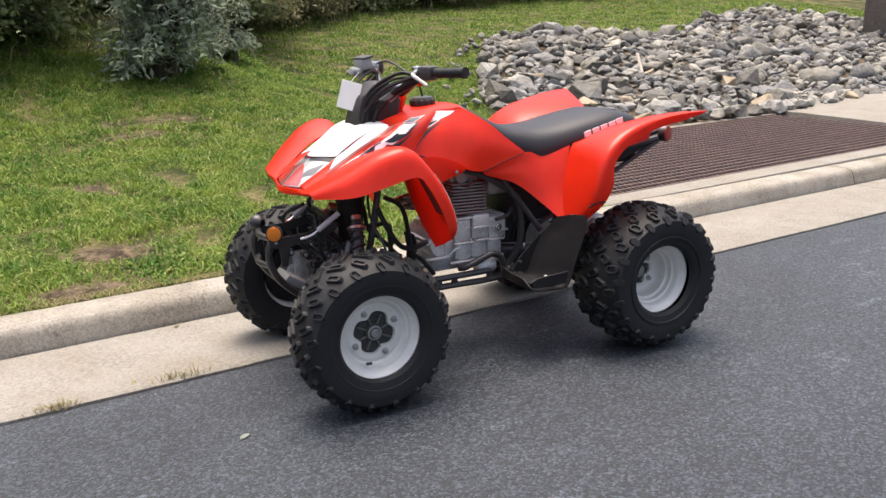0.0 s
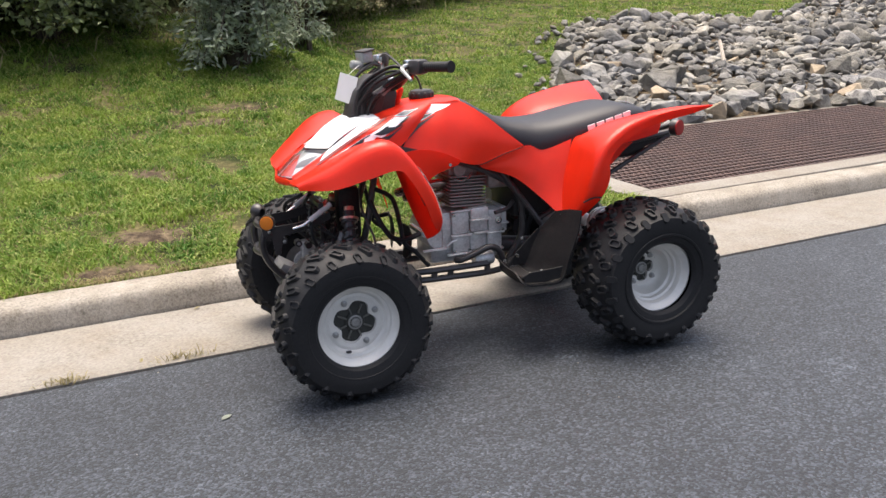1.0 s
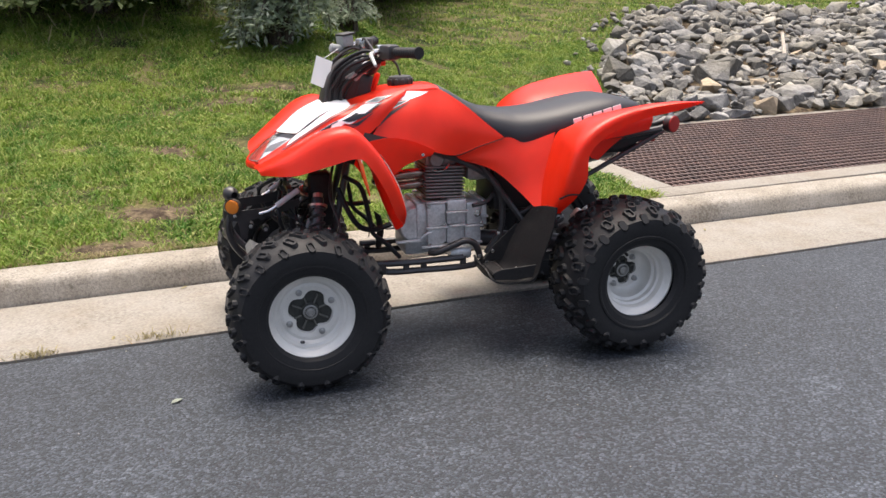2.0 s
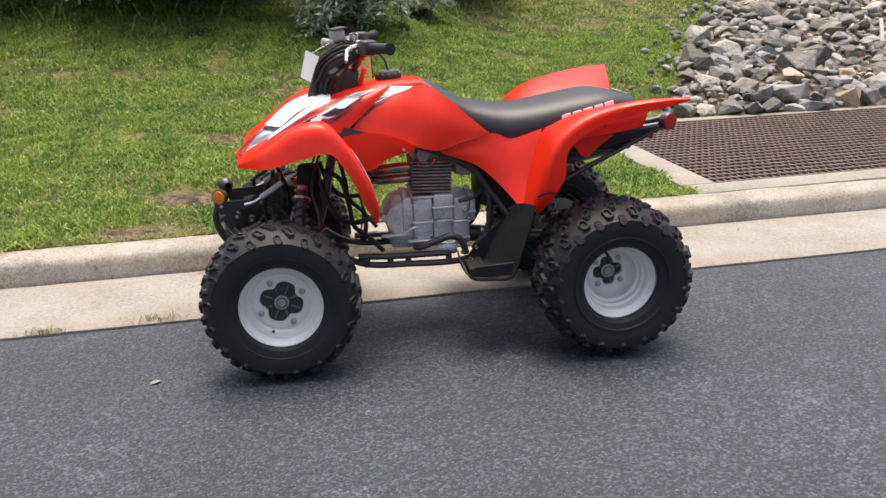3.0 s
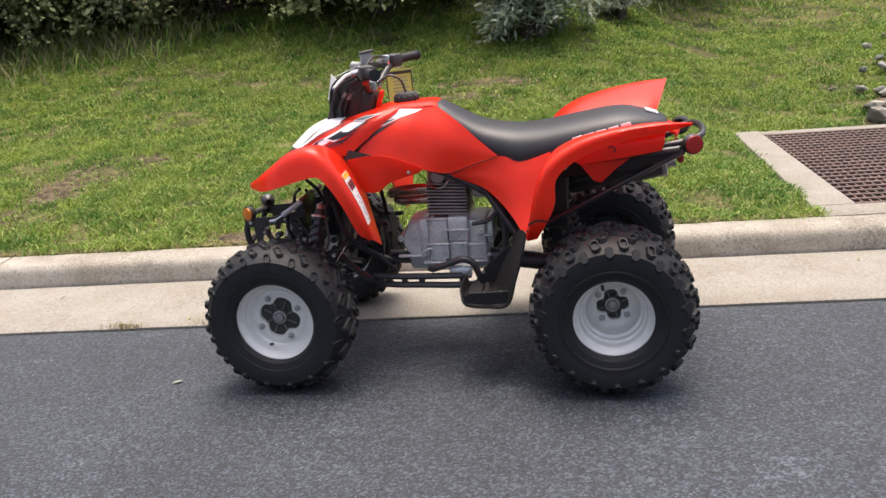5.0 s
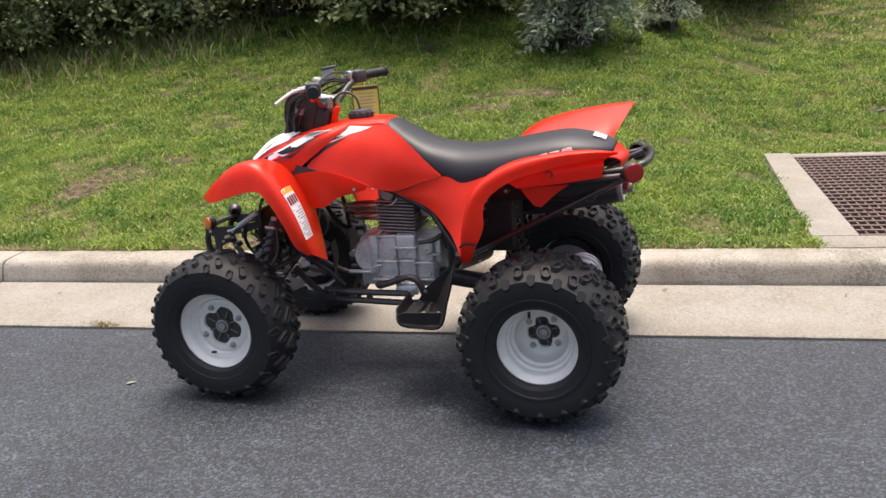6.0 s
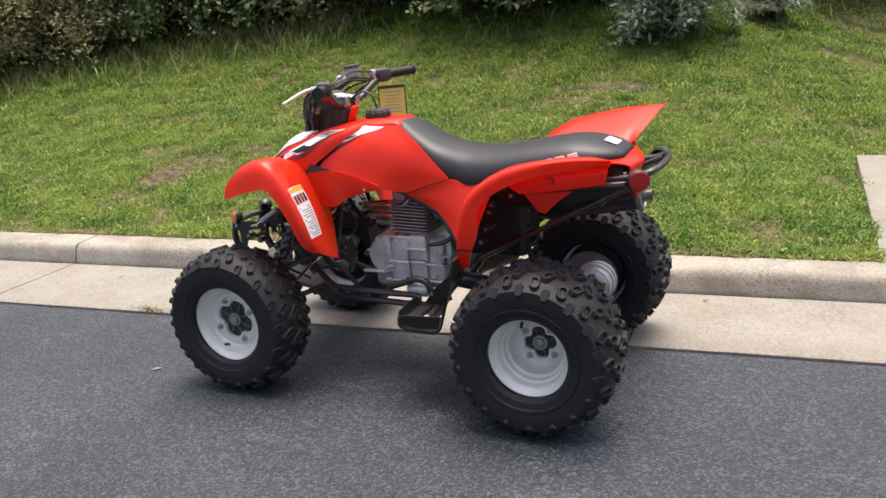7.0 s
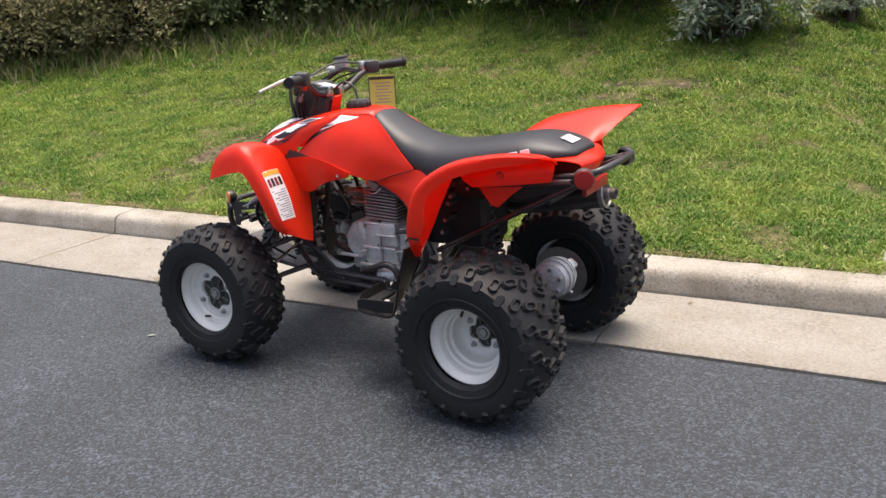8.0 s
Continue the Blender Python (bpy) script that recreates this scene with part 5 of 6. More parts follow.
lathe(bm, [(0.0, 0.0), (0.024, 0.0), (0.027, 0.006), (0.027, 0.07), (0.024, 0.078), (0.0, 0.08)], pose(0.555, -0.125, 0.318, 0, 90, 0), n=20)
part("starter_motor", bm, ALU, eng, "pale cylindrical starter motor")
bm = tube(bmesh.new(), [(0.480, -0.130, 0.326), (0.50, -0.150, 0.331), (0.56, -0.156, 0.353), (0.605, -0.158, 0.368), (0.640, -0.158, 0.356), (0.655, -0.157, 0.330), (0.665, -0.155, 0.298)], 0.0125, 10)
part("shift_lever", bm, FRAME, quad, "black gear shift lever")
bm = tube(bmesh.new(), [(0.645, -0.13, 0.490), (0.70, -0.12, 0.498), (0.735, -0.10, 0.52)], 0.008, 8)
part("engine_hose", bm, BLACKP, quad, "black engine hose")
# cylinder with cooling fins
bm = bmesh.new()
box(bm, (0.553, 0, 0.575), (0.105, 0.13, 0.13), bevel=0.01)
cyl = part("cylinder", bm, FIN, eng, "black finned cylinder")
bm = box(bmesh.new(), (0, 0, 0), (0.146, 0.190, 0.0046), bevel=0.0012, seg=1)
fin0 = part("fin", bm, FIN, cyl)
for i in range(10):
    ob = fin0 if i == 0 else new("fin", fin0.data)
    ob.parent = cyl
    ob.matrix_basis = pose(0.553, 0, 0.522 + 0.0122 * i, 0, 2, 0)
bm = bmesh.new()
box(bm, (0.545, 0, 0.662), (0.125, 0.15, 0.055), bevel=0.014)
lathe(bm, [(0.0, -0.085), (0.03, -0.085), (0.03, 0.08), (0.024, 0.088), (0.0, 0.089)], along_y(0.525, 0, 0.66), n=20)
part("cylinder_head", bm, FIN, eng, "dark cylinder head")
bm = tube(bmesh.new(), [(0.50, -0.10, 0.628), (0.525, -0.108, 0.622), (0.55, -0.106, 0.628), (0.565, -0.10, 0.645)], 0.004, 6)
part("plug_lead", bm, STEEL, eng)
# exhaust
tubes("exhaust_pipe", [[(0.50, -0.035, 0.606), (0.43, -0.035, 0.606), (0.36, -0.02, 0.596), (0.325, 0.02, 0.578), (0.335, 0.07, 0.566), (0.40, 0.11, 0.562), (0.55, 0.14, 0.565), (0.80, 0.15, 0.55), (0.95, 0.16, 0.56)]], 0.018, EXH, quad, "brown-tinted exhaust pipe", n=12)
tubes("heat_shield", [[(0.50, -0.03, 0.566), (0.43, -0.03, 0.563), (0.37, -0.01, 0.556), (0.345, 0.03, 0.552)]], 0.017, EXH, quad, n=12)
aim = pose(0.95, 0.165, 0.560, 0, 90 - 9, 0)
muf = part("muffler", lathe(bmesh.new(), [(0.0, 0.0), (0.028, 0.0), (0.044, 0.035), (0.047, 0.06), (0.047, 0.37), (0.045, 0.392), (0.030, 0.398), (0.0, 0.398)], aim, n=28), FRAME, quad, "black exhaust muffler with a dull steel rim")
part("end_rim", lathe(bmesh.new(), [(0.046, 0.380), (0.049, 0.384), (0.048, 0.398), (0.042, 0.402), (0.038, 0.396)], aim, n=28), DULL, muf, "dull steel end rim")
part("tail_pipe", lathe(bmesh.new(), [(0.022, 0.396), (0.022, 0.412), (0.019, 0.414), (0.019, 0.436), (0.016, 0.436), (0.015, 0.400)], aim, n=20), DULL, muf, "short steel tail pipe")
# rear axle, swingarm, brake
bm = tube(bmesh.new(), [(1.13, -0.36, 0.276), (1.13, 0.36, 0.276)], 0.017, 16)
part("rear_axle", bm, STEEL, quad, "steel rear axle")
bm = bmesh.new()
tube(bm, [(0.68, -0.03, 0.34), (0.90, -0.03, 0.31), (1.13, -0.03, 0.276)], 0.032, 12)
tube(bm, [(1.13, -0.16, 0.276), (1.13, 0.13, 0.276)], 0.042, 18)
part("swingarm", bm, FRAME, quad, "black swingarm and axle housing")
bm = lathe(bmesh.new(), [(0.0, -0.060), (0.042, -0.060), (0.058, -0.048), (0.066, -0.02), (0.066, 0.015), (0.055, 0.045), (0.034, 0.056), (0.0, 0.056)], along_y(1.212, 0.010, 0.346), n=28)
gear = part("final_drive", bm, ALU, quad, "grey cast final drive housing")
for h, r in ((-0.042, 0.064), (-0.015, 0.071), (0.016, 0.071), (0.040, 0.060)):
    bm = lathe(bmesh.new(), [(r - 0.012, h - 0.005), (r, h - 0.004), (r, h + 0.004), (r - 0.012, h + 0.005)], along_y(1.212, 0.010, 0.346), n=28, closed=True)
    part("housing_rib", bm, ALU, gear)
for k in range(6):
    a = radians(60 * k + 20)
    part("housing_bolt", lathe(bmesh.new(), [(0.008, 0.04), (0.008, 0.066), (0.0, 0.067)], along_y(1.212 + 0.046 * math.cos(a), 0.010, 0.346 + 0.046 * math.sin(a)), n=8), NUT, gear)
bm = lathe(bmesh.new(), [(0.055, -0.0025), (0.106, -0.0025), (0.106, 0.0025), (0.055, 0.0025)], along_y(1.13, 0.255, 0.272), n=48, closed=True)
lathe(bm, [(0.0, -0.006), (0.062, -0.006), (0.062, 0.006), (0.0, 0.006)], along_y(1.13, 0.255, 0.272), n=24)
part("rear_brake_disc", bm, DULL, quad, "steel rear brake disc")
cal = part("rear_caliper", box(bmesh.new(), (1.20, 0.17, 0.335), (0.042, 0.04, 0.055), (0, 40, 0), bevel=0.01), ALU, quad, "grey rear brake caliper")
part("slide_pin", tube(bmesh.new(), [(1.19, 0.10, 0.33), (1.24, 0.11, 0.29)], 0.009, 8), NUT, cal)
part("slide_pin", tube(bmesh.new(), [(1.19, 0.09, 0.30), (1.24, 0.10, 0.26)], 0.007, 8), NUT, cal)
shock("rear_shock", (0.94, -0.03, 0.62), (1.02, -0.03, 0.35), 0.034, 8)
# grab bar
tubes("grab_bar", [[(1.27, -0.15, 0.742), (1.38, -0.15, 0.758), (1.435, -0.13, 0.775), (1.452, 0.0, 0.782), (1.435, 0.13, 0.775), (1.38, 0.15, 0.758), (1.27, 0.15, 0.742)]], 0.0115, FRAME, quad, "black tubular grab bar", n=10)
for y in (-0.12, 0.12):
    tubes("grab_brace", [[(1.30, y, 0.715), (1.42, y, 0.768)]], 0.010, FRAME, quad)
bm = box(bmesh.new(), (1.372, -0.02, 0.700), (0.02, 0.20, 0.04), bevel=0.006)
part("rear_reflector", bm, REDLENS, quad, "red rear reflector")
# controls
bm = tube(bmesh.new(), [(0.245, 0, 0.72), (0.290, 0, 1.0)], 0.022, 14)
part("steering_column", bm, FRAME, quad, "black steering column")
tubes("handlebar", [[(0.398, -0.36, 1.056), (0.345, -0.24, 1.052), (0.318, -0.17, 1.03), (0.300, -0.09, 0.985), (0.298, 0.0, 0.978), (0.300, 0.09, 0.985), (0.318, 0.17, 1.03), (0.345, 0.24, 1.055), (0.390, 0.36, 1.060)]], 0.0130, FRAME, quad, "black handlebar", n=12)
for y in (0.035, -0.035):
    part("bar_clamp", box(bmesh.new(), (0.298, y, 0.988), (0.05, 0.03, 0.04), bevel=0.006), STEEL, quad, "bright handlebar clamp")
for s, z in ((1, 1.056), (-1, 1.060)):
    y = -s
    bm = bmesh.new()
    a, b = Vector((0.398, y * 0.362, z)), Vector((0.348, y * 0.245, z - 0.003))
    way = (b - a).to_track_quat("Z", "Y").to_matrix().to_4x4()
    way.translation = a
    far_end = (b - a).length
    rings = [(0.0, 0.0), (0.0195, 0.0), (0.0200, 0.004), (0.0195, 0.008)]
    for k in range(11):
        rings += [(0.0155, 0.011 + 0.0098 * k), (0.0172, 0.0135 + 0.0098 * k), (0.0172, 0.0175 + 0.0098 * k)]
    lathe(bm, rings + [(0.0150, far_end), (0.0, far_end)], way, n=18)
    part("grip", bm, RUBBER, quad, "black ribbed rubber grip")
    bm = box(bmesh.new(), (0.335, y * 0.215, z - 0.004), (0.052, 0.06, 0.05), (0, 0, s * 25), bevel=0.012)
    part("switch_box", bm, BLACKP, quad, "black switch housing")
    bm = bmesh.new()
    box(bm, (0.312, y * 0.185, z + 0.0), (0.035, 0.03, 0.04), (0, 0, s * 20), bevel=0.006)
    tube(bm, [(0.305, y * 0.20, z), (0.28, y * 0.215, z - 0.004)], 0.010, 8)
    part("lever_clamp", bm, STEEL, quad, "bright lever clamp")
bm = tube(bmesh.new(), [(0.285, -0.205, 1.052), (0.268, -0.24, 1.048), (0.262, -0.30, 1.036), (0.258, -0.362, 1.022)], (0.008, 0.005), 8)
part("brake_lever", bm, LEVER, quad, "polished metal brake lever")
bm = tube(bmesh.new(), [(0.285, 0.205, 1.058), (0.262, 0.25, 1.052), (0.262, 0.31, 1.044), (0.270, 0.37, 1.036)], (0.008, 0.005), 8)
part("brake_lever", bm, LEVER, quad, "polished metal brake lever")
bm = box(bmesh.new(), (0.318, -0.185, 1.018), (0.016, 0.014, 0.02), bevel=0.003)
part("stop_switch", bm, RED, quad, "red stop switch")
bm = bmesh.new()
box(bm, (0.247, 0.140, 1.076), (0.046, 0.052, 0.040), (0, -8, 20), bevel=0.005)
part("fluid_reservoir", bm, DARKGREY, quad, "grey brake fluid reservoir")
bm = bmesh.new()
box(bm, (0.249, 0.140, 1.099), (0.054, 0.060, 0.008), (0, -8, 20), bevel=0.003)
part("reservoir_cap", bm, BLACKP, quad, "black reservoir cap")
bm = lathe(bmesh.new(), [(0.0, 0), (0.014, 0), (0.016, 0.01), (0.016, 0.045), (0.010, 0.05), (0.0, 0.05)], pose(0.235, 0.135, 1.045, 0, -80, 20), n=14)
part("horn", bm, DARKGREY, quad, "grey cylinder below the reservoir")
bm = bmesh.new()
box(bm, (0.268, 0.0, 0.925), (0.075, 0.10, 0.10), (0, 12, 0), bevel=0.018, seg=3)
part("instrument_pod", bm, BLACKP, quad, "black instrument pod")
bm = prism(bmesh.new(), [(0.120, 0.862), (0.238, 0.862), (0.276, 0.985), (0.268, 1.020), (0.212, 1.022), (0.158, 0.975)], -0.056, 0.056, 0.012)
part("column_shroud", bm, BLACKP, quad, "black shroud behind the cable bundle")
bm = bmesh.new()
box(bm, (0.322, -0.012, 0.935), (0.014, 0.045, 0.075), (0, 20, 0), bevel=0.006)
part("pod_trim", bm, RED, quad, "red trim on the instrument pod")
bm = box(bmesh.new(), (0.285, -0.01, 1.008), (0.07, 0.05, 0.006), (0, 14, 10), bevel=0.002, seg=1)
part("key_card", bm, PAPER, quad, "small white card by the clamps")
rng = random.Random(5)
for k in range(18):
    s = (1, -1, 1, 1, -1, 1, -1, 1)[k % 8]
    y = -s
    j, w, d = rng.uniform(-0.03, 0.03), rng.uniform(-0.025, 0.025), rng.uniform(-0.02, 0.02)
    line = [(0.30 + j * 0.5, y * (0.17 + w), 1.04), (0.232 + j, y * (0.12 + w), 1.025 + j), (0.180 + 0.7 * d, y * (0.075 + w), 0.970 + j), (0.160 + 0.6 * d, y * (0.055 + 0.5 * w), 0.91), (0.165 + 0.5 * d, y * 0.052, 0.85)]
    if k % 2 == 0:
        line = [(0.31 + j * 0.4, y * (0.175 + w), 1.03), (0.262 + 0.5 * j, y * (0.145 + 0.6 * w), 1.0), (0.215 + d, y * (0.095 + 0.7 * w), 0.950), (0.195 + 0.7 * d, y * (0.070 + 0.4 * w), 0.90), (0.200 + 0.5 * d, y * 0.058, 0.85)]
    bm = tube(bmesh.new(), line, (0.0045, 0.0065, 0.0035)[k % 3], 7, 6)
    part("cable", bm, CABLE, quad, "black control cable")
    if k % 4 == 0:
        bm = tube(bmesh.new(), [Vector(line[1]) * 0.7 + Vector(line[2]) * 0.3, Vector(line[1]) * 0.2 + Vector(line[2]) * 0.8], 0.0085, 8)
        part("cable_sleeve", bm, GREYD, quad, "grey cable sleeve")
bm = tube(bmesh.new(), [(0.30, -0.16, 1.045), (0.30, 0.02, 1.085), (0.315, 0.16, 1.075)], 0.004, 7, 8)
part("cable", bm, BLACKP, quad, "black control cable")
bm = tube(bmesh.new(), [(0.418, 0.0, 0.955), (0.402, 0.0, 1.000), (0.365, -0.005, 1.020), (0.32, -0.005, 0.995), (0.30, 0.0, 0.96)], 0.0042, 7, 6)
part("vent_hose", bm, BLACKP, quad, "black fuel cap vent hose")
# filler cap
bm = bmesh.new()
m = pose(0.418, 0.004, 0.920, 0, -2, 0)
lathe(bm, [(0.0, 0.0), (0.040, 0.0), (0.043, 0.006), (0.043, 0.026), (0.038, 0.034), (0.020, 0.037), (0.0, 0.037)], m, n=32)
for k in range(12):
    box(bm, m @ Vector((0.042 * math.cos(k * math.pi / 6), 0.042 * math.sin(k * math.pi / 6), 0.016)), (0.010, 0.011, 0.022), (0, 0, 30 * k), bevel=0.002, seg=1)
part("filler_cap", bm, BLACKP, quad, "black knurled fuel filler cap")
# tags that hang from the bars
tag = tagged(new("paper_tag"), "white paper tag hanging below the brake reservoir", "tag")
tag.matrix_world = BIKE
part("card", box(bmesh.new(), (0.140, 0.020, 0.976), (0.0012, 0.088, 0.098), (12, 10, 33)), PAPER, tag)
part("string", tube(bmesh.new(), [(0.148, 0.020, 1.022), (0.215, 0.10, 1.050)], 0.001, 5), PAPER, tag)
hang = tagged(new("hang_tag"), "yellow printed hang tag with a dark border on the handlebar", "tag")
hang.matrix_world = BIKE
part("card", box(bmesh.new(), (0.335, 0.285, 0.950), (0.0015, 0.110, 0.130), (0, -4, -55)), YELLOW, hang)
tm = pose(0.335, 0.285, 0.950, 0, -4, -55)
bm = bmesh.new()
for c, sz in (((0.002, 0, 0.052), (0.002, 0.100, 0.012)), ((0.002, 0.053, 0), (0.002, 0.004, 0.118)), ((0.002, -0.053, 0), (0.002, 0.004, 0.118))):
    box(bm, tm @ Vector(c), sz, (0, -4, -55))
part("border", bm, BLACKP, hang)
bm = bmesh.new()
for k in range(7):
    box(bm, tm @ Vector((0.002, 0.004 * (k % 2), 0.032 - 0.013 * k)), (0.0015, 0.07 - 0.01 * (k % 3), 0.0035), (0, -4, -55))
part("print_line", bm, PRINT, hang)
part("string", tube(bmesh.new(), [tm @ Vector((0, 0, 0.06)), (0.345, 0.26, 1.055)], 0.0015, 5), PAPER, hang)


# ---- riprap, post, stick ----
def rock_mesh(name, seed, material, flat=0.62):
    """An angular broken stone: the hull of a few random corners, its edges a little worn."""
    rg = random.Random(seed)
    bm = bmesh.new()
    for _ in range(14):
        n = Vector((rg.gauss(0, 1), rg.gauss(0, 1), rg.gauss(0, 1))).normalized()
        k = max(abs(n.x), abs(n.y), abs(n.z)) ** 0.50
        bm.verts.new(n * 0.5 * rg.uniform(0.82, 1.05) / k * 0.86)
    bmesh.ops.convex_hull(bm, input=bm.verts)
    bmesh.ops.delete(bm, geom=[v for v in bm.verts if not v.link_faces], context="VERTS")
    bmesh.ops.dissolve_limit(bm, angle_limit=radians(14), verts=bm.verts, edges=bm.edges)
    bmesh.ops.bevel(bm, geom=bm.edges[:], offset=0.018, segments=1, affect="EDGES")
    bmesh.ops.triangulate(bm, faces=bm.faces)
    for v in bm.verts:
        v.co += Vector(v.co).normalized() * 0.06 * noise.noise(v.co * 5 + Vector((seed, 0, 0)))
        v.co.z *= flat
    me = bpy.data.meshes.new(name)
    bm.to_mesh(me)
    bm.free()
    me.materials.append(material)
    return me


def in_riprap(x, y):
    """Whether a place lies in the stone bed."""
    left = np.interp(y, [3.6, 4.5, 5.8, 8.0, 11.5], [3.30, 3.75, 4.45, 6.0, 8.6])
    front = np.interp(x, [3.2, 4.0, 6.3, 7.2, 9.0, 15], [3.56, 3.45, 3.48, 3.46, 3.80, 4.9])
    back = np.interp(x, [5, 8.5, 11, 14, 18], [8.5, 9.8, 9.0, 11.0, 12.5])
    return x > left and front < y < back and x < 17


rg = random.Random(11)
riprap = tagged(new("riprap"), "bank of broken grey riprap stones beside the grating", "riprap")
bm = bmesh.new()
rows = []
for x in np.arange(3.0, 17.6, 0.16):
    rows.append([bm.verts.new((x, y, float(lawn_z(x, y)) + (0.03 if in_riprap(x, y) else -0.06))) for y in np.arange(3.46, 12.9, 0.16)])
for a, b in zip(rows, rows[1:]):
    for i in range(len(a) - 1):
        bm.faces.new((a[i], a[i + 1], b[i + 1], b[i]))
part("stone_bed", bm, DIRT, riprap, "brown soil and grit between the stones")
ROCKS = [rock_mesh("rock", 100 + i, ROCK) for i in range(22)]
TANS = [rock_mesh("rock", 300 + i, TANROCK, 0.7) for i in range(4)]
spots, tries = [], 0
for i in range(22):  # larger stones along the grating's edge
    x = 3.42 + 0.19 * i
    spots.append((x, float(np.interp(x, [3.2, 4.0, 6.3, 7.2, 9.0], [3.58, 3.50, 3.53, 3.52, 3.86])) + rg.uniform(-0.03, 0.05), rg.uniform(0.15, 0.30)))
while len(spots) < 1500 and tries < 60000:
    tries += 1
    x, y = rg.uniform(3.2, 17), rg.uniform(3.5, 12.5)
    if not in_riprap(x, y):
        continue
    if rg.random() > np.interp(y, [3.6, 8, 12], [1.0, 0.75, 0.35]):
        continue
    size = min(0.52, max(0.10, rg.lognormvariate(-1.52, 0.36)))
    near = 0.35 * size
    if any((x - a) ** 2 + (y - b) ** 2 < (near + 0.31 * c) ** 2 for a, b, c in spots):
        continue
    spots.append((x, y, size))
smalls = []
while len(smalls) < 1700:
    x, y = rg.uniform(3.2, 12), rg.uniform(3.5, 10)
    if in_riprap(x, y) or (in_riprap(x + 0.45, y - 0.05) and rg.random() < 0.25):
        smalls.append((x, y, rg.uniform(0.06, 0.16)))
spots.sort(key=lambda q: (q[0] - 0.5) ** 2 + (q[1] + 3) ** 2)
rest_v, rest_f, base = [], [], 0
for i, (x, y, size) in enumerate(spots + smalls):
    tan = rg.random() < 0.05
    me = rg.choice(TANS if tan else ROCKS)
    z = float(lawn_z(x, y)) + 0.05 + 0.10 * size + 0.06 * noise.noise((x * 1.3, y * 1.3, 7))
    m = pose(x, y, z, rg.uniform(-28, 28), rg.uniform(-28, 28), rg.uniform(0, 360)) @ Matrix.Diagonal((size * rg.uniform(1.0, 1.35), size * rg.uniform(0.85, 1.1), size * rg.uniform(0.9, 1.25), 1))
    if i < 290:
        ob = new("rock", me)
        ob.parent = riprap
        ob.matrix_basis = m
    else:
        co = np.empty(len(me.vertices) * 3, np.float32)
        me.vertices.foreach_get("co", co)
        co = co.reshape(-1, 3) @ np.array(m.to_3x3()).T + np.array(m.translation)
        tri = np.empty(len(me.polygons) * 3, np.int32)
        me.polygons.foreach_get("vertices", tri)
        rest_v.append(co)
        rest_f.append(tri + base)
        base += len(co)
far = soup("rubble", np.concatenate(rest_v), 3, ROCKB, riprap, np.concatenate(rest_f))
tagged(far, "broken grey stones further up the bank", kind="stuff")

post = tagged(new("wooden_post"), "weathered square wooden post standing at the stones", "post")
bm = bmesh.new()
z0 = float(lawn_z(14.95, 7.8))
box(bm, (15.05, 7.85, z0 + 1.1), (0.40, 0.40, 2.4), (0, 0, 28), bevel=0.02)
part("shaft", bm, WOOD, post)
stick = tagged(new("wooden_stick"), "bleached broken stick lying on the stones", "stick")
zs = float(lawn_z(6.5, 5.2))
part("wood", tube(bmesh.new(), [(6.48, 5.18, zs + 0.02), (6.52, 5.24, zs + 0.08), (6.64, 5.43, zs + 0.25), (6.77, 5.65, zs + 0.43)], (0.026, 0.020), 7), DRYWOOD, stick)

# ---- plants ----
nr = np.random.default_rng(3)


def blades(name, x, y, z, length, width, lean, material, kind="stuff", curl=0.5):
    """Tapered bent blades, each four triangles: feet at x, y, z."""
    n = len(x)
    a = nr.uniform(0, 2 * np.pi, n)
    t = nr.uniform(0, 2 * np.pi, n)
    d = np.stack([np.cos(a), np.sin(a), np.zeros(n)], -1) * (width / 2)[:, None]
    lv = np.stack([np.cos(t), np.sin(t), np.zeros(n)], -1) * (lean * length)[:, None]
    up = np.zeros((n, 3))
    up[:, 2] = length
    foot = np.stack([x, y, z], -1)
    mid = foot + lv * 0.35 + up * 0.62
    tip = foot + lv + up * np.sqrt(np.clip(1 - curl * lean ** 2, 0.08, 1))[:, None]
    v = np.stack([foot - d, foot + d, mid + d * 0.8, mid - d * 0.8, tip], 1)
    base = np.arange(n)[:, None] * 5
    f = np.concatenate([base + np.array([[0, 1, 2]]), base + np.array([[0, 2, 3]]), base + np.array([[3, 2, 4]])], 1)
    return soup(name, v.reshape(-1, 3), 3, material, None, f.reshape(-1))


PATCHES = [(-2.27, 2.22, 0.44, 0.58), (-2.2, 1.5, 0.30, 0.25), (0.42, 4.45, 0.65, 0.22), (-0.30, 2.8, 0.28, 0.2), (-0.45, 1.6, 0.35, 0.16), (-1.9, 2.75, 0.55, 0.25), (0.3, 4.1, 0.5, 0.15), (-0.7, 1.15, 0.5, 0.1), (-3.2, 1.15, 0.8, 0.1)]


def bare(x, y):
    """How bare the lawn is: worn patches with ragged edges."""
    out = np.zeros_like(x)
    for px, py, ax, ay in PATCHES:
        out = np.maximum(out, 1 - ((x - px) / ax) ** 2 - ((y - py) / ay) ** 2)
    return np.clip(out, 0, 1)


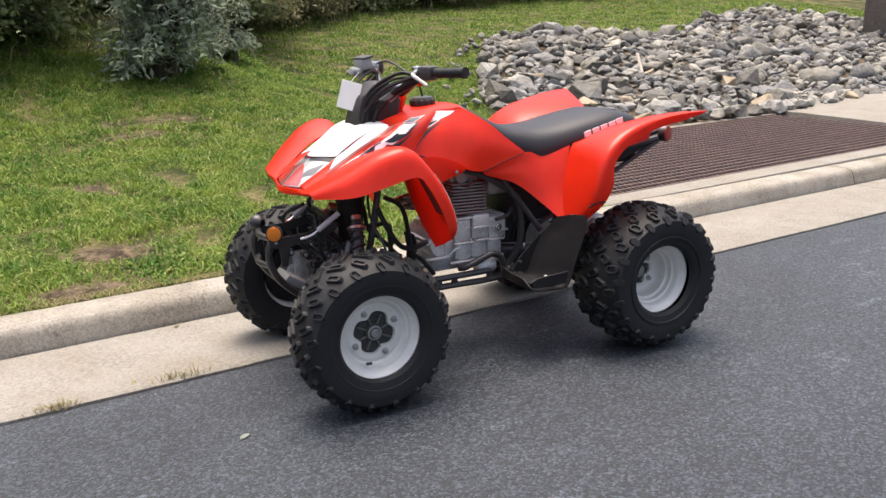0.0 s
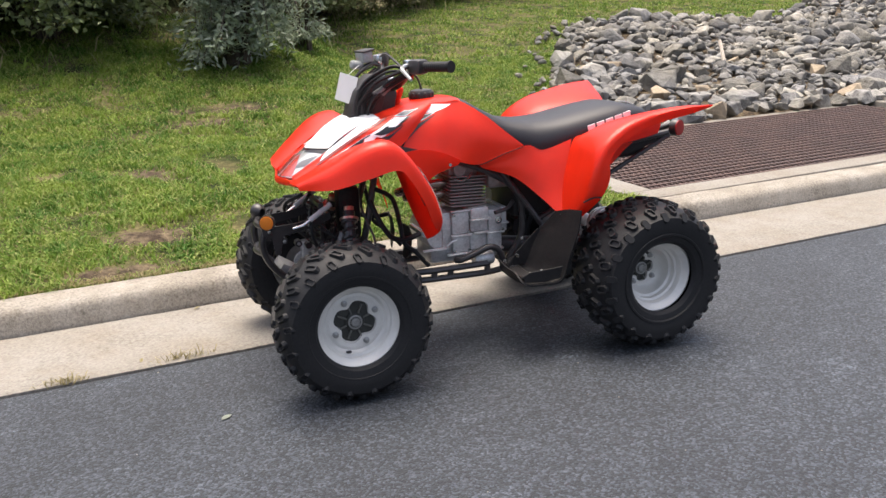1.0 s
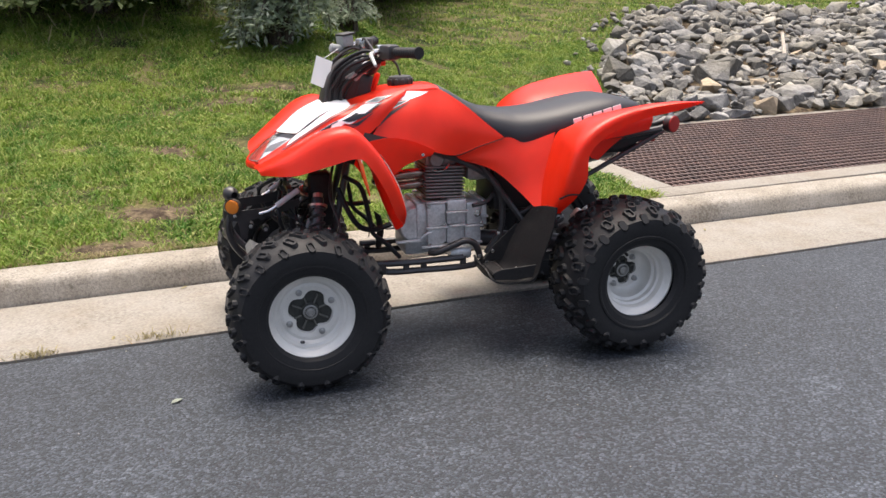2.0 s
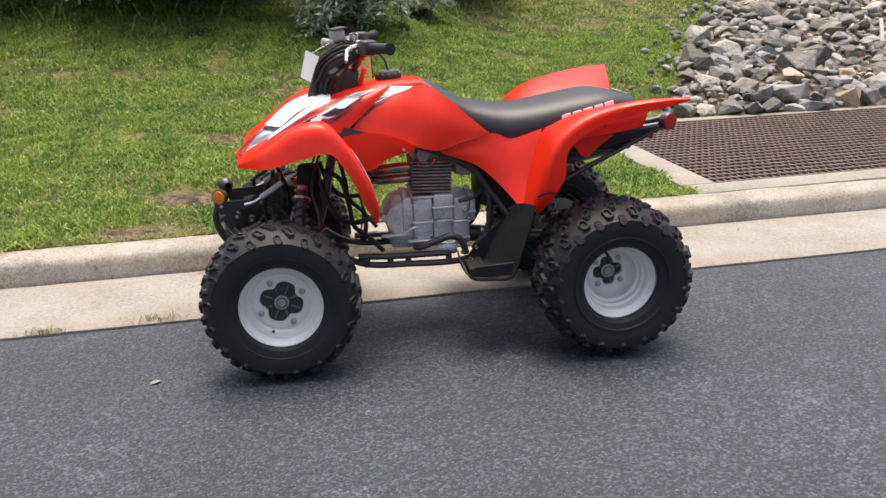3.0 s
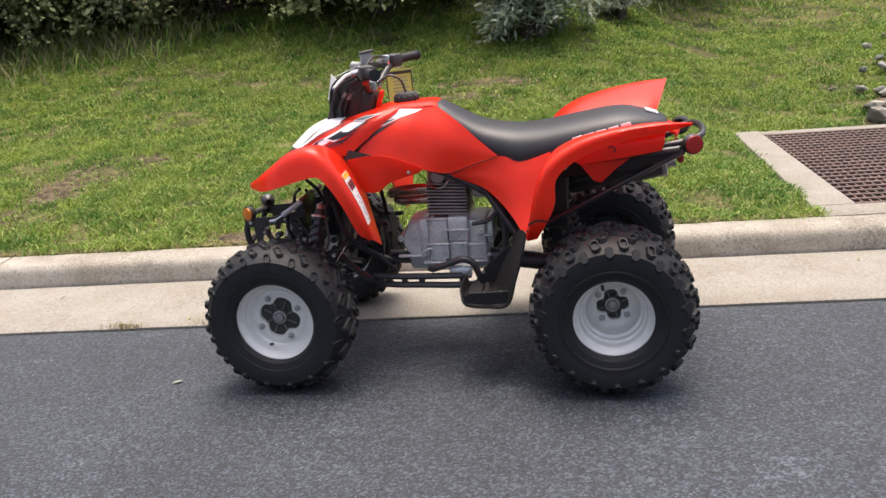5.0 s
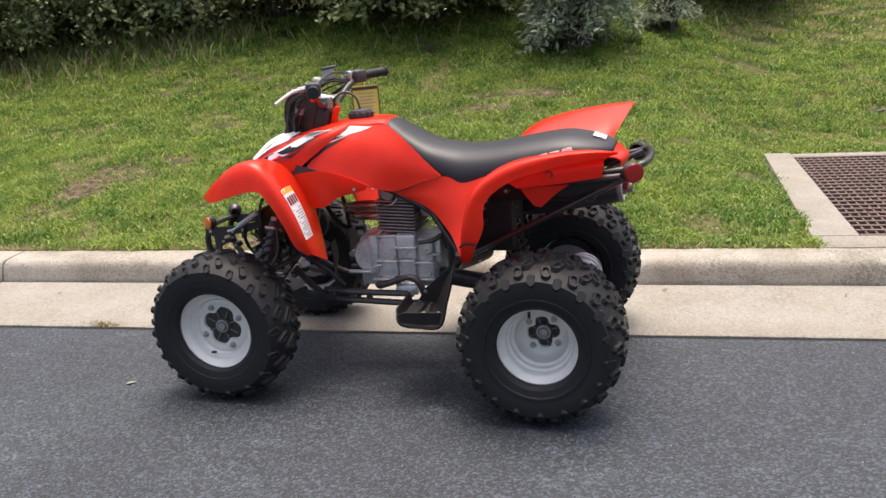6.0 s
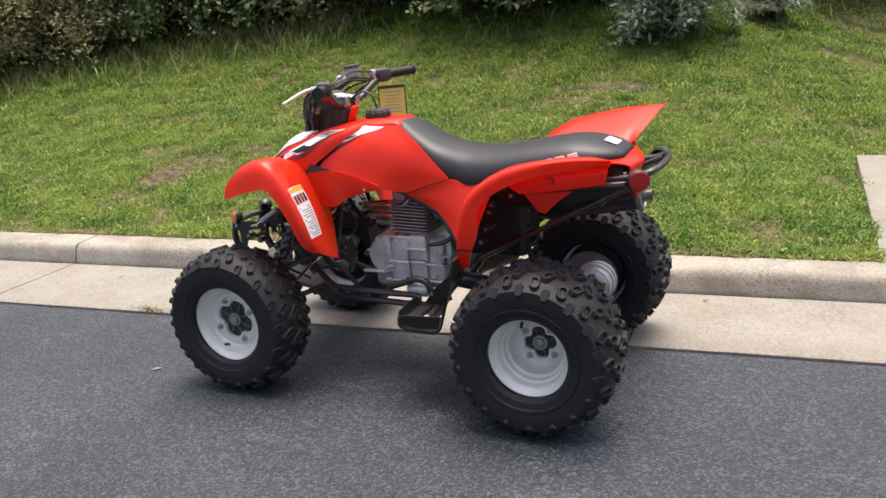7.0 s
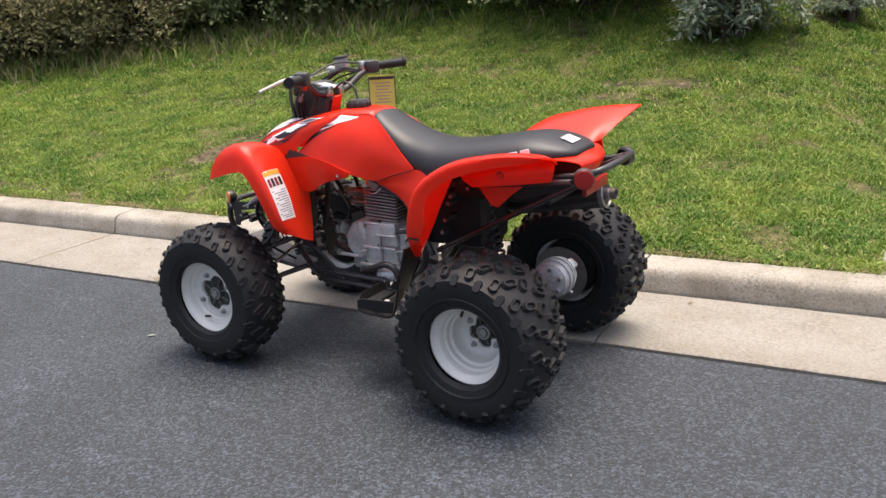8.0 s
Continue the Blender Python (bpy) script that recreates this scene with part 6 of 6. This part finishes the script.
def field(n, x0, x1, v0, v1, power=1.0):
    x = nr.uniform(x0, x1, n)
    v = v0 + (v1 - v0) * nr.uniform(0, 1, n) ** power
    y = v + SKEW * x
    clump = np.array([noise.noise((a * 3.1, b * 3.1, 1.5)) + 0.6 * noise.noise((a * 9, b * 9, 4.0)) for a, b in zip(x, y)])
    keep = (nr.uniform(0, 1, n) > 0.92 * bare(x, y) ** 0.6) & (nr.uniform(-0.7, 0.8, n) < 1.3 * clump + 0.45)
    drain = (x > G0 - 0.21 - 0.0 * x) & (v < GV1 + 0.16)
    keep &= ~drain
    stones = (x > 3.2) & np.array([bool(in_riprap(a, b)) for a, b in zip(x, y)])
    inner = (x > 3.2) & np.array([bool(in_riprap(a - 0.55, b + 0.10)) for a, b in zip(x, y)])
    keep &= ~stones | (nr.uniform(0, 1, n) < np.where(inner, 0.02, 0.45))
    return x[keep], y[keep], clump[keep]


def lawn(name, n, x0, x1, v0, v1, lo, hi, w, material, label, power=1.0):
    x, y, c = field(n, x0, x1, v0, v1, power)
    k = len(x)
    length = nr.uniform(lo, hi, k) * (1 + 0.8 * np.clip(c, -0.6, 1))
    ob = blades(name, x, y, lawn_z(x, y) - 0.012, length, nr.uniform(0.7, 1.3, k) * w, nr.uniform(0.4, 1.8, k), material)
    return tagged(ob, label, "grass", kind="stuff")


lawn("lawn_grass", 270000, -5.2, 4.2, 1.035, 3.4, 0.020, 0.050, 0.0080, GRASS, "patchy green lawn grass close to the kerb")
lawn("upper_grass", 250000, -9.5, 6.5, 3.3, 7.2, 0.020, 0.054, 0.0110, GRASS, "green lawn grass on the upper bank")
lawn("far_grass", 150000, 1.0, 20, 6.5, 16, 0.02, 0.055, 0.017, GRASS, "green grass on the slope in front of the trees")
lawn("side_grass", 50000, -14, -5.0, 1.035, 5.5, 0.05, 0.09, 0.013, GRASS, "green lawn grass further along the kerb")
lawn("dry_grass", 52000, -5.2, 4.0, 1.035, 6.0, 0.02, 0.05, 0.006, STRAW, "dry straw blades lying in the lawn")
# taller tufts that stand out of the lawn
tx, ty, tc = field(7000, -6.5, 5.5, 1.08, 6.4, 0.9)
k = 20
sp = np.repeat(nr.uniform(0.015, 0.05, len(tx)), k)
x, y = np.repeat(tx, k) + nr.normal(0, 1, len(tx) * k) * sp, np.repeat(ty, k) + nr.normal(0, 1, len(tx) * k) * sp
y = np.maximum(y, 1.05 + SKEW * x)
ob = blades("grass_tufts", x, y, lawn_z(x, y) - 0.01, np.repeat(nr.uniform(0.040, 0.078, len(tx)), k) * nr.uniform(0.6, 1.15, len(x)), nr.uniform(0.006, 0.011, len(x)), nr.uniform(0.4, 1.7, len(x)), GRASS)
tagged(ob, "taller tufts of green grass in the lawn", "grass", kind="stuff")
# dry, trodden straw along the back of the kerb
n = 15000
x = nr.uniform(-5.2, 4.0, n)
v = 1.034 + np.abs(nr.normal(0, 0.035, n))
keep = (x < G0 - 0.22) & (np.array([noise.noise((a * 2.2, 0.0, 9.0)) for a in x]) > nr.uniform(-0.7, 0.45, n))
x, v = x[keep], v[keep]
y = v + SKEW * x
ob = blades("kerb_straw", x, y, lawn_z(x, y) + 0.004, nr.uniform(0.010, 0.022, len(x)), np.full(len(x), 0.004), nr.uniform(1.0, 2.6, len(x)), STRAW)
tagged(ob, "dry straw trodden flat behind the kerb", "straw", kind="stuff")
# clover and plantain: small round leaves low in the grass
x, y, c = field(45000, -6, 4.2, 1.05, 6.0, 1.2)
keep = c > -0.05
x, y = x[keep], y[keep]
n = len(x)
cen = np.stack([x, y, lawn_z(x, y) + nr.uniform(0.010, 0.042, n)], -1)
a = nr.uniform(0, 2 * np.pi, n)
r = nr.uniform(0.004, 0.0095, n)
tilt = nr.normal(0, 0.35, (n, 2))
ring = []
for k in range(5):
    ang = a + k * 2 * np.pi / 5
    dx, dy = r * np.cos(ang), r * np.sin(ang) * 0.8
    ring.append(cen + np.stack([dx, dy, dx * tilt[:, 0] + dy * tilt[:, 1]], -1))
tagged(soup("clover", np.stack(ring, 1).reshape(-1, 3), 5, GRASS), "small clover leaves low in the lawn", "clover", kind="stuff")

# bare earth patches under the thin grass: crumbled, with ragged edges
for i, (px, py, ax, ay) in enumerate(PATCHES):
    if max(ax, ay) < 0.2:
        continue
    bm = bmesh.new()
    nu = max(10, int(2.6 * ax / 0.035))
    nv = max(8, int(2.6 * ay / 0.035))
    rows = []
    for a in np.linspace(-1.3, 1.3, nu):
        row = []
        for b in np.linspace(-1.3, 1.3, nv):
            x, y = px + a * ax, py + b * ay
            y = max(y, 1.045 + SKEW * x)
            rag = noise.noise((x * 5, y * 5, i)) * 0.7 + noise.noise((x * 16, y * 16, i)) * 0.5
            h = 0.018 * min(0.6, max(-2.0, 0.55 - math.hypot(a, b) + 1.25 * rag)) + 0.022 * noise.noise((x * 26, y * 26, 2)) + 0.010 * noise.noise((x * 60, y * 60, 5)) - 0.006
            row.append(bm.verts.new((x, y, float(lawn_z(x, y)) + h)))
        rows.append(row)
    for ra, rb in zip(rows, rows[1:]):
        for k in range(len(ra) - 1):
            bm.faces.new((ra[k], rb[k], rb[k + 1], ra[k + 1]))
    tagged(link("earth_patch", bm, DIRT), "bare crumbled brown earth worn through the lawn", "earth", kind="structure")

# tufts of weed in the gutter joint
for cx, cy, sc in ((-0.49, 0.200, 1.0), (-0.91, 0.178, 0.85)):
    n = 90
    x = cx + nr.normal(0, 0.05 * sc, n)
    y = cy + SKEW * 0 + nr.normal(0, 0.010, n)
    ob = blades("gutter_weed", x, y, np.full(n, 0.002), nr.uniform(0.018, 0.055, n) * sc, np.full(n, 0.0035), nr.uniform(0.5, 1.8, n), STRAW)
    tagged(ob, "small tuft of yellow-green grass in the gutter joint", "weed", kind="stuff")
# dry leaves in the gutter, grit on the road
for x, y, turn, size in ((-0.36, 0.765, 20, 0.9), (-0.64, 0.26, 75, 0.8), (-0.07, 0.43, 130, 1.0), (-1.42, 0.62, 40, 0.7), (1.55, 0.72, 10, 0.8), (2.3, 0.66, 65, 0.7)):
    bm = bmesh.new()
    ring = [(-0.018, 0), (-0.008, 0.007), (0.006, 0.008), (0.018, 0.001), (0.007, -0.007), (-0.007, -0.008)]
    top = [bm.verts.new((a * size, b * size, 0.004 + 0.003 * math.sin(90 * a) + 0.25 * abs(b))) for a, b in ring]
    low = [bm.verts.new((v.co.x, v.co.y, v.co.z - 0.0012)) for v in top]
    bm.faces.new(top)
    bm.faces.new(low[::-1])
    for k in range(6):
        bm.faces.new((top[k], low[k], low[(k + 1) % 6], top[(k + 1) % 6]))
    ob = link("dry_leaf", bm, STRAW)
    ob.matrix_world = pose(x, y + SKEW * x, 0.0075, 0, 0, turn)
    tagged(ob, "small curled dry leaf lying in the gutter", "leaf")
gv, gf, base = [], [], 0
grit = rock_mesh("grit", 77, ROCKB)
co = np.empty(len(grit.vertices) * 3, np.float32)
grit.vertices.foreach_get("co", co)
tri = np.empty(len(grit.polygons) * 3, np.int32)
grit.polygons.foreach_get("vertices", tri)
for i in range(220):
    size = rg.uniform(0.003, 0.008)
    m = pose(rg.uniform(-2.5, 3.5), rg.uniform(-2.4, 0.15), size * 0.2, rg.uniform(-40, 40), rg.uniform(-40, 40), rg.uniform(0, 360)) @ Matrix.Scale(size, 4)
    gv.append(co.reshape(-1, 3) @ np.array(m.to_3x3()).T + np.array(m.translation))
    gf.append(tri + base)
    base += len(gv[-1])
tagged(soup("road_grit", np.concatenate(gv), 3, ROCKB, None, np.concatenate(gf)), "loose pale grit scattered on the road", "grit", kind="stuff")
# fallen leaf on the road
leaf = bmesh.new()
outline = [(-0.022, 0.002), (-0.012, 0.011), (0.002, 0.013), (0.014, 0.008), (0.024, -0.001), (0.012, -0.010), (-0.004, -0.012), (-0.016, -0.007)]
top = [leaf.verts.new((a, b, 0.005 + 0.25 * abs(b) + 0.06 * a)) for a, b in outline]
low = [leaf.verts.new((v.co.x, v.co.y, v.co.z - 0.0015)) for v in top]
leaf.faces.new(top)
leaf.faces.new(low[::-1])
for k in range(8):
    leaf.faces.new((top[k], low[k], low[(k + 1) % 8], top[(k + 1) % 8]))
fallen = link("fallen_leaf", leaf, DRYLEAF)
fallen.matrix_world = pose(-0.436, -0.374, 0.0, 0, 0, 30) @ Matrix.Scale(0.85, 4)
tagged(fallen, "small dry leaf lying on the road", "leaf")


def leaves(name, centres, size, material, parent, label="", hang=0.3, slim=0.42, out=None):
    """Pointed leaves with a fold along the middle, two quads each, at the centres."""
    n = len(centres)
    d = nr.normal(0, 1, (n, 3))
    d[:, 2] = d[:, 2] * 0.6 - hang
    if out is not None:
        d += out * 0.9
    d /= np.linalg.norm(d, axis=1)[:, None]
    up = nr.normal(0, 0.7, (n, 3)) + np.array([0, 0, 1.0])
    s = np.cross(d, up)
    s /= np.linalg.norm(s, axis=1)[:, None] + 1e-9
    nn = np.cross(s, d)
    L = (size * nr.uniform(0.65, 1.3, n))[:, None]
    w = L * slim * 0.5
    p0 = centres
    p1 = centres + d * L
    m = centres + d * L * 0.45
    a, b = m + s * w + nn * L * 0.08, m - s * w + nn * L * 0.08
    v = np.stack([p0, a, p1, b], 1)
    base = np.arange(n)[:, None] * 4
    f = np.concatenate([base + np.array([[0, 1, 2]]), base + np.array([[0, 2, 3]])], 1)
    ob = soup(name, v.reshape(-1, 3), 3, material, parent, f.reshape(-1))
    if label:
        ob["label"] = label
    return ob


def shrub(label, base, height, spread, n_stems, n_leaf, size, material, droop=0.5, slim=0.42, seed=1, low=0.05, skirt=40):
    """A shrub: arching stems from one foot, with twigs and leaves along them."""
    rg = random.Random(seed)
    ob = tagged(new("shrub"), label, "shrub", "shrubs along the lawn's upper edge")
    ob.location = base
    bm = bmesh.new()
    pts = []
    for i in range(n_stems):
        a = rg.uniform(0, 2 * math.pi)
        r = spread * rg.uniform(0.35, 1.0)
        h = height * rg.uniform(0.55, 1.0)
        d = droop * rg.uniform(0.3, 1.2)
        L = [Vector((0.12 * math.cos(a), 0.12 * math.sin(a), -0.1)), Vector((r * 0.35 * math.cos(a), r * 0.35 * math.sin(a), h * 0.6)), Vector((r * 0.75 * math.cos(a), r * 0.75 * math.sin(a), h)), Vector((r * math.cos(a), r * math.sin(a), max(low, h * (1 - d))))]
        tube(bm, L, (0.022, 0.004), 5, 5)
        S = spline(L, 8)
        for _ in range(4):
            k = rg.randrange(8, len(S) - 1)
            e = S[k] + Vector((rg.gauss(0, 0.25), rg.gauss(0, 0.25), rg.uniform(-0.35, 0.15))) * spread * 0.5
            tube(bm, [S[k], (S[k] + e) / 2 + Vector((0, 0, 0.04)), e], (0.007, 0.002), 4, 3)
            pts.append((S[k], e))
        for k in range(4, len(S) - 1):
            pts.append((S[k], S[k + 1]))
    for i in range(skirt):
        a = rg.uniform(0, 2 * math.pi)
        r = spread * rg.uniform(0.5, 1.05)
        z = height * rg.uniform(0.0, 0.34)
        m = Vector((r * 0.55 * math.cos(a), r * 0.55 * math.sin(a), z + height * 0.14))
        e = Vector((r * math.cos(a + rg.uniform(-0.3, 0.3)), r * math.sin(a), max(low, z)))
        tube(bm, [(0, 0, z * 0.6), m, e], (0.009, 0.002), 4, 3)
        pts += [(m, e)] * 5
    part("stem", bm, BARK, ob, "thin brown stems")
    A = np.array([p for p, q in pts])
    B = np.array([q for p, q in pts])
    k = nr.integers(0, len(pts), n_leaf)
    t = nr.uniform(0, 1, n_leaf)[:, None]
    c = A[k] * (1 - t) + B[k] * t + nr.normal(0, 0.07 * spread, (n_leaf, 3))
    c[:, 2] = np.maximum(c[:, 2], low + 0.25 * np.abs(nr.normal(0, 0.1, n_leaf)))
    leaves("crown", c, size, material, ob, "", slim=slim)
    return ob


def on_lawn(x, y, dz=-0.03):
    return (x, y, float(lawn_z(x, y)) + dz)


# the silvery shrub in front of the hedge, and its lower neighbour
shrub("tall silvery-green shrub with drooping leafy branches at the lawn's edge", on_lawn(0.86, 5.74), 2.6, 0.60, 24, 13000, 0.085, OLIVE, droop=0.95, slim=0.34, seed=4, low=0.0, skirt=70)
shrub("silvery-green shrub with hanging branches", on_lawn(-0.85, 6.75), 2.4, 1.0, 22, 9000, 0.085, OLIVE, droop=0.8, slim=0.34, seed=5, low=0.15)
shrub("small silvery shrub sprig beside the taller one", on_lawn(1.75, 6.6), 0.75, 0.34, 5, 1300, 0.070, OLIVE, droop=0.6, slim=0.34, seed=6, low=0.12)

# hedge along the lawn's upper edge
LINE = [(-14, 1.6), (-11, 3.0), (-9.2, 4.1), (-8.0, 4.7), (-6.6, 5.2), (-5.2, 5.8), (-4.0, 6.3), (-2.6, 6.4), (-1.0, 6.4), (0.4, 6.9), (1.7, 8.0), (3.2, 10.8), (6.0, 13.3), (9.7, 14.0), (13, 15.4), (18, 17.5), (24, 19)]
heads = [shrub("dense dark green hedge shrub", on_lawn(*LINE[0]), 2.6, 1.3, 30, 34000, 0.064, HEDGE, droop=0.6, slim=0.6, seed=20, low=0.02, skirt=120), shrub("tangled hedge shrub with brown-green weedy leaves", on_lawn(*LINE[1]), 2.0, 1.3, 34, 26000, 0.064, HEDGE2, droop=0.7, slim=0.45, seed=21, low=0.0, skirt=130), shrub("leafy dark hedge shrub with broad leaves", on_lawn(*LINE[2]), 2.9, 1.3, 28, 26000, 0.080, HEDGE, droop=0.5, slim=0.7, seed=22, low=0.02, skirt=110)]
rg = random.Random(8)
dense = []
for (x0, y0), (x1, y1) in zip(LINE, LINE[1:]):
    n = max(1, round(math.hypot(x1 - x0, y1 - y0) / 1.1))
    for i in range(n):
        t = i / n
        dense.append((x0 + (x1 - x0) * t, y0 + (y1 - y0) * t))
for i, (x, y) in enumerate(dense):
    for row in range(2):
        k = rg.choice((0, 1, 2)) if row else rg.choice((0, 1, 1, 2))
        px, py = x - 0.5 * row * 1.4 + rg.uniform(-0.3, 0.3), y + 0.55 + row * 1.3 + rg.uniform(-0.2, 0.2)
        if -0.2 < px < 1.9 and row == 0 and py < 8.3:
            py += 0.7
        s = rg.uniform(0.85, 1.2) * (1.25 if row else 1)
        copy_thing(heads[k], pose(*on_lawn(px, py), 0, 0, rg.uniform(0, 360)) @ Matrix.Diagonal((s, s, s, 1)))

# weeds and long grass along the hedge's foot
wx, wy = [], []
for x, y in dense:
    if x > 16:
        continue
    n = 900 if x < -2.5 else 520
    wx.append(x + nr.normal(0, 0.55, n))
    wy.append(y - 0.10 + nr.normal(0, 0.34, n))
wx, wy = np.concatenate(wx), np.concatenate(wy)
rough_foot = (wx < -2.8) | (nr.uniform(0, 1, len(wx)) < 0.12)
wx, wy = wx[rough_foot], wy[rough_foot]
half = nr.uniform(0, 1, len(wx)) < 0.6
for pick, what, label in ((half, HEDGE2, "brown-green weeds along the foot of the hedge"), (~half, GRASS, "long green grass along the foot of the hedge")):
    n = int(pick.sum())
    ob = blades("hedge_weeds", wx[pick], wy[pick], lawn_z(wx[pick], wy[pick]) - 0.02, nr.uniform(0.06, 0.34, n) ** 1.1, nr.uniform(0.008, 0.020, n), nr.uniform(0.3, 1.1, n), what)
    tagged(ob, label, "weeds", kind="stuff")

# trees behind the hedge
def tree(label, base, height, seed):
    rg = random.Random(seed)
    ob = tagged(new("tree"), label, "tree", "trees behind the hedge")
    ob.location = base
    bm = bmesh.new()
    tube(bm, [(0, 0, -0.3), (0.05, 0, height * 0.3), (0.12, 0.05, height * 0.65), (0.1, 0.1, height * 0.95)], (0.16, 0.03), 9, 5)
    tips = []
    for i in range(26):
        z = height * rg.uniform(0.12, 0.9)
        a = rg.uniform(0, 2 * math.pi)
        r = height * rg.uniform(0.2, 0.36) * (1.1 - z / height * 0.6)
        e = Vector((r * math.cos(a), r * math.sin(a), z + r * rg.uniform(-0.2, 0.5)))
        tube(bm, [(0.06, 0.02, z), (e.x * 0.5, e.y * 0.5, z + r * 0.2), e], (0.045, 0.008), 5, 4)
        tips += [(Vector((e.x * 0.4, e.y * 0.4, z)), e)] * 2
    part("trunk", bm, BARK, ob, "dark trunk with limbs")
    A = np.array([p for p, q in tips])
    B = np.array([q for p, q in tips])
    n = 9000
    k = nr.integers(0, len(tips), n)
    t = nr.uniform(0, 1.1, n)[:, None]
    c = A[k] * (1 - t) + B[k] * t + nr.normal(0, height * 0.045, (n, 3))
    leaves("crown", c, 0.22, HEDGE, ob, slim=0.6)
    return ob


oak = tree("dark leafy tree behind the hedge", on_lawn(-13, 8), 3.8, 31)
for i, (x, y) in enumerate([(-10, 8.6), (-7, 9.4), (-4.2, 9.8), (-1.4, 10.2), (1.2, 11.4), (2.6, 14.4), (5.0, 17.2), (8.5, 18.6), (12.5, 20), (17, 22), (22, 24), (-16, 6.4), (27, 25)]):
    s = rg.uniform(0.85, 1.2)
    copy_thing(oak, pose(*on_lawn(x, y), 0, 0, rg.uniform(0, 360)) @ Matrix.Diagonal((s, s, s, 1)))
